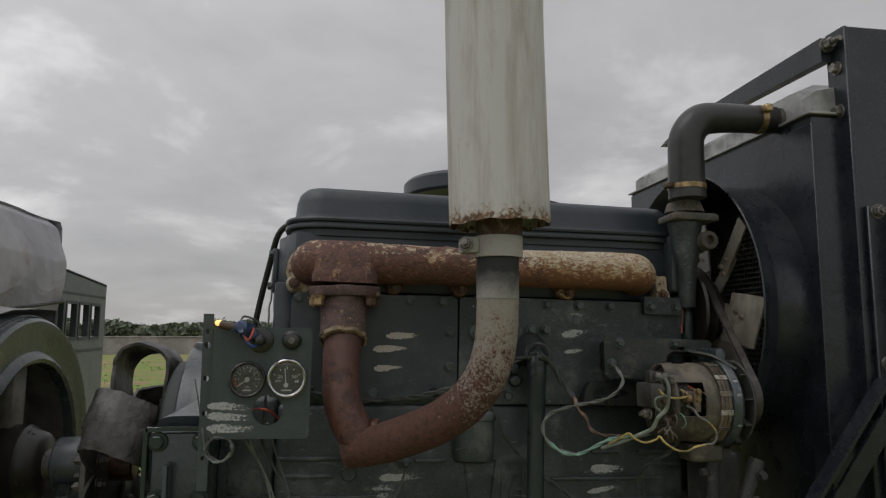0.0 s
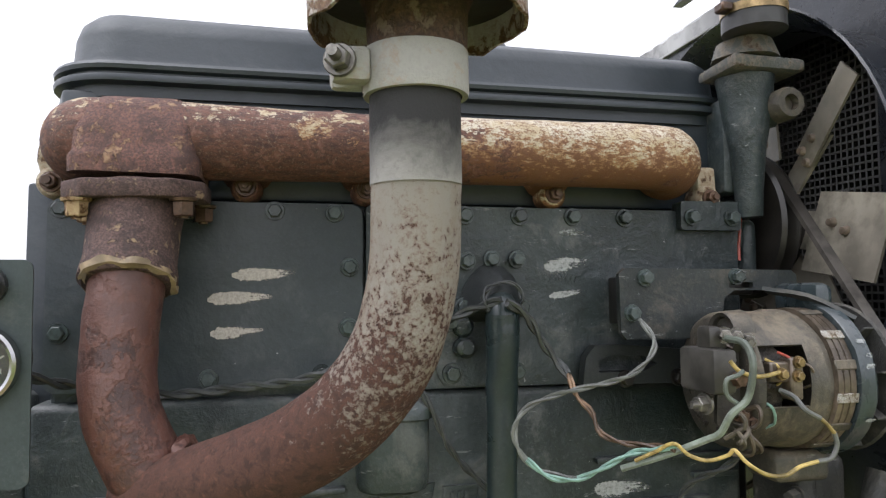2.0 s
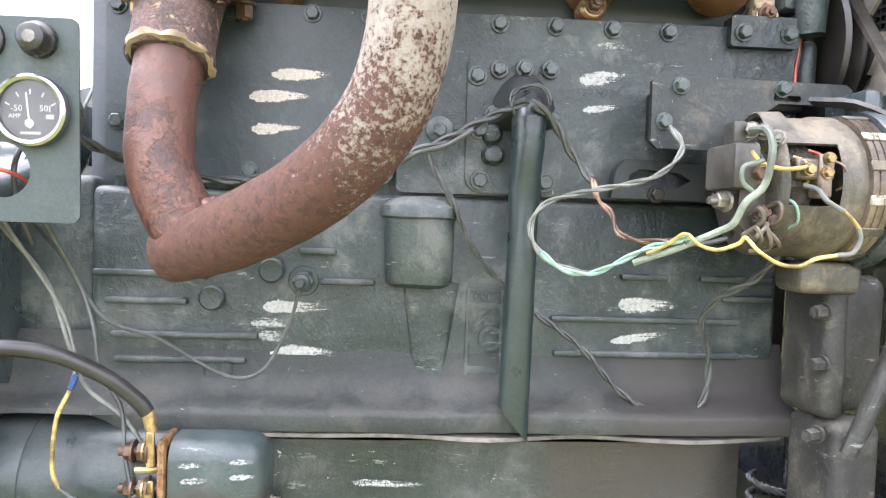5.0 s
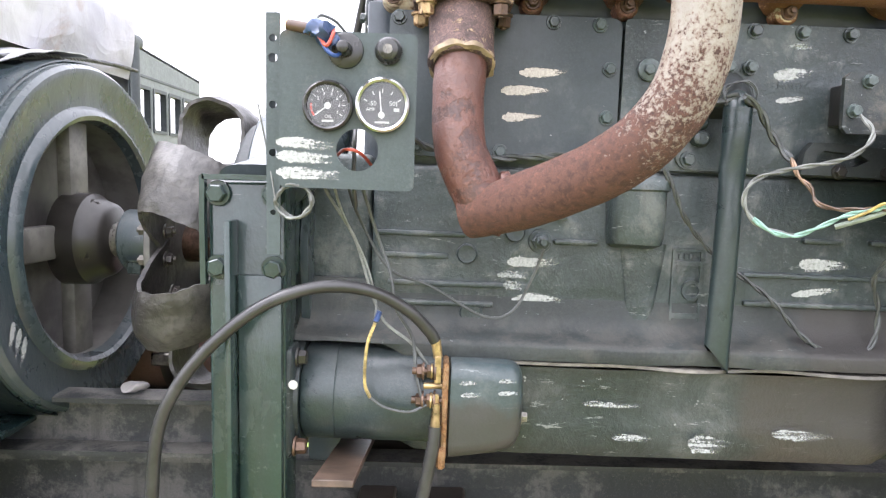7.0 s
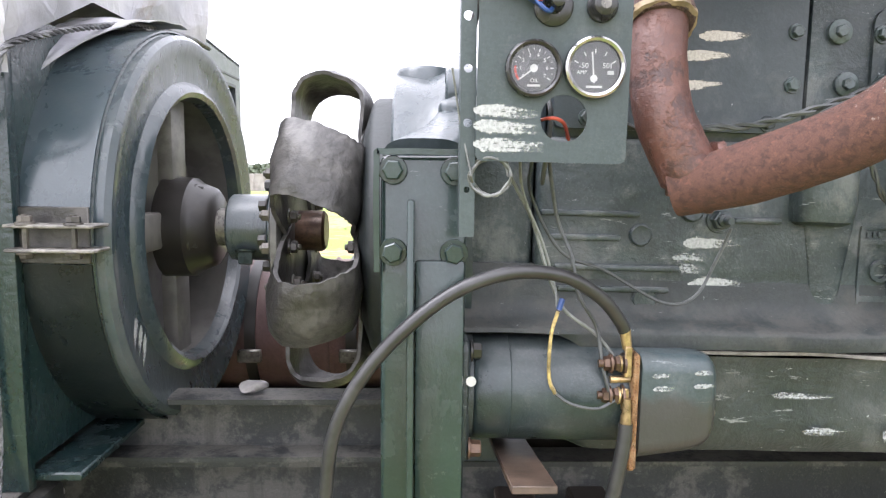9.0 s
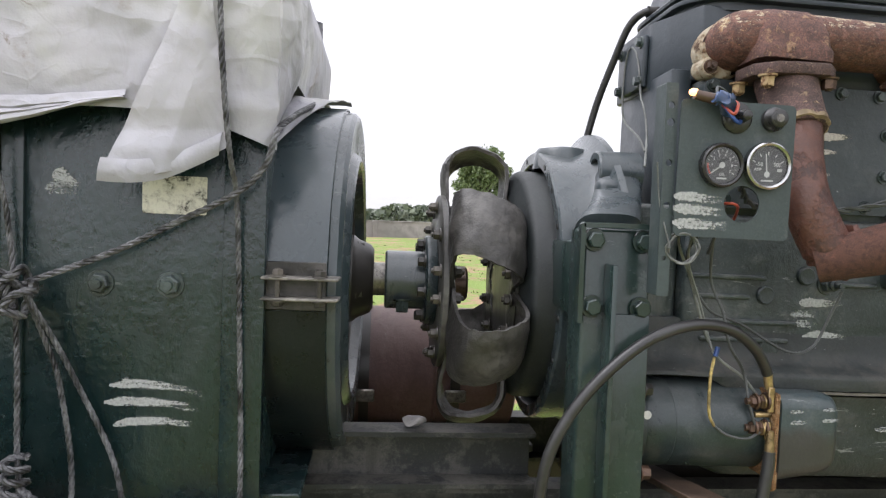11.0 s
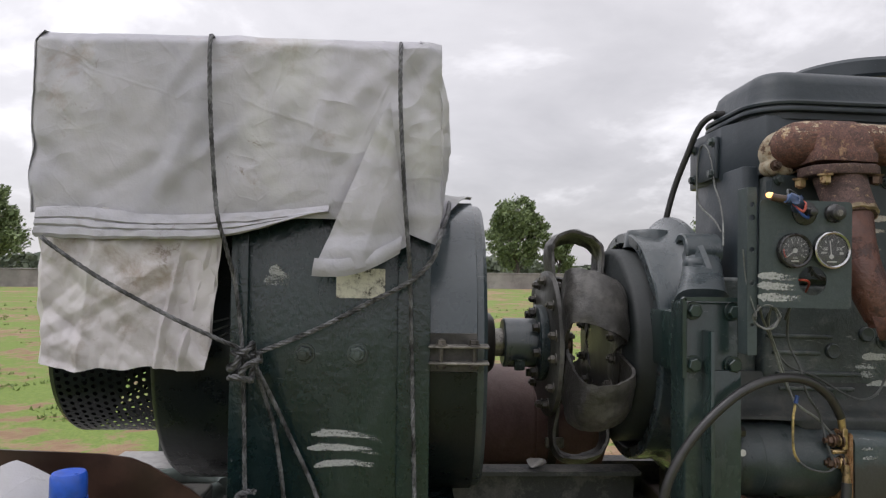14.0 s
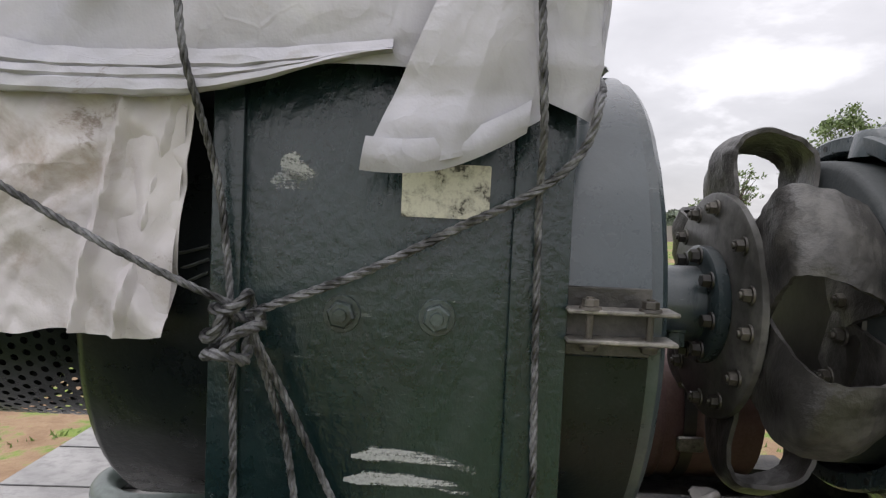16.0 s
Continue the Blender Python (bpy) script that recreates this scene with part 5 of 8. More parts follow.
for n, (x0, z0, x1, z1) in enumerate(((-0.776, 1.350, -0.664, 1.341), (-0.782, 1.329, -0.668, 1.319), (-0.771, 1.300, -0.676, 1.300))):
    part("paint_mark", stroke(x0, z0, x1, z1, 0.012, 1.1366, 70 + n, 0.8, 0.006), CHALK, plate)
part("paint_mark", join(stroke(-0.845, 1.612, -0.815, 1.590, 0.020, 1.1366, 90, 0.9)), CHALK, plate)
part("paint_mark", stroke(-0.855, 1.592, -0.812, 1.588, 0.018, 1.1366, 91, 0.4), CHALK_THIN, plate)

# base flange along the foot of the box, and its mounting lugs
for x0, x1 in ((-0.600, -0.540),):
    part("foot_flange", box(x0, x1, 1.15, 1.70, 1.196, 1.206, 0.002, 1), GEN_PAINT, generator)
part("foot_flange", box(-0.93, -0.60, 1.12, 1.70, 1.178, 1.190, 0.002, 1), FRAME_PAINT, generator)

# left drum and its perforated screen
part("end_drum", turned([(-1.045, 0.0), (-1.045, 0.235), (-1.040, 0.250), (-1.030, 0.257), (-0.90, 0.257), (-0.90, 0)], "x", (0, AY, AZ), 64), DARK_DRUM, generator)


def screen(x0, x1, r, rows, count):
    """A sheet drum with round holes right through, in staggered rows."""
    bm = bmesh.new()
    dx, da = (x1 - x0) / rows, 2 * math.pi / count
    for j in range(rows):
        for k in range(count):
            a0 = (k + 0.5 * (j % 2)) * da
            cx, ca = x0 + (j + 0.5) * dx, a0 + da / 2
            cell = [(x0 + j * dx, a0), (x0 + j * dx, ca), (x0 + j * dx, a0 + da), (cx, a0 + da), (x0 + (j + 1) * dx, a0 + da), (x0 + (j + 1) * dx, ca), (x0 + (j + 1) * dx, a0), (cx, a0)]
            hr = 0.30 * dx
            hole = [(cx + hr * math.cos(t), ca + hr / r * math.sin(t)) for t in [math.radians(q) for q in (225, 180, 135, 90, 45, 0, 315, 270)]]
            vs = []
            for loop in (cell, hole):
                vs.append([bm.verts.new((x, AY + r * math.cos(a), AZ + r * math.sin(a))) for x, a in loop])
            for n in range(8):
                bm.faces.new((vs[0][n], vs[0][(n + 1) % 8], vs[1][(n + 1) % 8], vs[1][n]))
    bmesh.ops.remove_doubles(bm, verts=bm.verts[:], dist=0.0002)
    return bm


part("screen", screen(-1.235, -1.045, 0.172, 13, 74), DARK_DRUM, generator, "black perforated sheet screen")
part("screen_end", turned([(-1.235, 0.172), (-1.245, 0.166), (-1.247, 0.150), (-1.247, 0.0)], "x", (0, AY, AZ), 48), DARK_DRUM, generator)

# fan housing at the coupling end
FR = 0.276
TURN = Matrix.Translation((-0.488, AY, 0)) @ Matrix.Rotation(radians(-2.05), 4, "Z") @ Matrix.Translation((0.478, -AY, 0))


def askew(bm):
    """The fan housing sits a little askew on its shaft."""
    bm.transform(TURN)
    return bm


fan_house = part("fan_housing", askew(turned([(-0.588, 0.0), (-0.588, FR - 0.006), (-0.584, FR), (-0.496, FR), (-0.490, FR - 0.006), (-0.484, FR - 0.012)], "x", (0, AY, AZ), 72)), GEN_PAINT, generator)
# one paint all round: upper half coloured as sky-lit, lower half as shaded
part("upper_band", askew(turned([(-0.586, FR + 0.0005), (-0.586, FR + 0.003), (-0.494, FR + 0.003), (-0.494, FR + 0.0005)], "x", (0, AY, AZ), 48, (5, 175))), BAND_SKYLIT, fan_house, "upper sheet band, sky reflection put into its blue-grey colour")
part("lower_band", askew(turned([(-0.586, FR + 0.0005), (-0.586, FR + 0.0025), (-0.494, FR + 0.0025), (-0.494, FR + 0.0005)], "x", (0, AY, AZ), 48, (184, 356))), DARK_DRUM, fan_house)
for k, z in enumerate((1.4905, 1.4645)):
    ear = part("band_ear", askew(box(-0.572, -0.476, 1.114, 1.150, z - 0.002, z + 0.002, 0.0012, 1)), plain("dusty_flange", (0.17, 0.16, 0.142), 0.8, 0, 0.55, 130, 0.0012) if k == 0 else bpy.data.materials["dusty_flange"], fan_house)
for x in (-0.552, -0.500):
    part("band_bolt", askew(join(tube([(x, 1.122, 1.456), (x, 1.122, 1.503)], 0.0034, 8, 1), lathe_bolt((x, 1.122, 1.4925), (0, 0, 1), 0.014, 0.007), lathe_bolt((x, 1.122, 1.4625), (0, 0, -1), 0.014, 0.005))), plain("dusty_bolt", (0.070, 0.062, 0.052), 0.8, 0, 0.5, 160), fan_house)
part("band_joint", askew(box(-0.584, -0.494, 1.140, 1.144, 1.448, 1.51, 0.001, 1)), plain("joint_dirt", (0.050, 0.047, 0.042), 0.8, 0, 0.6, 110, 0.0015), fan_house)
face = turned([(-0.494, FR - 0.003), (-0.482, FR - 0.003), (-0.476, FR - 0.009), (-0.476, FR - 0.016), (-0.480, 0.248), (-0.483, 0.210), (-0.474, 0.203), (-0.471, 0.196), (-0.475, 0.189), (-0.492, 0.185)], "x", (0, AY, AZ), 72)
end_face = part("end_face", askew(lumpy(face, 0.0006, 30)), HOUSING_PAINT, fan_house, "dished end plate, thickly painted")
part("well", askew(turned([(-0.492, 0.186), (-0.555, 0.183), (-0.558, 0.0)], "x", (0, AY, AZ), 48)), plain("dusty_well", (0.11, 0.104, 0.095), 0.85, 0, 0.4, 30), fan_house)
for k in range(4):
    a = 90 * k
    arm = box(0.04, 0.188, -0.026, 0.026, -0.012, 0.012, 0.005, 2)
    arm.transform(Matrix.Translation((-0.515, AY, AZ)) @ Matrix.Rotation(radians(a), 4, "X") @ Matrix.Rotation(radians(90), 4, "Y") @ Matrix.Rotation(radians(180), 4, "Y"))
    part("spoke", askew(arm), plain("dusty_spoke", (0.125, 0.12, 0.108), 0.85, 0, 0.4, 40) if k == 0 else bpy.data.materials["dusty_spoke"], fan_house)
part("bearing_housing", turned([(-0.53, 0.0), (-0.53, 0.075), (-0.49, 0.073), (-0.482, 0.066), (-0.462, 0.058), (-0.456, 0.05), (-0.456, 0)], "x", (0, AY, AZ), 36), SOOT, fan_house)
for a in (20, 110, 200, 290):
    part("bolt", lathe_bolt((-0.484, AY + 0.056 * math.cos(radians(a)), AZ + 0.056 * math.sin(radians(a))), (1, 0, 0), 0.017, 0.010), SOOT, fan_house)
for n, (y0, z0, y1, z1) in enumerate(((1.215, 1.372, 1.195, 1.335), (1.229, 1.360, 1.206, 1.322), (1.240, 1.346, 1.217, 1.308))):
    s = stroke(y0, z0, y1, z1, 0.013, 0, 100 + n, 0.3)
    s.transform(Matrix.Translation((-0.4762, 0, 0)) @ Matrix.Rotation(radians(90), 4, "Z"))
    for v in s.verts:
        v.co.x -= 0.14 * max(0.0, 0.260 - math.hypot(v.co.y - AY, v.co.z - AZ))
    part("paint_mark", askew(s), CHALK, end_face)

# ---- flexible coupling ----
coupling = thing("flexible_coupling", "shaft coupling of looped rubber belt strips bolted between two discs", "coupling", (-0.30, AY, 1.2))
part("shaft", turned([(-0.46, 0.028), (-0.44, 0.028), (-0.345, 0.026)], "x", (0, AY, AZ), 20), BOLT_STEEL, coupling)
hub = part("hub", turned([(-0.437, 0.0), (-0.437, 0.046), (-0.434, 0.049), (-0.372, 0.049), (-0.372, 0.072), (-0.369, 0.076), (-0.356, 0.076), (-0.353, 0.074), (-0.353, 0)], "x", (0, AY, AZ), 40), HOUSING_PAINT, coupling, "green painted hub")
for k in range(8):
    a = radians(45 * k + 12)
    part("bolt", lathe_bolt((-0.372, AY + 0.064 * math.cos(a), AZ + 0.064 * math.sin(a)), (-1, 0, 0), 0.016, 0.011), SOOT, hub)
part("set_screw", join(lathe_bolt((-0.408, 1.378, 1.436), (0, -0.2, -1), 0.021, 0.018, True, 0.0)), BOLT_PAINT, hub)
disc = part("drive_disc", turned([(-0.352, 0.0), (-0.352, 0.142), (-0.350, 0.145), (-0.342, 0.145), (-0.340, 0.142), (-0.340, 0)], "x", (0, AY, AZ), 48), plain("drive_disc_paint", (0.088, 0.086, 0.080), 0.65, 0, 0.5, 60, 0.0008), coupling)
STRIP_BOLT = plain("strip_bolt", (0.075, 0.068, 0.058), 0.6, 0.3, 0.5, 200)
LOOPS = ((26, 0.214, 0.117, -0.016), (99, 0.228, 0.116, -0.006), (152, 0.225, 0.10, 0.0), (214, 0.225, 0.10, 0.0), (281, 0.236, 0.098, 0.004), (338, 0.248, 0.100, 0.006))
for a, _, _, _ in LOOPS:
    for da in (-14, 14):
        t = radians(180 - a + da)
        part("bolt", lathe_bolt((-0.353, AY + 0.125 * math.cos(t), AZ + 0.125 * math.sin(t)), (-1, 0, 0), 0.0155, 0.010, True, 0.005), STRIP_BOLT, disc)
part("shaft_stub", turned([(-0.340, 0.030), (-0.302, 0.030), (-0.298, 0.026), (-0.298, 0.0)], "x", (0, AY, AZ - 0.004), 24), BOLT_RUST, coupling, "rusty brown shaft end")


def belt_loop(a, reach, width, slant, seed):
    """A worn belt strip that leaves one disc, bulges outward and comes back to the other: cupped, kinked and ragged at its edges."""
    rnd = random.Random(seed)
    path = [(-0.337, 0.080), (-0.338, 0.112), (-0.345, 0.62), (-0.343, 0.82), (-0.326, 0.95), (-0.292, 1.0), (-0.258, 0.955), (-0.236, 0.84), (-0.229, 0.66), (-0.236, 0.118), (-0.236, 0.080)]
    skew, lean_s = rnd.uniform(-0.012, 0.012), rnd.uniform(-0.010, 0.010)
    line = glide([Vector((x, 0, r if r < 0.2 else 0.085 + (reach - 0.085) * (r - 0.1) / 0.9)) for x, r in path], 6)
    frames = sides(line)
    bm = bmesh.new()
    rows = []
    across = 10
    for n, (p, (w, u, v)) in enumerate(zip(line, frames)):
        out = Vector((w.z, 0, -w.x))
        if out.dot(Vector((p.x + 0.287, 0, p.z - 0.12))) < 0:
            out = -out
        k = max(0.0, (p.z - 0.10) / (reach - 0.10))
        row = []
        for j in range(across + 1):
            s = 2 * j / across - 1
            half = width / 2 * (1 - 0.10 * k) + 0.003 * noise.noise(Vector((n * 0.35, seed * 7 + (3 if s > 0 else 0), 1)))
            cup = -0.010 * k * s * s + 0.0045 * noise.noise(Vector((p.x * 26, s * 1.6 + seed, p.z * 20)))
            wave = 0.0012 * noise.noise(Vector((p.x * 90, s * 6 + seed, p.z * 80)))
            q = p + Vector((lean_s * s * k, s * half + skew * k + slant * k * (p.x + 0.287) / 0.05, 0)) + out * (cup + wave)
            row.append(bm.verts.new(q))
        rows.append(row)
    for r, q in zip(rows, rows[1:]):
        for j in range(across):
            bm.faces.new((r[j], r[j + 1], q[j + 1], q[j]))
    thicken(bm, 0.0056)
    bm.transform(Matrix.Translation((0, AY, AZ)) @ Matrix.Rotation(radians(90 - a), 4, "X"))
    return bm


for n, (a, reach, width, slant) in enumerate(LOOPS):
    strip = part("belt_strip", belt_loop(a, reach, width, slant, n), RUBBER, coupling)
    t = radians(180 - a)
    for x, way in ((-0.331, (1, 0, 0)), (-0.2425, (-1, 0, 0))):
        for s in (-0.028, 0.028):
            y, z = AY + 0.112 * math.cos(t) - s * math.sin(t), AZ + 0.112 * math.sin(t) + s * math.cos(t)
            part("bolt", lathe_bolt((x, y, z), way, 0.016, 0.009, True, 0.006), STRIP_BOLT, strip)

# ---- flywheel housing on its leg ----
housing = thing("flywheel_housing", "green flywheel bell housing with a bolted mounting leg", "housing", (-0.15, 1.2, 0.95))
part("flywheel", turned([(-0.236, 0.0), (-0.236, 0.150), (-0.233, 0.158), (-0.226, 0.180), (-0.222, 0.188), (-0.216, 0.191), (-0.160, 0.192), (-0.160, 0)], "x", (0, AY, AZ), 72), FLANGE_DARK, housing, "dark flywheel drum")
part("flywheel_boss", turned([(-0.237, 0.148), (-0.2405, 0.145), (-0.2405, 0.0)], "x", (0, AY, AZ), 48), SOOT, housing)
bell = turned([(-0.150, 0.203), (-0.190, 0.203), (-0.193, 0.205), (-0.193, 0.222), (-0.190, 0.225), (-0.172, 0.226), (-0.150, 0.224), (-0.125, 0.232), (-0.112, 0.244), (-0.106, 0.256), (-0.096, 0.257), (-0.094, 0.0)], "x", (0, AY, AZ), 84)
bell_ob = part("bell", lumpy(bell, 0.0012, 16), HOUSING_PAINT, housing, "bell casting in thick glossy paint")
boss = thicken(turned([(-0.124, 0.021), (-0.126, 0.0225), (-0.126, 0.031), (-0.123, 0.0335), (-0.060, 0.034), (-0.058, 0.0)], "x", (0, 1.285, 1.650), 32), 0.0015)
part("inspection_boss", lumpy(join(boss, turned([(-0.1235, 0.0215), (-0.108, 0.0205), (-0.106, 0.0)], "x", (0, 1.285, 1.650), 28)), 0.0012, 30), HOUSING_PAINT, bell_ob)
# flat black discs on the rim, painted shade in place of open bolt holes
for k in range(20):
    t = radians(18 * k + 8)
    part("rim_hole_disc", turned([(-0.1934, 0.0), (-0.1938, 0.0042), (-0.1920, 0.0046)], "x", (0, AY + 0.214 * math.cos(t), AZ + 0.214 * math.sin(t)), 12), BLACKISH, bell_ob)
part("top_pad", lumpy(turned([(1.660, 0.048), (1.688, 0.044), (1.694, 0.040), (1.695, 0.036), (1.695, 0.0)], "z", (-0.150, 1.385, 0), 32), 0.0012, 30), HOUSING_PAINT, bell_ob)
part("side_rib", lumpy(box(-0.135, -0.096, 1.226, 1.262, 1.575, 1.640, 0.012, 3, Matrix.Identity(4)), 0.002, 24), HOUSING_PAINT, bell_ob)


def boss_web():
    """A flaring web from the boss down to the leg's head."""
    bm = bmesh.new()
    rows = []
    for k in range(13):
        s = k / 12
        y, z = 1.272 - 0.135 * s ** 1.3, 1.640 - 0.082 * s ** 0.75
        w, d = 0.036 + 0.009 * s ** 1.6, 0.024 + 0.010 * s * s
        x = -0.092 - 0.060 * s ** 1.4
        ring = []
        for n in range(28):
            a = 2 * math.pi * n / 28
            c, q = math.cos(a), math.sin(a)
            u, v = math.copysign(abs(c) ** 0.6, c) * w, math.copysign(abs(q) ** 0.6, q) * d
            ring.append(bm.verts.new((x + u, y - 0.54 * v, z + 0.84 * v)))
        rows.append(ring)
    for a, b in zip(rows, rows[1:]):
        for n in range(28):
            bm.faces.new((a[n], a[(n + 1) % 28], b[(n + 1) % 28], b[n]))
    bm.faces.new(rows[0])
    bm.faces.new(rows[-1])
    return bm


part("boss_web", lumpy(boss_web(), 0.001, 24), HOUSING_PAINT, bell_ob)
leg = join(box(-0.196, -0.108, 1.090, 1.150, 1.00, 1.568, 0.006, 3), box(-0.196, -0.108, 1.150, 1.25, 1.45, 1.55, 0.008, 2))
leg_ob = part("leg", lumpy(leg, 0.0008, 20), LEG_PAINT, housing)
part("leg_border", ribbon([(-0.199, 1.086, 1.45), (-0.199, 1.086, 1.560), (-0.190, 1.086, 1.571), (-0.110, 1.086, 1.571)], 0.010, 0.006, (0, 1, 0), 3), LEG_PAINT, leg_ob)
part("leg_rib", box(-0.168, -0.161, 1.058, 1.092, 1.00, 1.524, 0.002, 2), LEG_PAINT, leg_ob)
part("leg_flange", box(-0.160, -0.110, 1.080, 1.092, 1.00, 1.462, 0.003, 2), LEG_PAINT, leg_ob)
for x, z in ((-0.183, 1.553), (-0.1205, 1.552), (-0.183, 1.470), (-0.1205, 1.469)):
    part("bolt", lathe_bolt((x, 1.088, z), FRONT, 0.0205, 0.010), LEG_PAINT, leg_ob)
part("leg_foot", box(-0.26, -0.05, 1.06, 1.28, 0.985, 1.00, 0.003, 1), FRAME_PAINT, housing)

# ---- starter motor ----
SY, SZ, SR = 1.170, 1.300, 0.0605
starter = thing("starter_motor", "grey-green starter motor with rusty terminals, bolted beside the block", "starter motor", (0.05, SY, 1.238), ENG)
part("body", lumpy(turned([(-0.085, 0.0), (-0.085, SR - 0.003), (-0.081, SR), (-0.045, SR), (-0.044, SR - 0.001), (-0.042, SR), (0.084, SR), (0.084, 0)], "x", (0, SY, SZ), 48), 0.0005, 40), STARTER_PAINT, starter)
nose = part("nose_flange", join(turned([(-0.118, 0.0), (-0.118, 0.046), (-0.108, 0.058), (-0.098, 0.066), (-0.086, 0.066), (-0.086, 0)], "x", (0, SY, SZ), 36), box(-0.106, -0.090, SY - 0.072, SY + 0.05, SZ - 0.068, SZ + 0.066, 0.012, 3)), PAN_PAINT, starter, "oily dark nose flange")
part("bolt", lathe_bolt((-0.090, SY - 0.056, SZ - 0.055), (1, 0, 0), 0.017, 0.012), BOLT_RUST, nose)
part("bolt", lathe_bolt((-0.090, SY - 0.052, SZ + 0.052), (1, 0, 0), 0.017, 0.010), SOOT, nose)
part("bare_spot", turned([(0, 0), (0, 0.0055), (0.001, 0.0055)], "y", (-0.090, SY - 0.0725, SZ + 0.024), 14), PRINT_WHITE, nose)


def end_cap():
    """The solenoid's cover: a box with one long rounded top edge and a sloping lower end."""
    bm = bmesh.new()
    rows = []
    for x, k in ((0.092, 0.0), (0.094, 0.004), (0.150, 0.004), (0.166, 0.003), (0.174, 0.000), (0.179, -0.005), (0.1815, -0.013)):
        y0, y1, z0, z1 = SY - 0.064 - k, SY + 0.05, SZ - 0.060 - k, SZ + 0.050 + k
        if x > 0.12:
            z0 += (x - 0.12) * 0.28
        ring = [(y, z) for y, z in rounded(y0, y1, z0, z1, 0.020, 5)]
        rows.append([bm.verts.new((x, y, z)) for y, z in ring])
    for a, b in zip(rows, rows[1:]):
        for n in range(len(a)):
            bm.faces.new((a[n], a[(n + 1) % len(a)], b[(n + 1) % len(a)], b[n]))
    bm.faces.new(rows[0])
    bm.faces.new(rows[-1])
    return bm


cap = part("end_cap", lumpy(end_cap(), 0.0006, 40), CAP_PAINT, starter, "rounded grey-green end cover")
part("bolt", lathe_bolt((0.1815, SY - 0.03, SZ - 0.018), (1, 0, 0), 0.013, 0.007), BOLT_STEEL, cap)
for n, (x, z) in enumerate(((0.104, 1.332), (0.106, 1.318), (0.150, 1.322), (0.150, 1.336))):
    part("paint_mark", stroke(x, z, x + 0.028, z + 0.001, 0.007, SY - 0.0692, 120 + n), CHALK_THIN, cap)
term = part("terminal_plate", join(box(0.084, 0.0915, SY - 0.070, SY - 0.01, SZ - 0.062, SZ + 0.056, 0.004, 2), box(0.080, 0.0905, SY - 0.074, SY - 0.056, SZ - 0.072, SZ - 0.045, 0.003, 1)), rusted("terminal_rust", (0.22, 0.15, 0.08), (0.16, 0.075, 0.03), (0.28, 0.14, 0.05), 0.5, scale=90), starter, "rusty terminal plate")
for z in (SZ + 0.043, SZ + 0.008):
    stud = part("stud", join(tube([(0.092, SY - 0.060, z), (0.048, SY - 0.060, z)], 0.0045, 10, 1), lathe_bolt((0.076, SY - 0.060, z), (-1, 0, 0), 0.017, 0.009), lathe_bolt((0.062, SY - 0.060, z), (-1, 0, 0), 0.015, 0.007)), BOLT_RUST, term)
    part("washer", turned([(0.070, 0.004), (0.070, 0.0095), (0.072, 0.0095), (0.072, 0.004)], "x", (0, SY - 0.060, z), 16), BRASS, stud)
part("small_stud", tube([(0.086, SY - 0.058, SZ + 0.026), (0.062, SY - 0.058, SZ + 0.025)], 0.004, 8, 1), BRASS, term)

# ---- battery cable ----
cable = thing("battery_cable", "thick black battery cable looping from the starter to the ground side", "cable", (-0.24, 1.06, 0.95))
part("sheath", tube([(-0.262, 1.075, 0.95), (-0.262, 1.065, 1.12), (-0.250, 1.055, 1.215), (-0.240, 1.050, 1.290), (-0.215, 1.048, 1.345), (-0.175, 1.050, 1.393), (-0.122, 1.055, 1.434), (-0.065, 1.062, 1.453), (-0.010, 1.075, 1.448), (0.032, 1.090, 1.424), (0.056, 1.103, 1.398), (0.064, 1.107, 1.385)], 0.0072, 12, 8), CABLE, cable)
part("lug", join(tube([(0.064, 1.107, 1.388), (0.068, 1.108, 1.365)], [0.0062, 0.0055], 10, 1), box(0.064, 0.072, 1.100, 1.104, 1.335, 1.368, 0.001, 1)), BRASS, cable, "brass cable lug")
cable2 = thing("earth_cable", "thick black cable hanging from the starter's lower terminal", "cable", (0.05, 1.09, 0.95))
part("sheath", tube([(0.066, 1.096, 1.285), (0.064, 1.094, 1.262), (0.054, 1.092, 1.205), (0.040, 1.10, 1.12), (0.030, 1.12, 0.95)], 0.0078, 12, 6), CABLE, cable2)
part("lug", join(tube([(0.067, 1.098, 1.312), (0.066, 1.096, 1.280)], [0.0045, 0.0066], 10, 1), box(0.062, 0.070, 1.101, 1.104, 1.298, 1.322, 0.001, 1)), BRASS, cable2, "brass cable lug")

# ---- instrument panel ----
PY = 1.040
panel = thing("instrument_panel", "dark green instrument panel with two round gauges and an empty hole", "control panel", (-0.04, PY, 1.56))
plate_p = part("face_plate", sheet(rounded(-0.104, 0.038, 1.5615, 1.7225, 0.007), [circle(-0.022, 1.6025, 0.0220, 28)], 0.002, "xz", PY, ), PANEL_PAINT, panel)
for ob in (plate_p,):
    ob.rotation_euler = (0, radians(0.8), 0)


def angle_strip():
    holes = [circle(-0.1110, z, r, 12) for z, r in ((1.716, 0.0040), (1.696, 0.0048), (1.648, 0.0042), (1.598, 0.0042), (1.535, 0.003))]
    front = sheet([(-0.1180, 1.49), (-0.1035, 1.49), (-0.1035, 1.742), (-0.1180, 1.742)], holes, 0.003, "xz", 1.046)
    return join(front, box(-0.1180, -0.1155, 1.049, 1.078, 1.49, 1.742, 0.0008, 1))


part("angle_strip", angle_strip(), PANEL_PAINT, panel, "slotted steel angle strip")


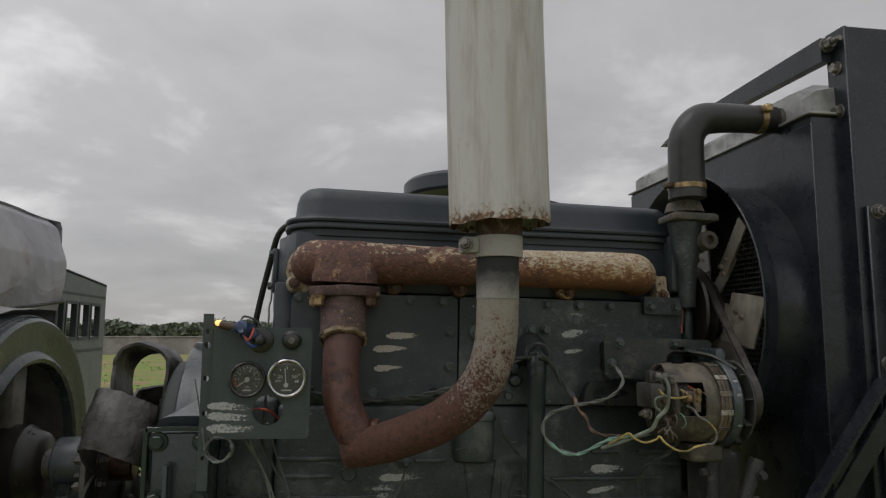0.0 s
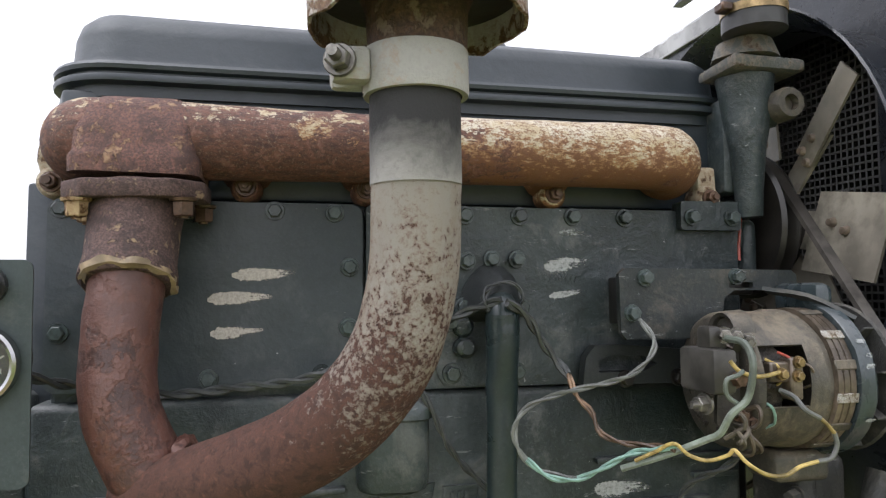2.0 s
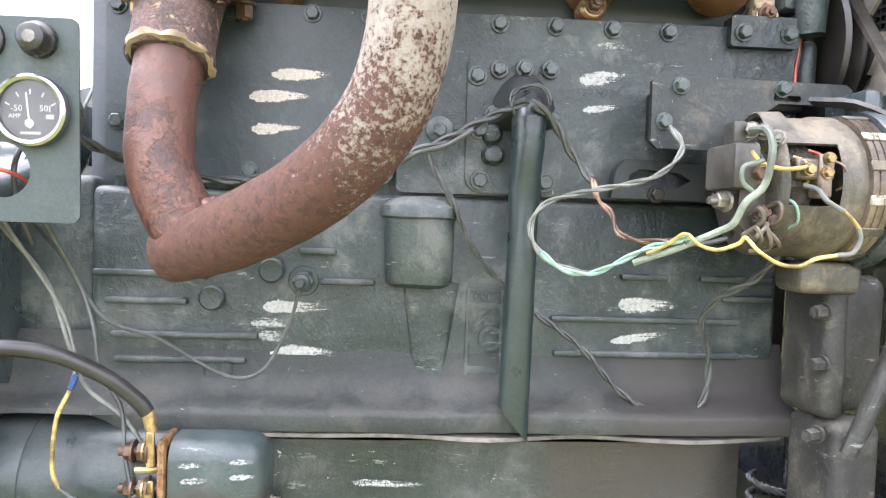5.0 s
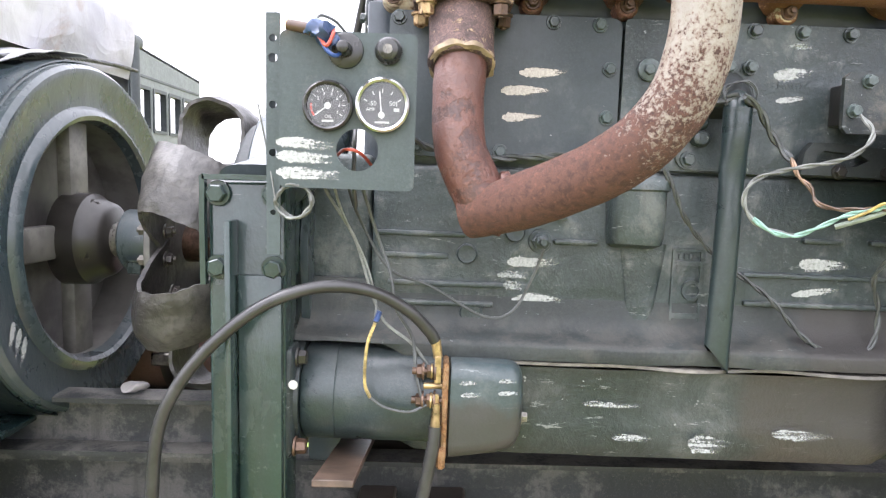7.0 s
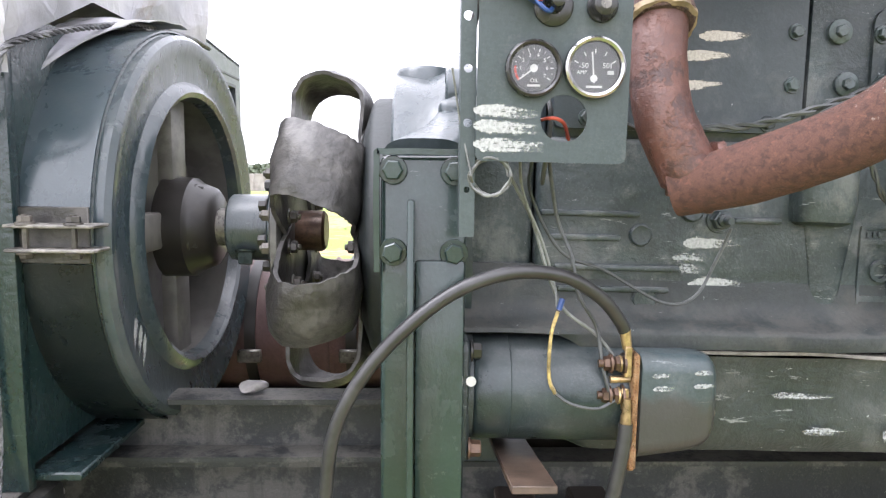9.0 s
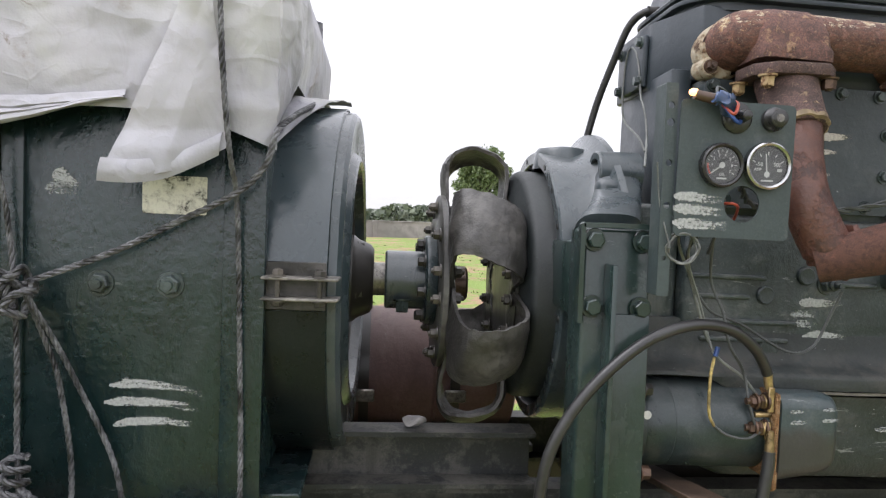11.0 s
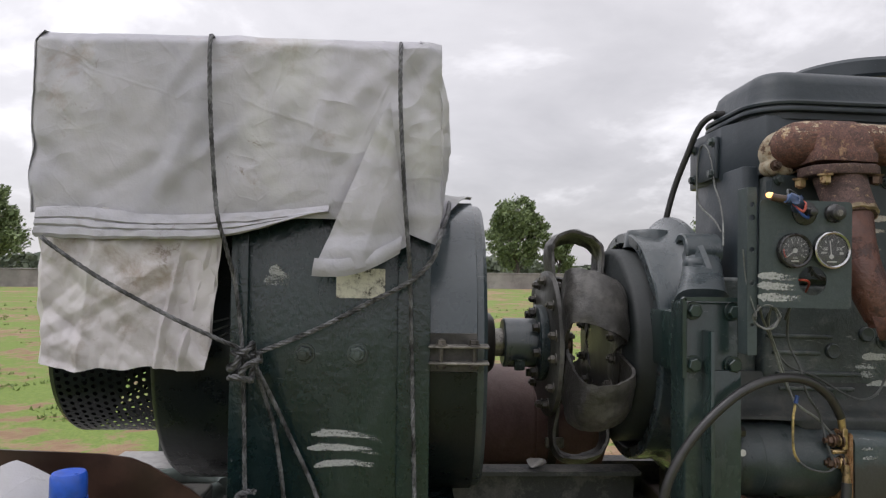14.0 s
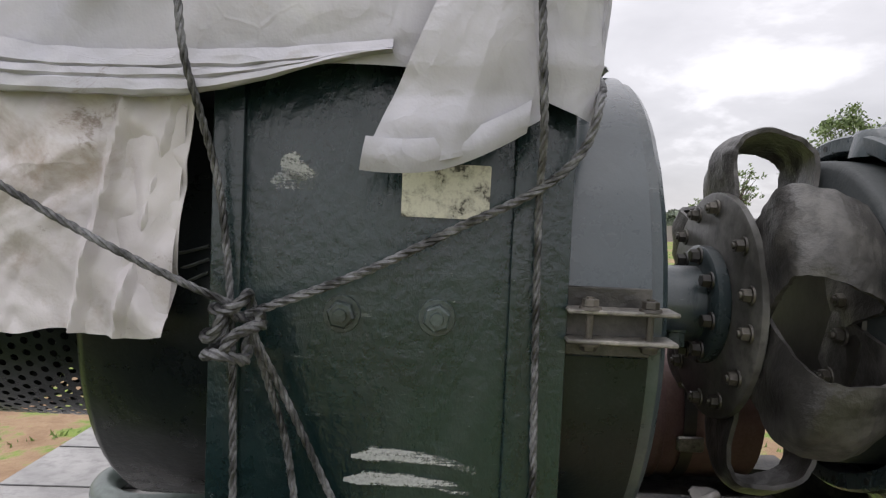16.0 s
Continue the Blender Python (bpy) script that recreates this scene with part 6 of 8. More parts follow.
def gauge(x, z, r, chrome, name, label):
    g = part(name, turned([(PY + 0.03, 0.0), (PY + 0.03, r * 0.88), (PY, r * 0.9), (PY - 0.004, r * 0.88), (PY - 0.0045, 0)], "y", (x, 0, z), 40), DIAL_BLACK, panel, label)
    part("bezel", turned([(PY - 0.0003, r * 0.98), (PY - 0.004, r), (PY - 0.009, r * 0.97), (PY - 0.0105, r * 0.90), (PY - 0.009, r * 0.82), (PY - 0.0052, r * 0.79)], "y", (x, 0, z), 48), CHROME if chrome else KNOB_BLACK, g)
    glass = part("glass", turned([(PY - 0.0078, r * 0.81), (PY - 0.0086, 0.0)], "y", (x, 0, z), 32), GLASS, g)
    glass.visible_shadow = False
    return g


def flat(x, z, y=PY - 0.0047):
    return Matrix.Translation((x, y, z)) @ Matrix.Rotation(radians(90), 4, "X")


def tick(x, z, r0, r1, deg, w=0.0009):
    bm = box(-w / 2, w / 2, -0.0002, 0.0002, r0, r1, 0)
    bm.transform(Matrix.Translation((x, PY - 0.0050, z)) @ Matrix.Rotation(radians(deg), 4, "Y"))
    return bm


OX, OZ, OR = -0.0515, 1.6470, 0.0265
oil = gauge(OX, OZ, OR, False, "oil_gauge", "black-rimmed oil pressure gauge")
part("scale", join(*[tick(OX, OZ, 0.0150, 0.0182, -125 + 250 * k / 7) for k in range(8)], *[tick(OX, OZ, 0.0165, 0.0182, -125 + 250 * (k + 0.5) / 7, 0.0006) for k in range(7)]), PRINT_WHITE, oil)
part("red_arc", join(*[tick(OX, OZ, 0.0162, 0.0182, -125 + 5.5 * k, 0.0018) for k in range(8)]), PRINT_RED, oil)
for k in range(8):
    a = radians(-125 + 250 * k / 7)
    part("numeral", lettering(str(k), 0.0048, flat(OX + 0.0122 * math.sin(a), OZ + 0.0122 * math.cos(a))), PRINT_WHITE, oil)
part("word", lettering("OIL", 0.0050, flat(OX + 0.0005, OZ - 0.0110)), PRINT_WHITE, oil)
part("maker_bar", join(box(OX - 0.006, OX + 0.006, PY - 0.0051, PY - 0.0048, OZ - 0.0165, OZ - 0.0145, 0)), PRINT_WHITE, oil)
part("needle", join(tick(OX, OZ, 0.0, 0.0165, -127, 0.0013), turned([(PY - 0.0056, 0.0), (PY - 0.0056, 0.0036), (PY - 0.0048, 0.0036)], "y", (OX, 0, OZ), 18)), PRINT_WHITE, oil)

AX, AZ2, AR = 0.0050, 1.6485, 0.0288
amp = gauge(AX, AZ2, AR, True, "ammeter", "chrome-rimmed ammeter")
part("scale", join(*[tick(AX, AZ2 - 0.006, 0.0185, 0.0225, d, 0.0011) for d in (-58, -28, 0, 28, 58)]), PRINT_WHITE, amp)
part("numeral", lettering("-50", 0.0068, flat(AX - 0.0105, AZ2 + 0.0015)), PRINT_WHITE, amp)
part("numeral", lettering("50", 0.0068, flat(AX + 0.0100, AZ2 + 0.0015)), PRINT_WHITE, amp)
part("word", lettering("AMP", 0.0048, flat(AX - 0.0122, AZ2 - 0.0045)), PRINT_WHITE, amp)
part("battery_mark", join(box(AX + 0.0115, AX + 0.0175, PY - 0.0051, PY - 0.0048, AZ2 - 0.0065, AZ2 - 0.0030, 0), box(AX + 0.0142, AX + 0.0150, PY - 0.0051, PY - 0.0048, AZ2 - 0.001, AZ2 + 0.004, 0)), PRINT_WHITE, amp)
part("maker_bar", box(AX - 0.008, AX + 0.007, PY - 0.0051, PY - 0.0048, AZ2 - 0.0185, AZ2 - 0.0165, 0), PRINT_WHITE, amp)
part("needle", join(tick(AX - 0.001, AZ2 - 0.010, -0.004, 0.024, -5, 0.0014), turned([(PY - 0.0056, 0.0), (PY - 0.0056, 0.0034), (PY - 0.0048, 0.0034)], "y", (AX - 0.001, 0, AZ2 - 0.010), 18)), PRINT_WHITE, amp)
part("push_button", join(turned([(PY, 0.0), (PY, 0.0185), (PY - 0.003, 0.0180), (PY - 0.0045, 0.0155), (PY - 0.005, 0.008), (PY - 0.016, 0.0075), (PY - 0.018, 0.0062), (PY - 0.026, 0.0058), (PY - 0.027, 0.0045), (PY - 0.027, 0)], "y", (-0.034, 0, 1.7035), 32)), KNOB_BLACK, panel, "worn black push button with a round collar")
fuse = part("fuse_holder", turned([(PY, 0.0), (PY, 0.0140), (PY - 0.006, 0.0140), (PY - 0.008, 0.0122), (PY - 0.016, 0.0105), (PY - 0.017, 0.0092), (PY - 0.017, 0)], "y", (0.0105, 0, 1.7035), 32), KNOB_BLACK, panel, "round black fuse holder")
part("slot", turned([(PY - 0.0168, 0.0), (PY - 0.0174, 0.0), (PY - 0.0174, 0.0048), (PY - 0.0168, 0.0048)], "y", (0.0105, 0, 1.7035), 18), BOLT_STEEL, fuse)
for n, (z, x1) in enumerate(((1.6075, -0.046), (1.5930, -0.046), (1.5765, -0.040))):
    part("paint_mark", stroke(-0.106, z + 0.002, x1, z - 0.001, 0.0135, PY - 0.0009, 140 + n, 0.8), CHALK, panel)
TAPE_BLUE = plain("blue_tape", (0.04, 0.075, 0.17), 0.5, 0.0, 0.5, 120, 0.0006)
lamp = part("lamp_holder", tube([(-0.092, PY - 0.012, 1.7262), (-0.066, PY - 0.012, 1.7215)], [0.0055, 0.0065], 12, 1), plain("brown_lamp_holder", (0.075, 0.045, 0.03), 0.6), panel, "brown lamp holder")
part("bulb", turned([(-0.0985, 0.0), (-0.0980, 0.003), (-0.0955, 0.0042), (-0.090, 0.0042)], "x", (0, PY - 0.012, 1.7285), 14), BULB, lamp, "small lit amber bulb")
part("tape_wrap", lumpy(tube([(-0.070, PY - 0.013, 1.7225), (-0.056, PY - 0.016, 1.7190), (-0.046, PY - 0.012, 1.7080)], [0.007, 0.0095, 0.005], 20, 8), 0.009, 120), TAPE_BLUE, panel, "blue tape wrapped round the wires")
part("wire", tube([(-0.062, PY - 0.014, 1.722), (-0.050, PY - 0.022, 1.700), (-0.040, PY - 0.020, 1.695), (-0.038, PY - 0.012, 1.705), (-0.052, PY - 0.012, 1.712)], 0.0022, 8, 6), WIRE_BLUE, panel)
part("wire", tube([(-0.060, PY - 0.015, 1.716), (-0.050, PY - 0.024, 1.704), (-0.044, PY - 0.020, 1.716), (-0.046, PY - 0.006, 1.724)], 0.0020, 8, 6), WIRE_RED, panel)
part("wire", tube([(-0.064, PY - 0.010, 1.727), (-0.060, PY - 0.002, 1.738), (-0.046, PY + 0.004, 1.734), (-0.036, PY + 0.010, 1.724)], 0.0016, 8, 6), WIRE_DARK, panel)
part("wire", tube([(-0.052, PY + 0.05, 1.596), (-0.036, PY + 0.012, 1.603), (-0.020, PY + 0.012, 1.600), (-0.008, PY + 0.04, 1.585)], 0.0018, 8, 6), WIRE_RED, panel)
part("wire", tube([(-0.030, PY + 0.06, 1.64), (-0.028, PY + 0.03, 1.606), (-0.030, PY + 0.04, 1.57), (-0.03, PY + 0.06, 1.54)], 0.0024, 8, 6), WIRE_DARK, panel)

# a spare coil of thin wire tied under the panel
coil = thing("wire_coil", "small loose coil of thin grey wire hung below the panel", "wire coil", (-0.089, 1.05, 1.528))


def wound(cx, cy, cz, r, turns, seed):
    rnd = random.Random(seed)
    pts = []
    for k in range(turns * 10):
        a = 2 * math.pi * k / 10
        q = r * (1 + rnd.uniform(-0.12, 0.12))
        pts.append((cx + q * math.cos(a), cy + rnd.uniform(-0.006, 0.006), cz + q * 0.95 * math.sin(a)))
    return pts


part("strand", tube(wound(-0.089, 1.046, 1.548, 0.0185, 5, 3), 0.0013, 6, 3), WIRE_GREY, coil)
part("tie", tube([(-0.107, 1.04, 1.548), (-0.118, 1.05, 1.60), (-0.126, 1.044, 1.648)], 0.0010, 6, 4), WIRE_GREY, coil)

# ---- loose wiring ----


def wire(label, points, mat, r=0.0022, base=ENG, twist=False):
    r *= 0.84
    p = Vector(points[0])
    bm = twisted(points, r * 1.35, 0.055, 8, 2) if twist else tube(points, r, 8, 7)
    return solo("wire", bm, mat, label, "wire", p, base, "loose wiring")


wire("pale insulated wire running from the panel to the starter", [(-0.062, 1.08, 1.57), (-0.057, 1.11, 1.547), (-0.027, 1.13, 1.496), (-0.008, 1.13, 1.440), (0.011, 1.125, 1.399), (0.045, 1.12, 1.374), (0.066, 1.115, 1.350)], WIRE_GREY, 0.0024)
wire("faded yellow-grey wire beside the pale one", [(-0.050, 1.08, 1.57), (-0.040, 1.115, 1.525), (-0.014, 1.13, 1.470), (0.000, 1.128, 1.425), (0.002, 1.115, 1.402)], WIRE_GREY, 0.0019)
wire("thin black wire drooping to the block's sensor", [(-0.034, 1.10, 1.56), (-0.026, 1.15, 1.523), (0.012, 1.16, 1.459), (0.064, 1.163, 1.438), (0.131, 1.160, 1.403), (0.168, 1.158, 1.410), (0.192, 1.158, 1.455), (0.203, 1.152, 1.490)], WIRE_DARK, 0.0023)
wire("yellow wire with a blue crimp at the starter", [(0.002, 1.112, 1.398), (-0.006, 1.104, 1.372), (-0.007, 1.100, 1.330), (0.000, 1.098, 1.312)], WIRE_YELLOW, 0.0024)
wire("black wire end curving to the starter's terminal", [(0.000, 1.098, 1.312), (0.018, 1.098, 1.301), (0.046, 1.100, 1.296), (0.066, 1.104, 1.304)], WIRE_DARK, 0.0022)
wire("blue crimp joint on a thin wire", [(0.007, 1.114, 1.412), (0.003, 1.112, 1.400)], WIRE_BLUE, 0.0038)
wire("black wire hanging from the panel to the starter", [(-0.020, 1.09, 1.57), (0.000, 1.13, 1.50), (0.017, 1.125, 1.457), (0.026, 1.12, 1.415), (0.046, 1.118, 1.381), (0.053, 1.110, 1.339), (0.062, 1.104, 1.305)], WIRE_DARK, 0.0025)
wire("dark wires along the block behind the exhaust", [(0.010, 1.09, 1.632), (0.030, 1.12, 1.618), (0.065, 1.160, 1.606), (0.113, 1.168, 1.598), (0.179, 1.168, 1.603), (0.240, 1.165, 1.610), (0.330, 1.160, 1.640), (0.384, 1.150, 1.668), (0.420, 1.128, 1.683)], WIRE_DARK, 0.0042, ENG, True)
wire("grey wire tied to the breather and dropping to the bracket", [(0.418, 1.128, 1.678), (0.440, 1.136, 1.664), (0.456, 1.142, 1.640), (0.472, 1.140, 1.618), (0.479, 1.130, 1.606)], WIRE_DARK, 0.0042, WORLD, True)
wire("tie of thin wire round the breather", wound(0.424, 1.137, 1.683, 0.0185, 3, 5), WIRE_DARK, 0.0012)
wire("twisted grey wires looping from the bracket to the alternator", [(0.556, 1.112, 1.662), (0.560, 1.092, 1.638), (0.532, 1.090, 1.611), (0.470, 1.100, 1.596), (0.432, 1.100, 1.582), (0.422, 1.100, 1.556), (0.440, 1.095, 1.530), (0.475, 1.085, 1.521)], WIRE_GREY, 0.0026, ENG, True)
wire("green wires of the loop below the alternator", [(0.425, 1.100, 1.537), (0.442, 1.090, 1.523), (0.469, 1.090, 1.519), (0.494, 1.080, 1.532), (0.513, 1.070, 1.544), (0.528, 1.050, 1.551), (0.538, 1.040, 1.556)], WIRE_GREEN, 0.0026, WORLD, True)
wire("brown and grey wire dropping into the loop", [(0.479, 1.130, 1.608), (0.483, 1.120, 1.587), (0.493, 1.110, 1.574), (0.497, 1.100, 1.556), (0.512, 1.080, 1.550), (0.528, 1.060, 1.552), (0.538, 1.040, 1.551)], WIRE_BROWN, 0.0026, WORLD, True)
wire("thick grey-green wire rising into the alternator", [(0.502, 1.070, 1.531), (0.531, 1.050, 1.545), (0.542, 1.040, 1.552), (0.559, 1.028, 1.562), (0.566, 1.018, 1.569), (0.570, 1.008, 1.586), (0.581, 1.002, 1.599), (0.584, 0.998, 1.619), (0.585, 1.000, 1.634), (0.585, 1.010, 1.644), (0.583, 1.030, 1.646)], WIRE_SAGE, 0.0036, WORLD)
wire("small grey-green loop at the alternator's end", [(0.577, 1.008, 1.594), (0.567, 1.008, 1.602), (0.567, 1.008, 1.614), (0.578, 1.008, 1.618), (0.585, 1.012, 1.620)], WIRE_SAGE, 0.0024, WORLD)
wire("dirty yellow wire drooping below the alternator", [(0.510, 1.060, 1.540), (0.524, 1.050, 1.549), (0.533, 1.035, 1.559), (0.544, 1.030, 1.550), (0.555, 1.020, 1.547), (0.567, 1.010, 1.553), (0.570, 1.005, 1.558), (0.578, 1.000, 1.548), (0.595, 1.000, 1.538), (0.612, 1.000, 1.536), (0.626, 1.000, 1.542), (0.643, 1.000, 1.545)], WIRE_YELLOW, 0.0020, WORLD)
wire("grey taped end of the drooping wire", [(0.643, 1.000, 1.545), (0.656, 1.000, 1.547), (0.662, 1.000, 1.557), (0.660, 1.000, 1.567)], WIRE_GREY, 0.0024, WORLD)
wire("short yellow length of wire beside the alternator", [(0.660, 1.000, 1.567), (0.654, 1.000, 1.574), (0.647, 1.000, 1.580)], WIRE_YELLOW, 0.0021, WORLD)
wire("grey wire up to the alternator's brush terminal", [(0.647, 1.000, 1.580), (0.633, 1.000, 1.588), (0.631, 1.010, 1.597), (0.627, 1.022, 1.601)], WIRE_GREY, 0.0026, WORLD)
wire("yellow wire inside the alternator's end", [(0.579, 1.020, 1.628), (0.587, 1.018, 1.619), (0.605, 1.018, 1.614), (0.628, 1.022, 1.616)], WIRE_YELLOW, 0.0022, WORLD)
wire("dark taped wire end beside the loop", [(0.542, 1.050, 1.549), (0.560, 1.050, 1.551), (0.577, 1.052, 1.555)], WIRE_DARK, 0.0026, WORLD)
wire("pair of dark wires behind the breather, drooping along the block", [(0.322, 1.160, 1.640), (0.330, 1.160, 1.622), (0.355, 1.155, 1.579), (0.376, 1.158, 1.536), (0.406, 1.166, 1.503), (0.439, 1.168, 1.475), (0.492, 1.165, 1.438), (0.533, 1.162, 1.394), (0.574, 1.160, 1.369), (0.603, 1.160, 1.365), (0.625, 1.160, 1.387), (0.628, 1.160, 1.429), (0.616, 1.155, 1.468), (0.624, 1.14, 1.494), (0.645, 1.11, 1.517), (0.652, 1.08, 1.545)], WIRE_DARK, 0.0032, ENG, True)
wire("black hose-like wire bundle under the pipe", [(0.300, 1.158, 1.622), (0.318, 1.150, 1.632), (0.345, 1.15, 1.640), (0.370, 1.14, 1.655)], WIRE_DARK, 0.0030)

wire("pale thin wire looping behind the block", [(-0.045, 1.291, 1.688), (-0.045, 1.322, 1.713), (-0.045, 1.382, 1.743), (-0.047, 1.395, 1.771), (-0.046, 1.395, 1.829), (-0.045, 1.385, 1.859), (-0.045, 1.368, 1.864), (-0.045, 1.346, 1.849), (-0.046, 1.328, 1.818), (-0.046, 1.317, 1.778), (-0.048, 1.300, 1.760), (-0.047, 1.289, 1.737), (-0.050, 1.273, 1.704), (-0.06, 1.25, 1.66)], WIRE_GREY, 0.0022, WORLD)
# ---- hose at the engine's rear ----
rear_hose = thing("rear_hose", "black rubber hose from the rocker cover down to the flywheel housing", "hose", (-0.10, 1.42, 1.70), WORLD)
part("hose", tube([(0.000, 1.372, 1.925), (-0.024, 1.374, 1.925), (-0.044, 1.390, 1.905), (-0.060, 1.415, 1.850), (-0.078, 1.440, 1.780), (-0.096, 1.455, 1.690)], 0.0062, 12, 7), HOSE, rear_hose)
part("fitting", turned([(-0.006, 0.010), (0.012, 0.010), (0.014, 0.007)], "x", (-0.014, 1.373, 1.925), 14), SOOT, rear_hose)

# ---- alternator bracket and charging alternator ----
bracket = thing("alternator_bracket", "dark bolted steel bracket carrying the charging alternator", "bracket", (0.62, 1.13, 1.59), ENG)
arm_plate = sheet([(0.541, 1.648), (0.547, 1.642), (0.640, 1.642), (0.652, 1.648), (0.656, 1.682), (0.668, 1.690), (0.736, 1.690), (0.742, 1.696), (0.742, 1.706), (0.736, 1.711), (0.547, 1.713), (0.540, 1.707)], [rounded(0.662, 0.690, 1.6925, 1.6985, 0.002, 2)], 0.007, "xz", 1.122)
BRACKET_PAINT = worn_paint("bracket_paint", (0.014, 0.020, 0.021), (0.034, 0.040, 0.038), dust=(0.14, 0.122, 0.095), dusty=0.6, chips=0.55, rough=0.45, lump=0.0010)
bp = part("upper_arm", arm_plate, BRACKET_PAINT, bracket)
for x, z in ((0.568, 1.703), (0.553, 1.668), (0.670, 1.704)):
    part("bolt", lathe_bolt((x, 1.122, z), FRONT, 0.0125, 0.007), BOLT_PAINT, bp)
part("spacer", box(0.556, 0.60, 1.130, 1.182, 1.655, 1.705, 0.003), SOOT, bracket)
part("spacer", box(0.66, 0.70, 1.134, 1.182, 1.685, 1.712, 0.003), SOOT, bracket)
low_plate = sheet([(0.516, 1.594), (0.700, 1.592), (0.700, 1.622), (0.560, 1.634), (0.530, 1.634), (0.520, 1.622)], [[(0.534, 1.606), (0.585, 1.606), (0.600, 1.614), (0.585, 1.622), (0.545, 1.624), (0.534, 1.618)]], 0.014, "xz", 1.160)
lp = part("lower_arm", low_plate, FLANGE_DARK, bracket)
for x in (0.563, 0.624):
    part("bolt", lathe_bolt((x, 1.160, 1.599), FRONT, 0.013, 0.007), SOOT, lp)
part("strap", ribbon([(0.690, 1.104, 1.690), (0.712, 1.072, 1.682), (0.738, 1.044, 1.660)], 0.016, 0.004, (0, 1, 0), 3), BRACKET_PAINT, bracket)

ALX, ALY, ALZ = 0.62, 1.083, 1.608
alternator = thing("charging_alternator", "weathered alloy charging alternator with an open wired end", "alternator", (ALX, ALY, 1.53), ENG)
RR = 0.0655
rear = turned([(0.606, 0.020), (0.607, RR - 0.006), (0.610, RR - 0.002), (0.615, RR), (0.664, RR), (0.667, RR + 0.002), (0.682, RR + 0.002), (0.684, RR - 0.001), (0.690, RR - 0.001), (0.690, 0)], "x", (0, ALY, ALZ), 64)
cut = [f for f in rear.faces if 0.6155 < f.calc_center_median().x < 0.650 and -0.022 < f.calc_center_median().z - ALZ < 0.036 and f.calc_center_median().y < ALY]
cut += [f for f in rear.faces if 0.6065 > f.calc_center_median().x and -0.050 < f.calc_center_median().z - ALZ < 0.050 and f.calc_center_median().y < ALY + 0.03]
bmesh.ops.delete(rear, geom=cut, context="FACES")
part("rear_shell", lumpy(thicken(rear, 0.003), 0.0007, 60), ALLOY, alternator)
part("winding", lumpy(turned([(0.602, 0.0), (0.603, 0.022), (0.612, 0.026), (0.612, 0.044), (0.606, 0.047), (0.608, 0.056), (0.645, 0.056), (0.650, 0.02)], "x", (0, ALY, ALZ), 64), 0.006, 110), plain("dusty_windings", (0.055, 0.045, 0.034), 0.8, 0, 0.7, 240, 0.003), alternator)
part("stator_ring", turned([(0.690, 0.060), (0.691, 0.0690), (0.696, 0.0690), (0.6965, 0.0680), (0.6975, 0.0680), (0.698, 0.0690), (0.703, 0.0690), (0.7035, 0.0680), (0.7045, 0.0680), (0.705, 0.0690), (0.711, 0.0690), (0.712, 0.060)], "x", (0, ALY, ALZ), 56), LAMINATION, alternator, "brown laminated stator ring")
STATOR_WHITE = rusted("stator_white", (0.42, 0.41, 0.38), (0.15, 0.11, 0.07), (0.22, 0.17, 0.11), 0.45, scale=140)
for a in (112, 140, 165, 190, 215, 242):
    t = radians(a)
    part("stator_clip", box(0.689, 0.713, -0.0045, 0.0045, 0.0684, 0.0706, 0.0008, 1, Matrix.Translation((0, ALY, ALZ)) @ Matrix.Rotation(t - math.pi / 2, 4, "X")), STATOR_WHITE if a in (140, 190) else ALLOY, alternator)
part("front_shell", lumpy(turned([(0.7125, 0.0), (0.7125, 0.0735), (0.715, 0.0755), (0.726, 0.0765), (0.733, 0.071), (0.736, 0.050), (0.737, 0)], "x", (0, ALY, ALZ), 56), 0.0012, 50), HOUSING_PAINT, alternator, "green painted front shell")
for n, (a, x) in enumerate(((12, 0.716), (20, 0.719), (30, 0.714), (-25, 0.718))):
    t = radians(a)
    s = stroke(0, 0, 0.014, 0.001, 0.006, -0.0774, 300 + n)
    s.transform(Matrix.Translation((x, ALY, ALZ)) @ Matrix.Rotation(-t, 4, "X"))
    part("paint_mark", s, CHALK_THIN, alternator)
part("front_mount", lumpy(join(box(0.7125, 0.736, ALY - 0.022, 1.125, ALZ + 0.058, ALZ + 0.094, 0.008, 2)), 0.001, 40), HOUSING_PAINT, alternator)
part("brush_plate", lumpy(sheet([(0.580, ALZ - 0.035), (0.598, ALZ - 0.050), (0.610, ALZ - 0.030), (0.614, ALZ + 0.030), (0.600, ALZ + 0.046), (0.584, ALZ + 0.036)], (), 0.005, "xz", ALY - 0.040), 0.001, 60), ALLOY, alternator)
for k, (x, z) in enumerate(((0.622, 0.024), (0.636, 0.030), (0.658, 0.022), (0.614, -0.012))):
    part("lead", tube([(x, ALY - 0.056, ALZ + z), (x + 0.006, ALY - 0.066, ALZ + z - 0.006), (x + 0.013, ALY - 0.060, ALZ + z - 0.020), (x + 0.009, ALY - 0.052, ALZ + z - 0.026)], 0.0013, 7, 5), (WIRE_YELLOW, WIRE_RED, LAMINATION, WIRE_GREEN)[k], alternator)
brush = part("regulator_box", lumpy(join(box(0.563, 0.588, ALY - 0.062, ALY - 0.006, ALZ - 0.006, ALZ + 0.034, 0.004, 2), box(0.567, 0.580, ALY - 0.052, ALY - 0.03, ALZ + 0.034, ALZ + 0.054, 0.003, 2)), 0.0008, 50), plain("dusty_casting", (0.085, 0.080, 0.072), 0.75, 0, 0.5, 60), alternator)
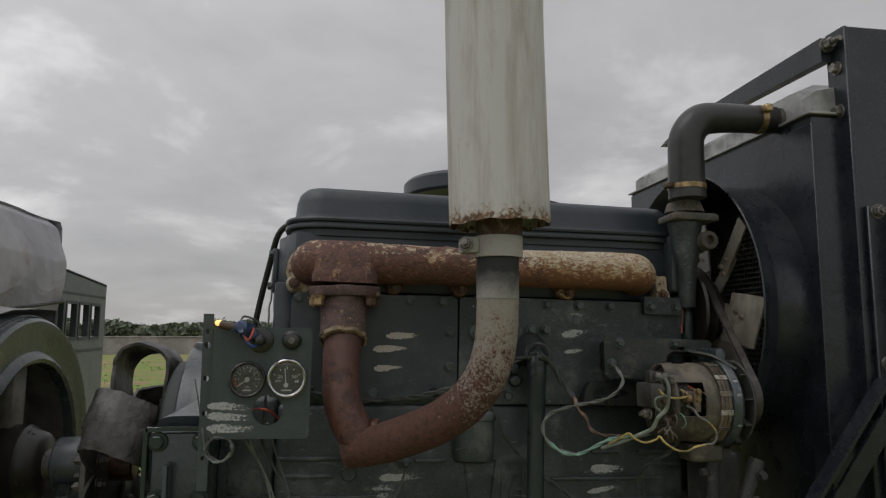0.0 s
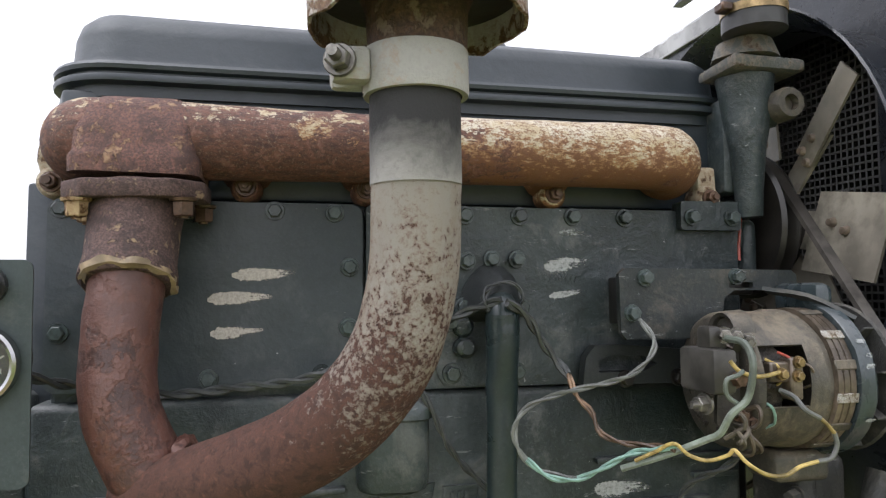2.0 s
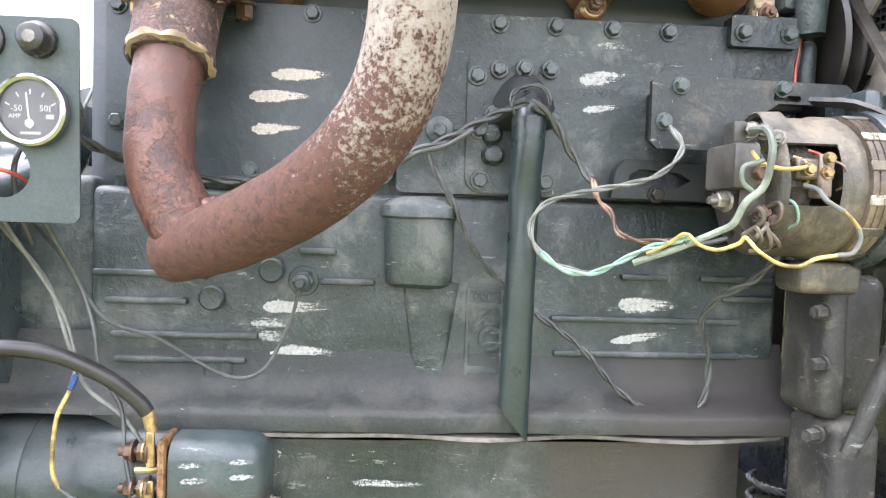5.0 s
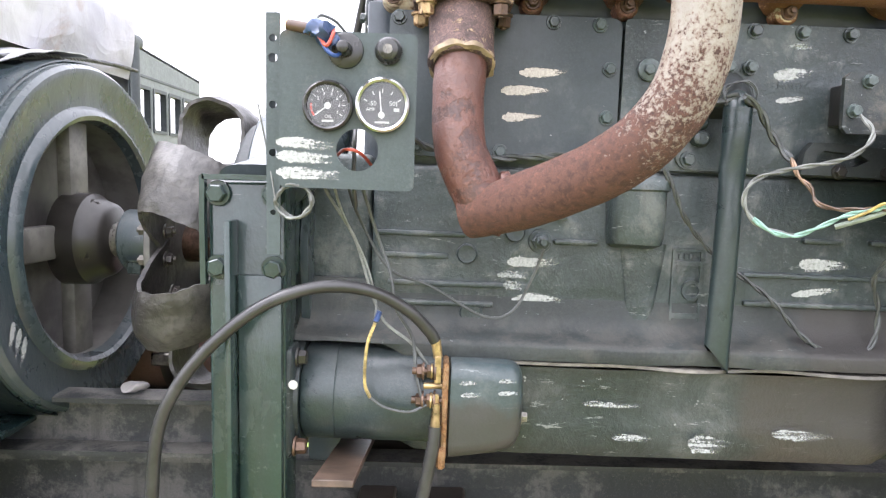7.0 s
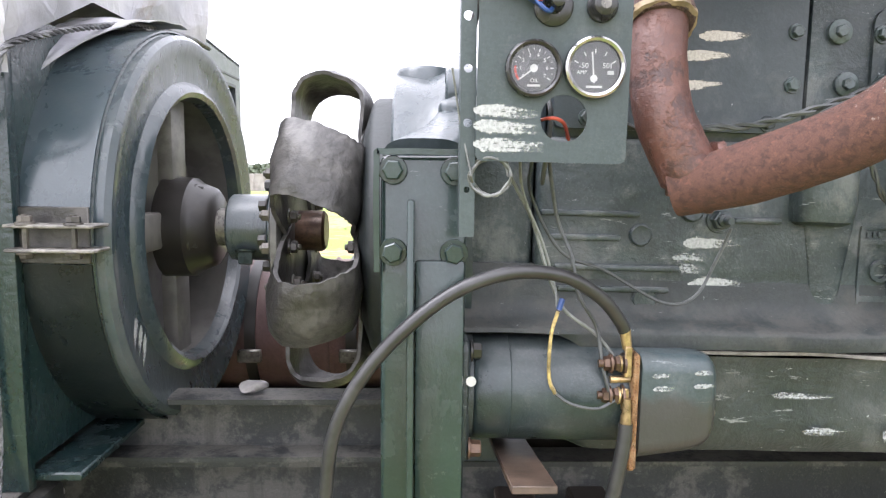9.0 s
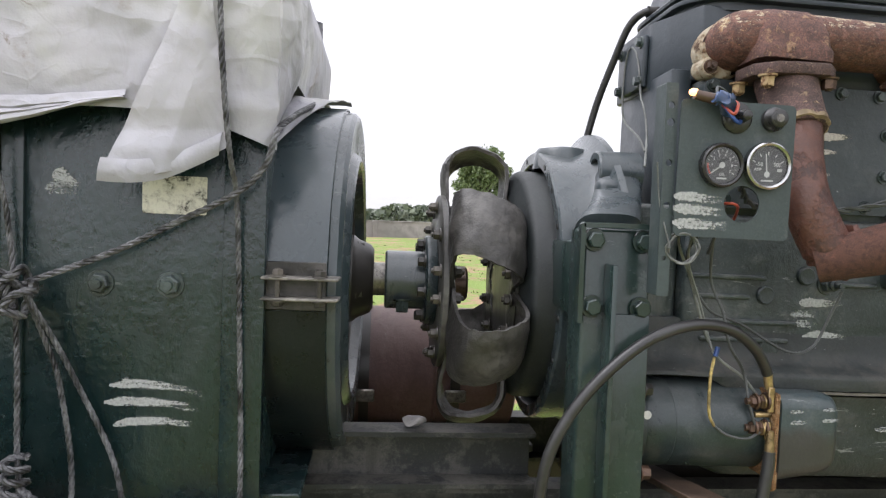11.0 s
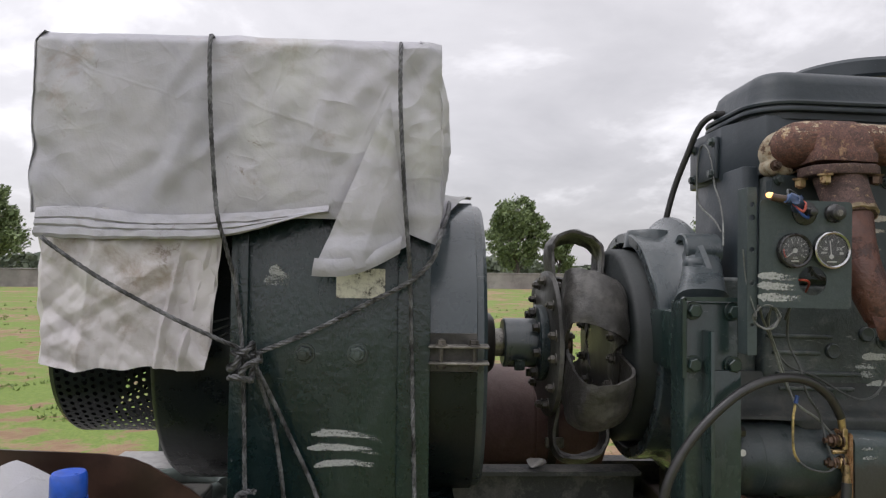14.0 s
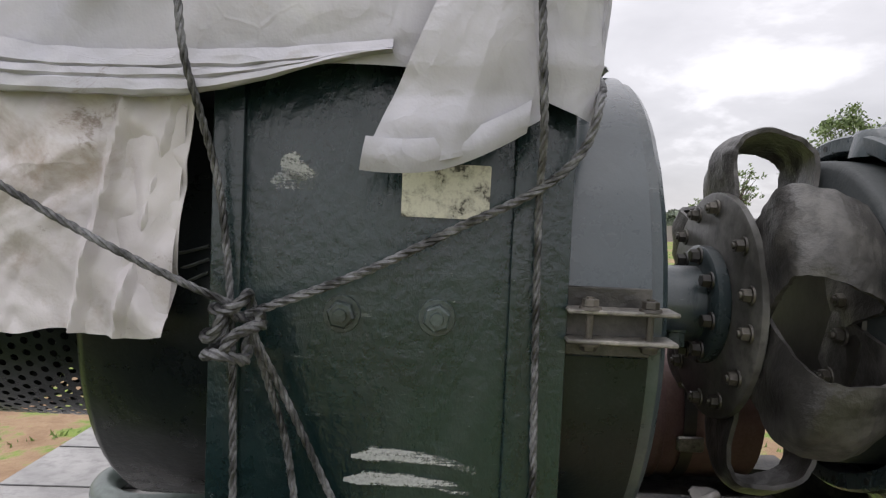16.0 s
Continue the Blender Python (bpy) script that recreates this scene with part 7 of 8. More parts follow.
part("bolt", lathe_bolt((0.587, ALY - 0.058, ALZ + 0.008), FRONT, 0.013, 0.010), BOLT_RUST, brush)
part("bolt", lathe_bolt((0.568, ALY - 0.04, ALZ - 0.016), (-1, -0.3, 0), 0.014, 0.010, True, 0.01), BOLT_STEEL, brush)
block_t = part("terminal_block", join(box(0.620, 0.656, ALY - 0.066, ALY - 0.050, ALZ + 0.004, ALZ + 0.022, 0.002, 1), box(0.639, 0.652, ALY - 0.070, ALY - 0.052, ALZ - 0.012, ALZ + 0.026, 0.002, 1)), LAMINATION, alternator)
for x, z in ((0.628, 0.012), (0.645, 0.010), (0.646, 0.022)):
    part("screw", lathe_bolt((x, ALY - 0.070, ALZ + z), FRONT, 0.008, 0.004), BRASS, block_t)
for x, z in ((0.584, 0.046), (0.596, 0.045), (0.609, 0.040), (0.599, -0.026), (0.609, -0.032)):
    part("terminal_nut", lathe_bolt((x, ALY - 0.050, ALZ + z), (-0.5, -1, 0), 0.011, 0.008, True, 0.006), BOLT_STEEL if z > 0 else BOLT_RUST, alternator)
part("end_cup", lumpy(turned([(0.620, 0.0), (0.620, 0.017), (0.602, 0.018), (0.600, 0.0215), (0.602, 0.023), (0.622, 0.024)], "x", (0, ALY - 0.022, ALZ + 0.044), 24), 0.001, 60), ALLOY, alternator, "open end cup stuffed with leads")
rnd_l = random.Random(31)
for k in range(7):
    cy, cz = ALY - 0.022 + rnd_l.uniform(-0.009, 0.009), ALZ + 0.044 + rnd_l.uniform(-0.009, 0.009)
    part("lead", tube([(0.618, cy, cz), (0.604, cy - 0.003, cz + rnd_l.uniform(-0.004, 0.006)), (0.590 + rnd_l.uniform(0, 0.006), cy - 0.012, cz - rnd_l.uniform(0.004, 0.016)), (0.596, cy - 0.018, cz - rnd_l.uniform(0.014, 0.024))], 0.0017, 7, 5), (WIRE_GREY, LAMINATION, WIRE_GREY)[k % 3], alternator)
for k in range(6):
    cx, cz = 0.590 + rnd_l.uniform(-0.012, 0.012), ALZ - 0.034 + rnd_l.uniform(-0.010, 0.010)
    part("lead", tube([(cx, ALY - 0.046, cz), (cx + rnd_l.uniform(-0.008, 0.008), ALY - 0.064, cz + rnd_l.uniform(-0.004, 0.008)), (cx + rnd_l.uniform(-0.012, 0.012), ALY - 0.066, cz - rnd_l.uniform(0.004, 0.014)), (cx + rnd_l.uniform(-0.010, 0.010), ALY - 0.050, cz - 0.018)], 0.0022, 7, 5), LAMINATION if k % 2 else ALLOY, alternator)
part("lower_lug", lumpy(box(0.66, 0.725, ALY - 0.02, ALY + 0.03, ALZ - 0.100, ALZ - 0.070, 0.008, 3), 0.001, 40), ALLOY, alternator)
part("pulley", turned([(0.737, 0.0), (0.737, 0.014), (0.755, 0.014), (0.756, 0.048), (0.759, 0.050), (0.765, 0.042), (0.771, 0.050), (0.774, 0.048), (0.774, 0)], "x", (0, ALY, ALZ), 36), SOOT, alternator)
part("pulley_fan", turned([(0.750, 0.015), (0.751, 0.072), (0.753, 0.074), (0.754, 0.015)], "x", (0, ALY, ALZ), 40), LEG_GREY, alternator)
for k in range(10):
    part("vane", box(0.739, 0.751, -0.001, 0.001, 0.036, 0.072, 0.0005, 1, Matrix.Translation((0, ALY, ALZ)) @ Matrix.Rotation(radians(36 * k + 10), 4, "X")), LEG_GREY, alternator)

leg_c = thing("front_support", "cast front engine support below the alternator, grey and flaking", "bracket", (0.70, 1.10, 1.20), ENG)
base_c = part("casting", lumpy(box(0.672, 0.725, 1.075, 1.150, 1.19, 1.385, 0.012, 3), 0.006, 17), LEG_GREY, leg_c)
part("flange", lumpy(box(0.664, 0.690, 1.085, 1.16, 1.3855, 1.520, 0.010, 3), 0.004, 17), LEG_GREY, leg_c)
part("web", lumpy(box(0.692, 0.740, 1.105, 1.17, 1.387, 1.520, 0.014, 3), 0.006, 17), LEG_GREY, leg_c)
part("strut", lumpy(tube([(0.742, 1.065, 1.512), (0.716, 1.062, 1.455), (0.694, 1.060, 1.405), (0.676, 1.060, 1.362)], [0.014, 0.010, 0.009, 0.008], 10, 4), 0.002, 40), LEG_GREY, leg_c, "slanting cast strut")
part("strut", lumpy(tube([(0.728, 1.055, 1.455), (0.733, 1.052, 1.40), (0.730, 1.052, 1.20)], [0.007, 0.009, 0.009], 10, 4), 0.001, 40), LEG_GREY, leg_c, "flat grey side bar")
for x, z in ((0.664, 1.490), (0.664, 1.440), (0.664, 1.372)):
    part("bolt", lathe_bolt((x, 1.088, z), (-1, -0.4, 0), 0.0125, 0.013), LEG_GREY, base_c)
part("bolt", lathe_bolt((0.738, 1.050, 1.490), FRONT, 0.013, 0.009), LEG_GREY, leg_c)
leg_c.location.x += 0.040

# ---- thermostat housing, top hose ----
thermostat = thing("thermostat_housing", "grey-green thermostat housing under the radiator hose", "housing", (0.712, 1.165, 1.70), ENG)
part("body", lumpy(join(turned([(1.772, 0.0), (1.772, 0.014), (1.80, 0.016), (1.85, 0.020), (1.885, 0.027), (1.91, 0.028), (1.93, 0.032), (1.93, 0)], "z", (0.716, 1.172, 0), 28), box(0.690, 0.720, 1.178, 1.26, 1.80, 1.91, 0.008, 2), tube([(0.716, 1.172, 1.892), (0.744, 1.160, 1.893)], [0.024, 0.019], 16, 1)), 0.0022, 45), ENGINE_PAINT, thermostat)
part("flange", lumpy(join(box(0.676, 0.764, 1.132, 1.205, 1.931, 1.946, 0.005, 2), turned([(1.946, 0.0), (1.948, 0.036), (1.968, 0.030), (1.968, 0)], "z", (0.712, 1.165, 0), 28)), 0.0025, 40), rusted("thermostat_cap", (0.085, 0.090, 0.084), (0.11, 0.07, 0.045), (0.20, 0.16, 0.12), 0.36, scale=80), thermostat)
part("plug", join(turned([(1.175, 0.018), (1.135, 0.018), (1.130, 0.016), (1.130, 0.009), (1.140, 0.009), (1.140, 0)], "y", (0.742, 0, 1.894), 24)), ALLOY, thermostat)

water_pump = thing("water_pump", "grey-green cast water pump behind the fan pulley", "pump", (0.745, 1.235, 1.70), ENG)
part("body", lumpy(turned([(0.716, 0.0), (0.716, 0.058), (0.724, 0.060), (0.732, 0.052), (0.738, 0.034), (0.748, 0.030), (0.748, 0.0)], "x", (0, 1.245, 1.758), 40), 0.0015, 40), ENGINE_PAINT, water_pump)
part("snout", lumpy(box(0.726, 0.748, 1.186, 1.232, 1.705, 1.772, 0.010, 3), 0.002, 40), ENGINE_PAINT, water_pump)
part("red_smear", tube([(0.7235, 1.186, 1.775), (0.7225, 1.185, 1.760), (0.7205, 1.186, 1.740), (0.7195, 1.185, 1.724)], [0.0022, 0.0014, 0.0018, 0.0024], 7, 5), WIRE_RED, water_pump, "dried red sealant")

thermostat.location.x += 0.010

top_hose = thing("radiator_hose", "thick black ribbed radiator hose with steel clips", "hose", (0.72, 1.155, 1.97))
HX, HY = 0.712, 1.150
part("hose", tube([(HX, HY, 1.962), (HX, HY, 2.03), (HX + 0.004, HY, 2.080), (HX + 0.030, HY, 2.112), (HX + 0.075, HY, 2.120), (HX + 0.15, HY, 2.121), (0.895, HY, 2.122)], [0.0335, 0.0325, 0.032, 0.031, 0.028, 0.026, 0.0255], 28, 8), HOSE, top_hose)
part("clip", turned([(1.979, 0.0335), (1.979, 0.0345), (1.988, 0.0345), (1.988, 0.0335)], "z", (HX, HY, 0), 36), BRASS, top_hose, "yellowish steel hose clip")
part("clip_screw", box(HX - 0.046, HX - 0.032, HY - 0.012, HY + 0.004, 1.980, 1.990, 0.002, 1), BOLT_RUST, top_hose)
part("clip", turned([(0.858, 0.0262), (0.858, 0.0275), (0.870, 0.0275), (0.870, 0.0262)], "x", (0, HY, 2.121), 30), BRASS, top_hose, "yellowish steel hose clip")
part("clip_screw", box(0.857, 0.872, HY - 0.036, HY - 0.026, 2.128, 2.142, 0.002, 1), BRASS, top_hose)

# ---- cooling fan, pulleys and belt ----
FY, FZ = 1.255, 1.758
fan = thing("cooling_fan", "cooling fan with riveted cream blades", "fan", (0.80, FY, FZ))
part("hub", turned([(0.742, 0.0), (0.742, 0.034), (0.782, 0.034), (0.790, 0.050), (0.797, 0.062), (0.803, 0.062), (0.806, 0)], "x", (0, FY, FZ), 32), SOOT, fan)
for turn, broad in ((-8, True), (48, False), (94, True), (146, False), (200, True), (250, False), (300, True)):
    m = Matrix.Translation((0.803, FY, FZ)) @ Matrix.Rotation(radians(90 - turn), 4, "X")
    spider = ribbon([(0, 0, 0.045), (0.002, 0, 0.080), (0.004, 0, 0.120 if broad else 0.14)], 0.045 if broad else 0.030, 0.004, (0.12, 1, 0), 3)
    spider.transform(m)
    arm_f = part("spider_arm", spider, CREAM_BLADE, fan)
    blade = ribbon([(-0.003, 0, 0.075 if broad else 0.10), (-0.004, 0, 0.135), (-0.006, 0, 0.180 if broad else 0.212)], 0.092 if broad else 0.034, 0.003, (0.22 if broad else 0.1, 1, 0), 4)
    blade.transform(m)
    blade_ob = part("blade", blade, CREAM_BLADE, fan)
    for u, v in ((-0.018, 0.100), (0.012, 0.106), (0.004, 0.126)):
        rv = turned([(-0.011, 0.0), (-0.010, 0.004), (-0.004, 0.006)], "x", (0.0, u if broad else u * 0.5, v), 10)
        rv.transform(m)
        part("rivet", rv, RIVET_CREAM, blade_ob)



def belt_round(circles, x, width, thick):
    """A closed belt round circles of (y, z, r), laid as the hull of them."""
    pts = [(y + r * math.cos(a), z + r * math.sin(a)) for y, z, r in circles for a in [2 * math.pi * k / 40 for k in range(40)]]
    pts = sorted(set(pts))

    def chain(seq):
        out = []
        for p in seq:
            while len(out) > 1 and (out[-1][0] - out[-2][0]) * (p[1] - out[-2][1]) - (out[-1][1] - out[-2][1]) * (p[0] - out[-2][0]) <= 0:
                out.pop()
            out.append(p)
        return out[:-1]

    hull = chain(pts) + chain(pts[::-1])
    cy, cz = sum(p[0] for p in hull) / len(hull), sum(p[1] for p in hull) / len(hull)
    bm = bmesh.new()
    rows = []
    for y, z in hull:
        d = Vector((y - cy, z - cz)).normalized() * thick
        rows.append([bm.verts.new(p) for p in ((x - width / 2, y, z), (x + width / 2, y, z), (x + width / 2, y + d.x, z + d.y), (x - width / 2, y + d.x, z + d.y))])
    for a, b in zip(rows, rows[1:] + rows[:1]):
        for n in range(4):
            bm.faces.new((a[n], a[(n + 1) % 4], b[(n + 1) % 4], b[n]))
    return bm


part("fan_pulley", turned([(0.750, 0.03), (0.752, 0.086), (0.757, 0.089), (0.765, 0.076), (0.773, 0.089), (0.777, 0.086), (0.777, 0.03)], "x", (0, FY, FZ), 40), SOOT, fan)
CRY, CRZ = 1.42, 1.43
fan_belt = solo("fan_belt", belt_round([(FY, FZ, 0.082), (ALY + 0.010, ALZ - 0.002, 0.047), (CRY, CRZ, 0.075)], 0.765, 0.013, 0.006), plain("belt_worn", (0.050, 0.045, 0.040), 0.75, 0, 0.6, 60), "worn black fan belt round the pulleys", "belt", (0.765, FY, 1.5))
solo("crank_pulley", turned([(0.72, 0.0), (0.72, 0.05), (0.754, 0.05), (0.755, 0.080), (0.765, 0.070), (0.775, 0.080), (0.776, 0)], "x", (0, CRY, CRZ), 36), SOOT, "dark crankshaft pulley at the engine's front", "pulley", (0.765, CRY, CRZ))
timing = solo("timing_cover", lumpy(box(0.716, 0.742, 1.21, 1.62, 1.35, 1.79, 0.012, 3), 0.002, 12), SOOT, "oily timing cover on the engine's front", "cover", (0.73, 1.42, 1.35), ENG)

# ---- radiator ----
RX = 0.950
radiator = thing("radiator", "dark blue-black radiator with a round fan shroud", "radiator", (1.0, 1.42, 1.06))
core_ob = part("core", box(RX + 0.03, RX + 0.11, 1.07, 1.77, 1.14, 2.06, 0.002, 1), CORE, radiator, "finned black core")
fin = finish(box(-0.0035, 0.0035, -0.0015, 0.0015, -0.45, 0.45, 0), "fin", CORE_FIN)
for k in range(65):
    shared("fin", fin, core_ob, Matrix.Translation((RX + 0.0265, 1.0815 + 0.0105 * k, 1.60)))
cross_fin = finish(box(-0.0030, 0.0030, -0.345, 0.345, -0.0016, 0.0016, 0), "cross_fin", CORE_FIN)
for k in range(80):
    shared("fin", cross_fin, core_ob, Matrix.Translation((RX + 0.0262, 1.42, 1.165 + 0.0110 * k)))
SHY, SHZ = 1.312, 1.768
shroud_holes = [[(SHY + 0.248 * math.cos(2 * math.pi * k / 48), SHZ + 0.248 * math.sin(2 * math.pi * k / 48)) for k in range(48)]]
part("shroud_plate", sheet([(1.055, 1.12), (1.79, 1.12), (1.79, 2.098), (1.055, 2.098)], shroud_holes, 0.004, "yz", RX - 0.052), RAD_PAINT, radiator)
part("shroud_ring", thicken(turned([(0.785, 0.272), (0.789, 0.268), (0.818, 0.254), (0.826, 0.250), (RX - 0.05, 0.249)], "x", (0, SHY, SHZ), 72), 0.003), RAD_PAINT, radiator, "dark shroud ring with a flared lip")
for y0, y1, z0, z1 in ((1.050, 1.056, 1.12, 2.098), (1.788, 1.794, 1.12, 2.098), (1.0565, 1.7875, 2.0985, 2.102)):
    part("shroud_side", box(RX - 0.052, RX + 0.03, y0, y1, z0, z1, 0.001, 1), RAD_PAINT, radiator)
part("facing_sheet", box(RX - 0.057, RX - 0.053, 1.045, 1.178, 1.12, 2.085, 0.001, 1), RAD_PAINT, radiator)


def top_tank():
    """A domed tank with pressed flutes along its lower side."""
    bm = bmesh.new()
    rows = []
    for k in range(81):
        y = 1.06 + 0.72 * k / 80
        flute = 0.004 * (1 if (k // 3) % 2 else 0) if 0.2 < k / 80 < 0.97 else 0
        e = min(1.0, min(k, 80 - k) / 8)
        hump = 0.030 if k < 18 else 0.006
        prof = [(RX - 0.048, 2.104), (RX - 0.044 - flute, 2.112), (RX - 0.044 - flute, 2.140), (RX - 0.030, 2.150 + 0.6 * hump * e), (RX + 0.02, 2.160 + hump * e), (RX + 0.10, 2.160 + hump * e), (RX + 0.13, 2.14), (RX + 0.135, 2.104)]
        rows.append([bm.verts.new((x, y, z)) for x, z in prof])
    for a, b in zip(rows, rows[1:]):
        for n in range(7):
            bm.faces.new((a[n], a[n + 1], b[n + 1], b[n]))
    bm.faces.new(rows[0])
    bm.faces.new(rows[-1])
    return bm


tank = part("top_tank", lumpy(top_tank(), 0.0012, 20), plain("tank_grey", (0.26, 0.26, 0.255), 0.55, 0.2, 0.5, 25, 0.0006), radiator, "dusty grey fluted top tank")
part("inlet", turned([(0.885, 0.0235), (0.92, 0.0235), (0.93, 0.030)], "x", (0, HY, 2.122), 24), plain("inlet_metal", (0.16, 0.15, 0.13), 0.5, 0.5, 0.4, 60), tank)
part("tank_flange", box(RX - 0.058, RX + 0.14, 1.045, 1.80, 2.1025, 2.107, 0.001, 1), tank.data.materials[0], radiator)
part("stay_bar", sheet([(1.06, 2.206), (1.06, 2.250), (1.40, 2.246), (1.62, 2.230), (1.68, 2.214)], (), 0.020, "yz", RX - 0.016), RAD_PAINT, radiator, "dark flat stay bar over the tank")
part("stay_bolt", lathe_bolt((RX - 0.008, 1.055, 2.235), FRONT, 0.02, 0.014, True, 0.02), BOLT_STEEL, radiator)
part("side_sheet", box(RX + 0.012, RX + 0.30, 1.030, 1.036, 1.12, 2.262, 0.002, 1), RAD_PAINT, radiator, "tall flat side sheet")
part("side_edge", join(box(RX + 0.006, RX + 0.014, 1.028, 1.075, 1.12, 2.262, 0.0015, 1)), RAD_PAINT, radiator)
for z in (2.19, 2.11):
    part("bolt", lathe_bolt((RX + 0.005, 1.050, z), (-1, 0, 0), 0.018, 0.009), BOLT_STEEL, radiator)
post = part("post_angle", join(box(RX + 0.022, RX + 0.070, 1.020, 1.029, 1.12, 1.935, 0.002, 1), box(RX + 0.062, RX + 0.070, 0.985, 1.020, 1.12, 1.935, 0.002, 1)), RAD_PAINT, radiator)
for z in (1.925, 1.665, 1.50):
    part("bolt", lathe_bolt((RX + 0.040, 1.020, z), FRONT, 0.019, 0.010, True, 0.005), BOLT_STEEL, post)
for k in range(2):
    x = 0.0 + 0.045 * k
    part("brace", ribbon([(RX + 0.022 + x, 1.012 - 0.006 * k, 1.640), (RX - 0.150 + x, 1.012 - 0.006 * k, 1.415), (RX - 0.33 + x, 1.012 - 0.006 * k, 1.18)], 0.007, 0.030, (0, 1, 0), 2) if k else ribbon([(RX + 0.022, 1.012, 1.640), (RX - 0.150, 1.012, 1.415), (RX - 0.33, 1.012, 1.18)], 0.030, 0.006, (0, 1, 0), 2), RAD_PAINT, radiator)
part("lower_frame", box(RX - 0.05, RX + 0.30, 1.03, 1.80, 1.06, 1.12, 0.004, 1), FRAME_PAINT, radiator)
for y, z in ((1.10, 1.885), (1.16, 1.87), (1.13, 1.62)):
    part("rivet", turned([(0.0, 0.004), (-0.003, 0.003), (-0.004, 0)], "x", (RX - 0.057, y, z), 8), PRINT_WHITE, radiator)
part("far_sheet", box(RX - 0.09, RX - 0.06, 1.80, 1.81, 1.5, 2.06, 0.001, 1), CABIN_PAINT, radiator)

alternator.scale = (0.92, 0.97, 0.97)
alternator.location.x += 0.008

# ---- trailer, rails and deck ----
trailer = thing("trailer", "dark steel trailer chassis with a weathered deck", "trailer", (0.0, 1.5, 0.0))


def channel(x0, x1, y, z0, z1, depth=0.05, t=0.007):
    """A C channel along x, open to minus y."""
    prof = [(y - depth + t, z1), (y + t, z1), (y + t, z0), (y - depth + t, z0), (y - depth + t, z0 + t), (y, z0 + t), (y, z1 - t), (y - depth + t, z1 - t)]
    bm = bmesh.new()
    rows = [[bm.verts.new((x, q, z)) for q, z in prof] for x in (x0, x1)]
    for n in range(8):
        bm.faces.new((rows[0][n], rows[0][(n + 1) % 8], rows[1][(n + 1) % 8], rows[1][n]))
    bm.faces.new(rows[0])
    bm.faces.new(rows[1])
    return bm


part("upper_rail", channel(-0.60, -0.198, 1.325, 1.160, 1.247), FRAME_PAINT, trailer)
part("near_rail", channel(-1.02, 1.28, 1.335, 1.060, 1.156), FRAME_PAINT, trailer)
part("far_rail", channel(-1.02, 1.28, 1.72, 1.060, 1.156), FRAME_PAINT, trailer)
RUSTY_BEAM = plain("dusty_rusty_beam", (0.058, 0.046, 0.037), 0.8, 0, 0.4, 18, 0.001)
part("sill_beam", box(-1.30, 1.28, 1.20, 1.27, 0.985, 1.045, 0.004, 1), RUSTY_BEAM, trailer, "rusty brown sill beam")
part("sill_beam", box(-1.30, 1.28, 1.78, 1.85, 0.985, 1.045, 0.004, 1), RUSTY_BEAM, trailer)
for x in (-0.02, 0.085, 0.72, 1.10):
    part("cross_beam", box(x - 0.028, x + 0.028, 1.16, 1.92, 1.046, 1.10 if x < 0.5 else 1.058, 0.004, 1), RUSTY_BEAM, trailer)
for x in (-0.7, 0.75):
    part("hanger", box(x - 0.05, x + 0.05, 1.48, 1.56, 0.44, 0.985, 0.01, 1), FRAME_PAINT, trailer)
    part("axle", box(x - 0.035, x + 0.035, 1.05, 1.99, 0.40, 0.47, 0.01, 1), FRAME_PAINT, trailer)
part("brace", box(-0.065, -0.020, 1.02, 1.46, -0.004, 0.004, 0.001, 1, Matrix.Translation((0, 1.161, 1.222)) @ Matrix.Rotation(radians(-10), 4, "X") @ Matrix.Translation((0, -1.161, 0))), plain("brown_brace", (0.060, 0.040, 0.028), 0.8, 0, 0.5, 30, 0.001), trailer, "dusty brown flat brace")
# the rail's rust is painted near black to stand for shade under the engine
part("engine_rail", box(-0.10, 0.78, 1.40, 1.46, 1.105, 1.213, 0.004, 1), plain("shaded_rust", (0.022, 0.017, 0.014), 0.8, 0, 0.5, 25, 0.001), trailer, "rusty brown rail under the engine, darkened for the shade there")
part("drum_shelf", box(-0.70, -0.12, 1.62, 1.90, 1.10, 1.115, 0.002, 1), FRAME_PAINT, trailer)
part("deck", lumpy(box(-1.405, -0.66, 1.16, 1.975, 1.088, 1.100, 0.003, 1), 0.001, 8), DECK_GREY, trailer, "grey weathered deck sheet")
for y in (1.40, 1.62, 1.80):
    part("deck_joint", ribbon([(-1.40, y, 1.1008), (-1.15, y + 0.006, 1.1008), (-0.90, y - 0.004, 1.1008), (-0.67, y, 1.1008)], 0.004, 0.0008, (0, 1, 0), 4), SOOT, trailer)


def wheel_mesh():
    prof = [(-0.11, 0.25), (-0.118, 0.30), (-0.122, 0.38), (-0.105, 0.425), (-0.085, 0.435), (-0.03, 0.438), (-0.026, 0.428), (-0.014, 0.428), (-0.010, 0.438), (0.010, 0.438), (0.014, 0.428), (0.026, 0.428), (0.03, 0.438), (0.085, 0.435), (0.105, 0.425), (0.122, 0.38), (0.118, 0.30), (0.11, 0.25)]
    return turned(prof, "y", (0, 0, 0), 64)


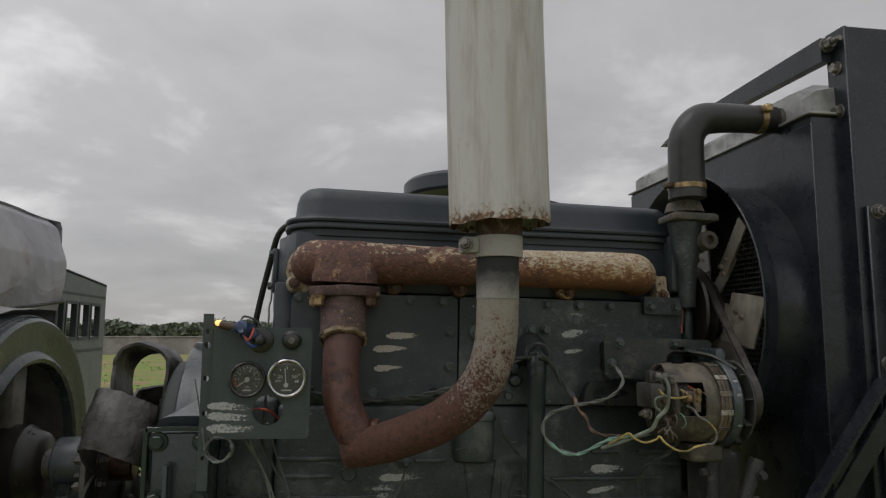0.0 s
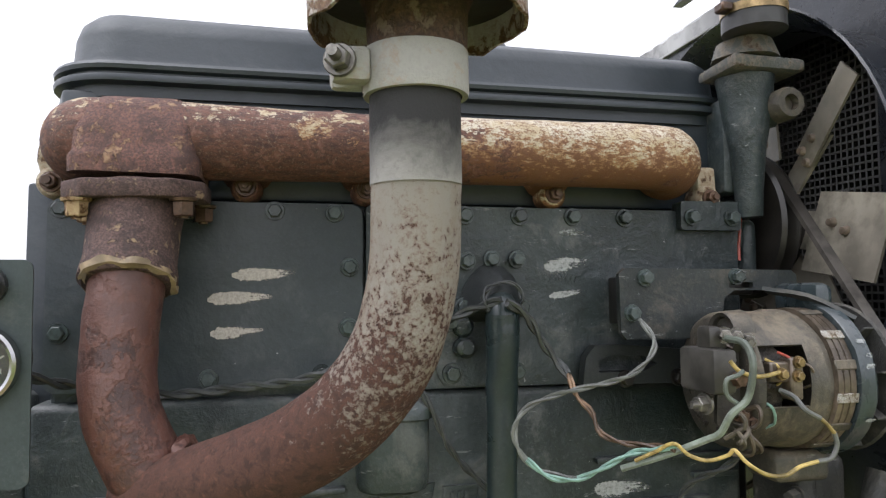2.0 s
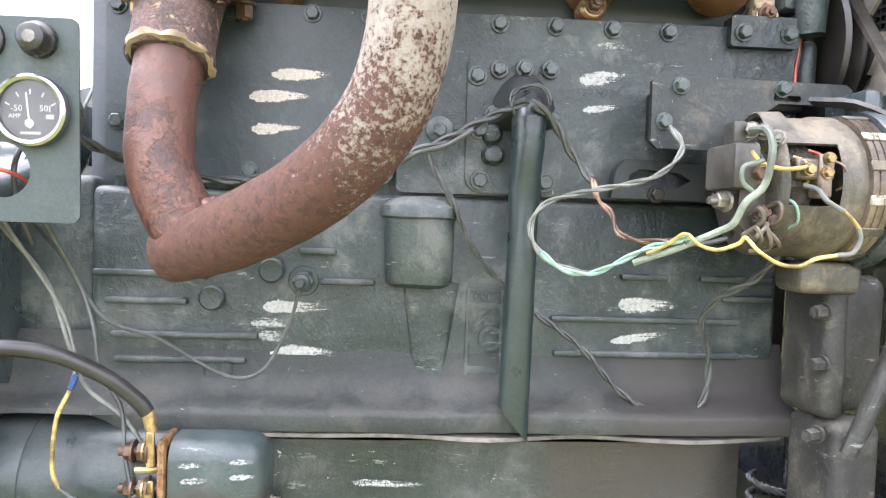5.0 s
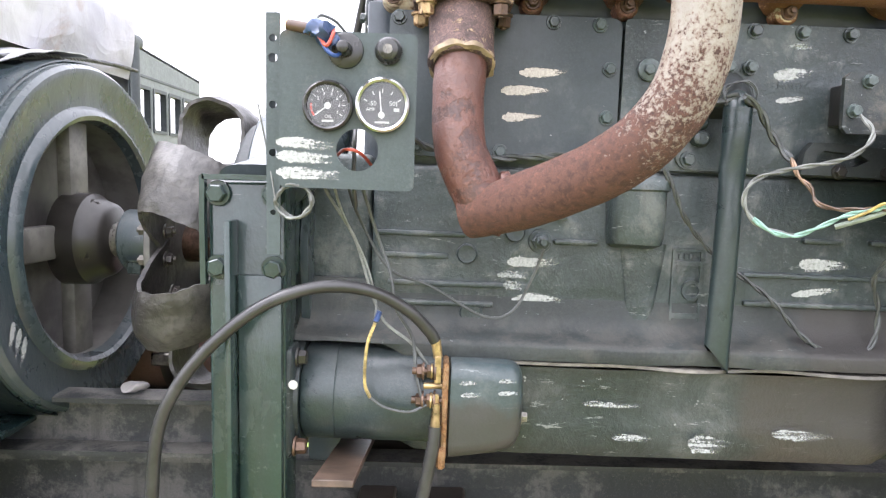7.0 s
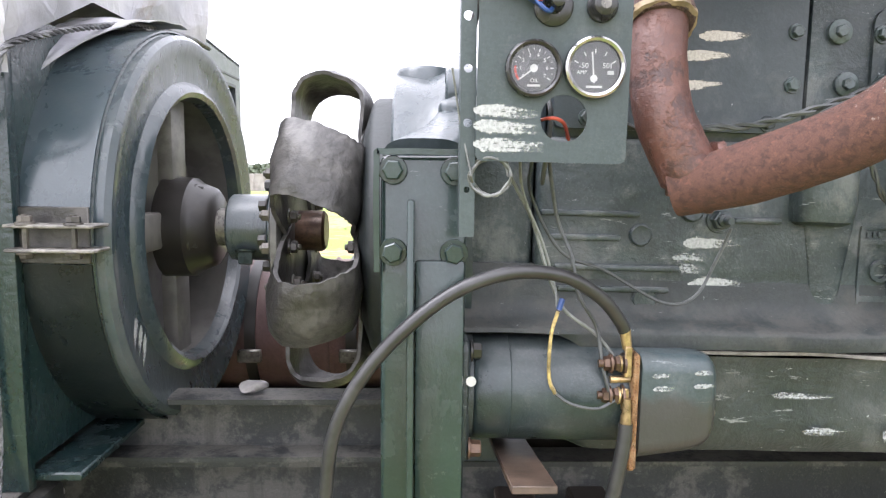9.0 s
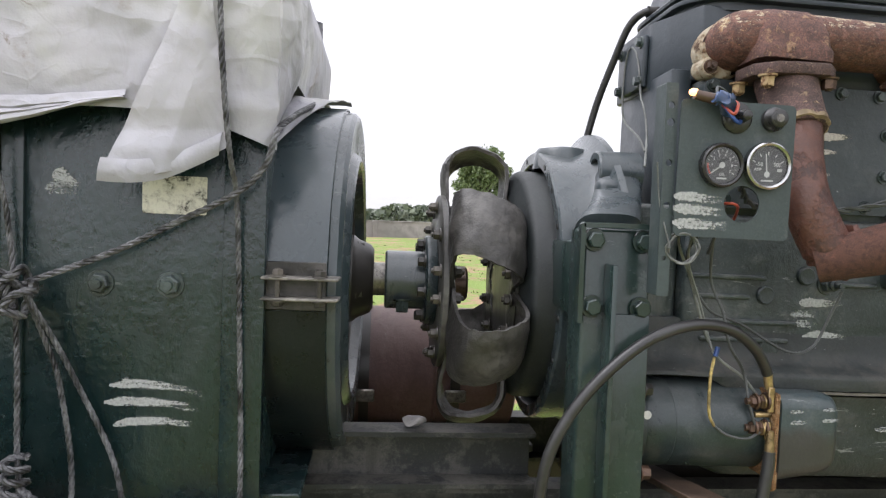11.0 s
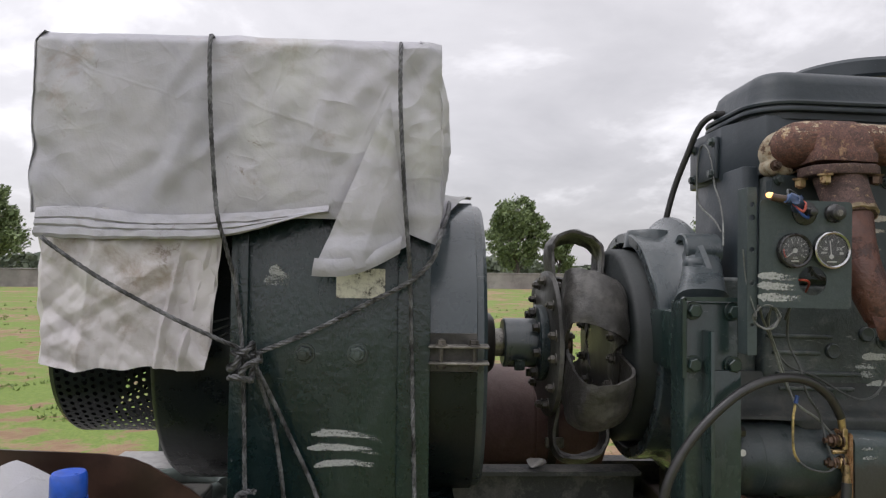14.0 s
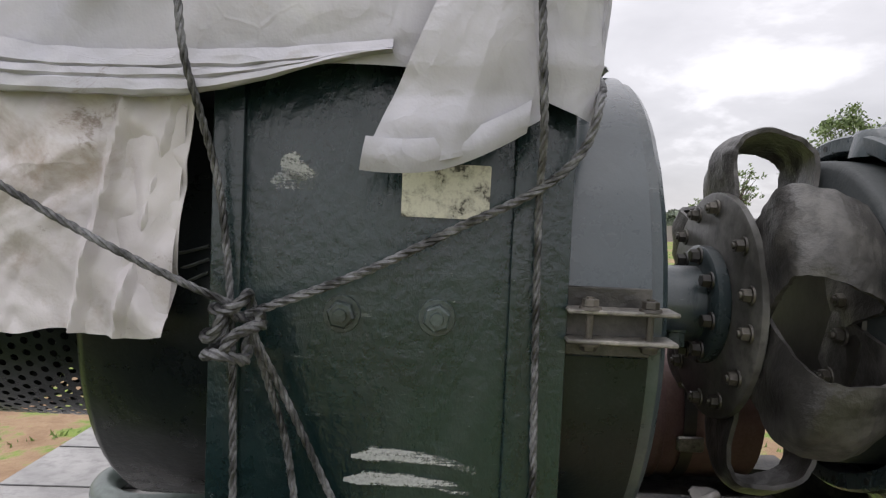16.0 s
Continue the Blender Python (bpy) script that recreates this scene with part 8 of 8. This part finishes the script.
for x, y in ((-0.76, 1.83), (-0.76, 1.20), (0.75, 1.83), (0.75, 1.20)):
    tyre = wheel_mesh()
    tyre.transform(Matrix.Translation((x, y, 0.436)))
    w = part("wheel", tyre, RUBBER, trailer, "black treaded tyre")
    part("rim", turned([(y - 0.10, 0.25), (y - 0.06, 0.235), (y - 0.03, 0.10), (y - 0.06, 0.08), (y - 0.06, 0.0)], "y", (x, 0, 0.436), 40), FRAME_PAINT, w)
for y in (1.83,):
    guard = turned([(y - 0.15, 0.490), (y - 0.15, 0.494), (y + 0.15, 0.494), (y + 0.15, 0.490)], "y", (-0.76, 0, 0.44), 32, (-75, 75))
    part("mudguard", guard, plain("mudguard_grey", (0.06, 0.06, 0.058), 0.7, 0, 0.3, 30), trailer)
for x0 in (-0.84, -0.655):
    part("mounting_pad", join(box(x0 - 0.07, x0 + 0.07, 1.085, 1.20, 1.101, 1.178, 0.008, 2)), FRAME_PAINT, trailer)
    part("mounting_bolt", lathe_bolt((x0 - 0.02, 1.115, 1.178), (0, 0, 1), 0.034, 0.016), BOLT_RUST, trailer)

# ---- red drum lying behind the coupling ----
drum = thing("fuel_drum", "dusty red-brown metal drum lying on the chassis", "drum", (-0.42, 1.76, 1.115))
part("shell", lumpy(turned([(-0.68, 0.0), (-0.68, 0.118), (-0.676, 0.128), (-0.56, 0.129), (-0.555, 0.133), (-0.550, 0.129), (-0.33, 0.129), (-0.325, 0.133), (-0.320, 0.129), (-0.16, 0.128), (-0.155, 0.118), (-0.155, 0)], "x", (0, 1.76, 1.246), 56), 0.001, 12), DRUM_RED, drum)
for x in (-0.47, -0.285):
    st = part("strap", turned([(x - 0.010, 0.1335), (x - 0.010, 0.136), (x + 0.010, 0.136), (x + 0.010, 0.1335)], "x", (0, 1.76, 1.246), 48), SOOT, drum)
    part("buckle", box(x - 0.022, x + 0.022, 1.618, 1.628, 1.20, 1.225, 0.003, 1), BOLT_STEEL, st)
RAG_GREY = plain("dirty_rag", (0.22, 0.21, 0.20), 0.9, 0, 0.3, 50, 0.001)
for n, (x, y, w) in enumerate(((-0.385, 1.314, 0.022),)):
    bit = bmesh.new()
    bmesh.ops.create_icosphere(bit, subdivisions=3, radius=w)
    bit.transform(Matrix.Diagonal((1, 0.6, 0.32, 1)))
    lumpy(bit, 0.010, 45, n)
    bit.transform(Matrix.Translation((x, y, 1.255)))
    solo("rag", bit, RAG_GREY, "small crumpled pale rag lying on the chassis rail", "rag", (x, y, 1.247), WORLD, "rags on the rail")

# ---- tarpaulin ----
tarp = thing("tarpaulin", "creased white tarpaulin tied over the generator's control box", "tarpaulin", (-0.89, 1.43, 1.70))
TX0, TX1, TY0, TY1, TZ = -1.212, -0.577, 1.108, 1.76, 1.974


def fold_lines():
    rnd = random.Random(21)
    out = []
    for _ in range(120):
        a = rnd.choice((rnd.gauss(1.57, 0.25), rnd.gauss(0.9, 0.35), rnd.gauss(2.3, 0.35)))
        out.append((rnd.uniform(-0.15, 0.80), rnd.uniform(1.44, 1.96), math.cos(a), math.sin(a), rnd.uniform(0.04, 0.17), rnd.uniform(0.014, 0.028), rnd.choice((-1, 1, 1)) * rnd.uniform(0.002, 0.0056)))
    return out


FOLDS = fold_lines()


def crease(p, s=1.0):
    """Folds of stiff cloth: broad soft waves and short sharp ridges."""
    d = 0.006 * noise.noise(Vector((p.x * 4, p.y * 4, p.z * 5))) + 0.0035 * abs(noise.noise(Vector((p.x * 13 + p.z * 5, p.y * 13, p.z * 11 - p.x * 4)))) + 0.0008 * noise.noise(Vector((p.x * 30, p.y * 30, p.z * 30)))
    along = p.x + 1.212 + 0.8 * (p.y - 1.108)
    for fx, fz, cx, cz, reach, wide, amp in FOLDS:
        u, v = along - fx, p.z - fz
        far = u * cx + v * cz
        if -reach < far < reach:
            off = abs(v * cx - u * cz)
            if off < wide:
                d += amp * (1 - off / wide) * (1 - (far / reach) ** 2)
    return s * d




def around(u):
    """A point and its outward way along the tarp's outline in plan: left end, front, right end, back."""
    legs = [((TX0, TY1), (TX0, TY0), (-1, 0)), ((TX0, TY0), (TX1, TY0), (0, -1)), ((TX1, TY0), (TX1, TY1), (1, 0)), ((TX1, TY1), (TX0, TY1), (0, 1))]
    lengths = [math.dist(a, b) for a, b, _ in legs]
    s = (u % 1.0) * sum(lengths)
    for (a, b, n), far in zip(legs, lengths):
        if s <= far:
            return a[0] + (b[0] - a[0]) * s / far, a[1] + (b[1] - a[1]) * s / far, n, min(s, far - s)
        s -= far
    return legs[-1][1][0], legs[-1][1][1], legs[-1][2], 0


def hem_height(x, y):
    """How low the cover hangs: highest in the front's middle, lower at the right end."""
    if y < TY0 + 0.01:
        k = (x - TX0) / (TX1 - TX0)
        return 1.692 - 0.010 * k + (0.004 * math.sin(k * 11)) - (0.030 * max(0, (k - 0.86) / 0.14))
    if x > TX1 - 0.01:
        return 1.672 + 0.09 * min(1, (y - TY0) / 0.2)
    return 1.70


def cover_place(u, v):
    x, y, n, edge = around(u)
    low = hem_height(x, y)
    z = low + (TZ - low) * min(1.0, v / 0.72)
    cx, cy = (TX0 + TX1) / 2, (TY0 + TY1) / 2
    inset = 0.0
    if v > 0.72:
        inset = 0.05 + 0.95 * (v - 0.72) / 0.28
    p = Vector((x, y, z))
    if inset:
        p.x, p.y = x + (cx - x) * inset, y + (cy - y) * inset
        p.z = TZ + 0.003 + 0.003 * noise.noise(Vector((p.x * 7, p.y * 7, 1)))
        return p
    bulge = 0.012 * math.sin(math.pi * (z - low) / (TZ - low + 1e-6)) * (1 if n[0] > 0 else 0.35)
    rounding = -0.012 * max(0.0, 1 - edge / 0.02) - 0.014 * max(0.0, 1 - (TZ - z) / 0.015)
    tuck = -0.018 * max(0.0, (z - (TZ - 0.10)) / 0.10) if n[0] > 0 else 0
    d = crease(p) * min(1.0, 0.1 + max(0.0, z - low) / 0.05) + bulge + rounding + tuck
    p.x += n[0] * d
    p.y += n[1] * d
    return p


cover_bm = cloth(380, 92, cover_place)
bmesh.ops.remove_doubles(cover_bm, verts=cover_bm.verts[:], dist=0.0004)
part("cover", cover_bm, TARP, tarp)
PLEATS = [(0.000, 0.008), (-0.005, 0.001), (-0.010, -0.008), (-0.006, -0.0105), (-0.010, -0.012), (-0.013, -0.019), (-0.009, -0.0220), (-0.013, -0.0235), (-0.016, -0.033), (-0.010, -0.0375), (-0.002, -0.038)]


def pleat(u, v):
    """The hem gathered in three lapped pleats, which run together towards the right."""
    x = TX0 + 0.022 + 0.440 * u
    k = v * (len(PLEATS) - 1)
    n = min(int(k), len(PLEATS) - 2)
    (y0, z0), (y1, z1) = PLEATS[n], PLEATS[n + 1]
    dy, dz = y0 + (y1 - y0) * (k - n), z0 + (z1 - z0) * (k - n)
    shrink = 1 - 0.93 * u ** 2.2
    z = hem_height(x, TY0) - 0.002 + (dz if dz > 0 else dz * shrink) + 0.0020 * math.sin(u * 13 + 2.5 * v) + 0.0015 * noise.noise(Vector((u * 16, v * 3, 5))) + 0.014 * u * u - 0.003 * math.sin(math.pi * u) ** 2
    return (x, TY0 - 0.005 + 0.55 * dy + 0.0025 * noise.noise(Vector((u * 22, v * 5, 8))), z)


part("hem_fold", join(cloth(120, 30, pleat), cloth(120, 30, lambda u, v: Vector(pleat(u, v)) + Vector((0, 0.0014, 0)))), TARP, tarp)


def skirt(u, v):
    """The loose flap under the hem at the left, hanging in folds."""
    x = -1.226 + 0.290 * u + 0.024 * u * v + 0.012 * (1 - v) * (1 - u)
    z = 1.455 + 0.010 * noise.noise(Vector((u * 5, 0, 0))) + 0.245 * v
    fold = 0.005 * math.sin(u * 7 + 1.5 * v) - sum(h * (1 - 0.5 * v) * max(0.0, 1 - abs(u - c - 0.12 * (v - 0.4) * c) / 0.026) for c, h in ((0.78, 0.013), (0.90, 0.010))) - 0.008 * max(0.0, 1 - abs(u - 0.30 - 0.12 * v) / 0.06)
    y = 1.112 + 0.006 * v + fold + 1.8 * crease(Vector((x, 1.1, z))) - 0.005 * abs(noise.noise(Vector((x * 24 + z * 14, z * 17, 3)))) - 0.003 * abs(noise.noise(Vector((x * 52, z * 40 - x * 20, 7)))) + (0.10 * max(0, 0.10 - u) / 0.10 * 0.5)
    return (x, y, z)


part("skirt", thicken(cloth(140, 80, skirt), 0.0014), TARP_STAINED, tarp, "loose stained flap hanging in folds")
part("skirt_fold", thicken(cloth(16, 50, lambda u, v: (-0.985 + 0.05 * u + 0.016 * v, 1.114 + 0.004 * v + 0.010 * abs(u - 0.5) + 0.004 * noise.noise(Vector((u * 3, v * 6, 9))), 1.470 + 0.225 * v)), 0.0014), TARP_STAINED, tarp)


def flap(u, v):
    """The triangular corner folded over the front."""
    apex, left, right = Vector((-0.658, 1.092, 1.872)), Vector((-0.770, 1.082, 1.606)), Vector((-0.628, 1.096, 1.648))
    base = left.lerp(right, u) + Vector((0, 0, -0.014 * math.sin(u * math.pi)))
    p = apex.lerp(base, 0.02 + 0.98 * v)
    p.y += -0.006 * math.sin(v * 2.8) * math.sin(u * 3.0) + 1.0 * crease(p + Vector((0.1, 0.0, 0.03)), 1.0) - 0.004
    return p


part("corner_flap", thicken(cloth(60, 70, flap), 0.0016), TARP, tarp)
part("flap_hem", thicken(cloth(40, 8, lambda u, v: Vector((-0.771, 1.076, 1.607)).lerp(Vector((-0.640, 1.090, 1.643)), u) + Vector((0.004 * v, -0.003 * math.sin(v * 3.1) + 0.002 * math.sin(u * 14), -0.006 + 0.026 * v - 0.014 * math.sin(u * math.pi)))), 0.0016), TARP, tarp)


def over_band(u, v):
    """The end lying over the fan housing: a strip that widens towards the top."""
    a = radians(141 - 55 * u)
    x = -0.612 + (0.006 + 0.104 * min(1.0, u * 1.15) ** 0.8) * v
    r = 0.2885 + 0.005 * abs(noise.noise(Vector((u * 6, v * 3, 2)))) + 0.003 * (1 - v)
    return (x, 1.42 + r * math.cos(a), 1.466 + r * math.sin(a) + 0.002)


part("end_skirt", thicken(cloth(50, 14, over_band), 0.0015), TARP, tarp)

# ---- ropes ----


def rope(label, points, r=0.0034):
    p = Vector(points[0])
    return solo("rope", twisted(points, r), ROPE_GREY, label, "rope", p, WORLD, "tarpaulin ropes")


rope("grey twisted rope over the tarpaulin, hanging beside the plate", [(-0.932, 1.60, 1.972), (-0.932, 1.30, 1.972), (-0.934, 1.13, 1.970), (-0.933, 1.094, 1.955), (-0.929, 1.086, 1.86), (-0.922, 1.086, 1.76), (-0.914, 1.084, 1.690), (-0.904, 1.100, 1.64), (-0.893, 1.118, 1.58), (-0.882, 1.120, 1.485), (-0.877, 1.120, 1.373), (-0.872, 1.112, 1.275), (-0.868, 1.11, 1.22)])
rope("dark twisted rope down the tarpaulin and the generator plate", [(-0.640, 1.60, 1.970), (-0.641, 1.30, 1.970), (-0.642, 1.13, 1.966), (-0.642, 1.092, 1.950), (-0.641, 1.080, 1.86), (-0.633, 1.076, 1.726), (-0.626, 1.086, 1.640), (-0.623, 1.115, 1.59), (-0.620, 1.124, 1.50), (-0.616, 1.125, 1.38), (-0.612, 1.123, 1.26), (-0.608, 1.10, 1.16)])
rope("dark rope slanting over the loose flap to the knot", [(-1.182, 1.104, 1.657), (-1.165, 1.090, 1.646), (-1.085, 1.083, 1.594), (-0.985, 1.082, 1.540), (-0.915, 1.096, 1.504), (-0.872, 1.112, 1.483)])
rope("grey rope slanting from the knot up to the tarpaulin's end", [(-0.866, 1.112, 1.477), (-0.772, 1.118, 1.515), (-0.693, 1.118, 1.556), (-0.622, 1.112, 1.594), (-0.588, 1.108, 1.629), (-0.576, 1.112, 1.670), (-0.566, 1.165, 1.694), (-0.556, 1.26, 1.722), (-0.550, 1.40, 1.752), (-0.552, 1.60, 1.772), (-0.575, 1.775, 1.785)], 0.0040)
rope("loose rope end hanging from the knot", [(-0.862, 1.104, 1.470), (-0.854, 1.108, 1.446), (-0.842, 1.120, 1.40), (-0.830, 1.124, 1.355), (-0.815, 1.124, 1.256), (-0.805, 1.10, 1.17)])
rope("loose rope end slanting down from the knot", [(-0.860, 1.104, 1.468), (-0.850, 1.106, 1.446), (-0.832, 1.118, 1.405), (-0.808, 1.124, 1.352), (-0.767, 1.124, 1.264), (-0.74, 1.10, 1.19)])
knot = []
for k in range(46):
    a, tilt = 0.62 * k, 0.35 * k
    p = 1.5 * Vector((0.0135 * math.cos(a), 0.010 * math.sin(a), 0.012 * math.sin(a + 0.6)))
    knot.append(Matrix.Translation((-0.874, 1.102, 1.468 - 0.010 * math.sin(0.21 * k))) @ Matrix.Rotation(tilt, 4, "Y") @ p)
rope("tight grey knot where the ropes meet", knot, 0.0050)
low_knot = [(-0.868 + 0.013 * math.cos(a), 1.100 + 0.012 * math.sin(a), 1.272 - 0.0022 * k) for k, a in enumerate([0.9 * k for k in range(22)])]
rope("frayed knot at the foot of the rope", low_knot, 0.0044)
rope("rope end lying across to the plate's foot", [(-0.86, 1.095, 1.235), (-0.835, 1.085, 1.222), (-0.80, 1.085, 1.205), (-0.775, 1.09, 1.188)], 0.005)
rope("rope end trailing to the tray", [(-0.872, 1.095, 1.23), (-0.90, 1.08, 1.205), (-0.93, 1.07, 1.19)], 0.005)

# thin lashing wires at the drum's edge
for k in range(3):
    solo("lashing_wire", tube([(-0.915, 1.16, 1.53 - 0.012 * k), (-0.95, 1.17, 1.522 - 0.014 * k), (-0.985, 1.175, 1.53 - 0.006 * k)], 0.0016, 6, 5), WIRE_DARK, "thin dark lashing wire beside the generator box", "wire", (-0.95, 1.17, 1.52), WORLD, "lashing wires")
solo("stator_bar", join(box(-0.985, -0.905, 1.185, 1.20, 1.512, 1.522, 0.002, 1), box(-0.99, -0.905, 1.19, 1.20, 1.53, 1.66, 0.002, 1)), DARK_DRUM, "dark steel bar beside the generator box", "bar", (-0.95, 1.19, 1.51))

# ---- cabinet behind ----
cabinet = thing("metal_cabinet", "grey metal cabinet with a row of small windows", "cabinet", (-0.95, 2.3, 0.0), Matrix.Translation((-0.035, 0, 0)))
part("near_panel", join(box(-1.30, -0.675, 2.035, 2.050, 0.0, 1.905, 0.004, 2), box(-1.30, -0.655, 2.020, 2.085, 1.880, 1.915, 0.012, 3)), CABIN_DARK, cabinet)
part("gutter_post", tube([(-0.664, 2.045, 0.0), (-0.664, 2.045, 1.89)], 0.012, 12, 1), CABIN_DARK, cabinet)
wins = [rounded(2.130 + 0.108 * k, 2.212 + 0.108 * k, 1.690, 1.800, 0.004, 2) for k in range(4)]
part("side_panel", sheet([(2.052, 0.0), (2.60, 0.0), (2.60, 1.872), (2.052, 1.908)], wins, 0.012, "yz", -0.712), CABIN_PAINT, cabinet, "side panel with four window openings")
for k in range(4):
    y0 = 2.130 + 0.108 * k
    part("window_frame", sheet(rounded(y0 - 0.006, y0 + 0.088, 1.684, 1.806, 0.004, 2), [rounded(y0 + 0.003, y0 + 0.079, 1.693, 1.797, 0.003, 2)], 0.018, "yz", -0.715), CABIN_DARK, cabinet)
part("trim_rail", box(-0.704, -0.698, 2.06, 2.59, 1.826, 1.834, 0.001, 1), CABIN_DARK, cabinet)
part("trim_rail", box(-0.704, -0.698, 2.06, 2.59, 1.645, 1.655, 0.001, 1), CABIN_DARK, cabinet)
part("roof", ribbon([(-1.0, 2.05, 1.908), (-1.0, 2.60, 1.872)], 0.60, 0.008, (1, 0, 0), 1), CABIN_DARK, cabinet)
part("far_panel", box(-1.305, -1.293, 2.05, 2.60, 0.0, 1.60, 0.003, 1), CABIN_PAINT, cabinet)

# ---- tray with bottle and sack ----
tray = thing("metal_tray", "rusty brown sheet-metal tray with a sloping end", "tray", (-1.1, 0.9, 1.10))
part("back_wall", sheet([(-1.45, 1.12), (-0.80, 1.12), (-0.80, 1.235), (-0.905, 1.318), (-0.962, 1.352), (-0.985, 1.361), (-1.02, 1.366), (-1.45, 1.386)], (), 0.004, "xz", 0.962), BOX_BROWN, tray)
part("bottom", box(-1.45, -0.80, 0.62, 0.962, 1.115, 1.121, 0.001, 1), BOX_BROWN, tray)
part("front_wall", box(-1.45, -0.90, 0.616, 0.622, 1.121, 1.17, 0.001, 1), BOX_BROWN, tray)
part("end_angle", lumpy(join(box(-0.975, -0.900, 0.968, 1.040, 1.296, 1.304, 0.002, 1), box(-0.908, -0.900, 0.968, 1.040, 1.12, 1.298, 0.002, 1), box(-0.975, -0.905, 1.032, 1.040, 1.12, 1.298, 0.002, 1)), 0.0015, 30), FRAME_PAINT, tray, "dark steel angle at the tray's end")
part("stand", join(box(-1.42, -1.36, 0.66, 1.04, 0.0, 1.114, 0.004, 1), box(-0.97, -0.91, 0.66, 1.03, 0.0, 1.114, 0.004, 1)), FRAME_PAINT, tray)

bottle = thing("bottle", "green plastic bottle with a blue screw cap", "bottle", (-0.978, 0.781, 1.121))
BX, BY = -0.978, 0.785
part("body", turned([(1.1215, 0.0), (1.1215, 0.030), (1.13, 0.034), (1.28, 0.034), (1.325, 0.026), (1.355, 0.0165), (1.372, 0.0150), (1.372, 0.0)], "z", (BX, BY, 0), 36), plain("bottle_green", (0.015, 0.14, 0.05), 0.25, 0, 0.15, 40, 0), bottle)
part("collar", turned([(1.366, 0.0155), (1.366, 0.0188), (1.369, 0.0188), (1.369, 0.0155)], "z", (BX, BY, 0), 30), CAP_BLUE, bottle)
cap_bm = bmesh.new()
prof_n = 48
rows_c = []
for z, r in ((1.370, 0.0172), (1.371, 0.0178), (1.392, 0.0176), (1.396, 0.0160), (1.397, 0.0)):
    rows_c.append([cap_bm.verts.new((BX + (r + (0.0004 if n % 2 and z < 1.393 else 0)) * math.cos(2 * math.pi * n / prof_n), BY + (r + (0.0004 if n % 2 and z < 1.393 else 0)) * math.sin(2 * math.pi * n / prof_n), z)) for n in range(prof_n)])
for a, b in zip(rows_c, rows_c[1:]):
    for n in range(prof_n):
        cap_bm.faces.new((a[n], a[(n + 1) % prof_n], b[(n + 1) % prof_n], b[n]))
part("cap", cap_bm, CAP_BLUE, bottle, "blue ribbed screw cap")

sack = thing("printed_sack", "crumpled white plastic sack with dark printing, lying in the tray", "sack", (-1.12, 0.82, 1.121))


def sack_place(u, v):
    x = -1.21 + 0.185 * u
    z = 1.122 + (0.262 - 0.055 * abs(u - 0.70) ** 1.2 * 2) * v
    return Vector((x, 0.800 + 0.075 * v + 0.9 * crease(Vector((x, 5, z))) - 0.03 * math.sin(v * 3), z))


part("cloth", thicken(cloth(40, 44, sack_place), 0.004), TARP, sack)
for word, x, z, s in (("FROM", -1.1005, 1.3475, 0.0085), ("AGING", -1.0745, 1.3475, 0.0085)):
    part("printing", lettering(word, s, Matrix.Translation((x, 0.838, z)) @ Matrix.Rotation(radians(2), 4, "Y") @ Matrix.Rotation(radians(78), 4, "X"), 0.0004), DIAL_BLACK, sack)
part("printed_bar", box(-1.145, -1.120, 0.850, 0.8505, 1.372, 1.384, 0), DIAL_BLACK, sack)

# ---- rolled pipe under the drum, and a post wound with rope ----
solo("pipe_ring", tube([(-1.12 + 0.09 * math.cos(a), 1.60 + 0.09 * math.sin(a), 1.122) for a in [2 * math.pi * k / 16 for k in range(16)]], 0.020, 14, 4), plain("grey_green_pipe", (0.14, 0.17, 0.155), 0.6, 0, 0.3, 40), "grey-green rubber ring lying on the deck", "ring", (-1.12, 1.60, 1.10))
rope_post = thing("wound_post", "dark post wound with grey rope", "post", (0.915, 1.50, 1.0))
part("post", box(0.885, 0.945, 1.46, 1.54, 1.0, 1.26, 0.004, 1), RAD_PAINT, rope_post)
part("winding", twisted([(0.915 + 0.052 * math.cos(a), 1.50 + 0.060 * math.sin(a), 1.10 + 0.0028 * k) for k, a in enumerate([0.6 * k for k in range(24)])], 0.006), ROPE_GREY, rope_post)
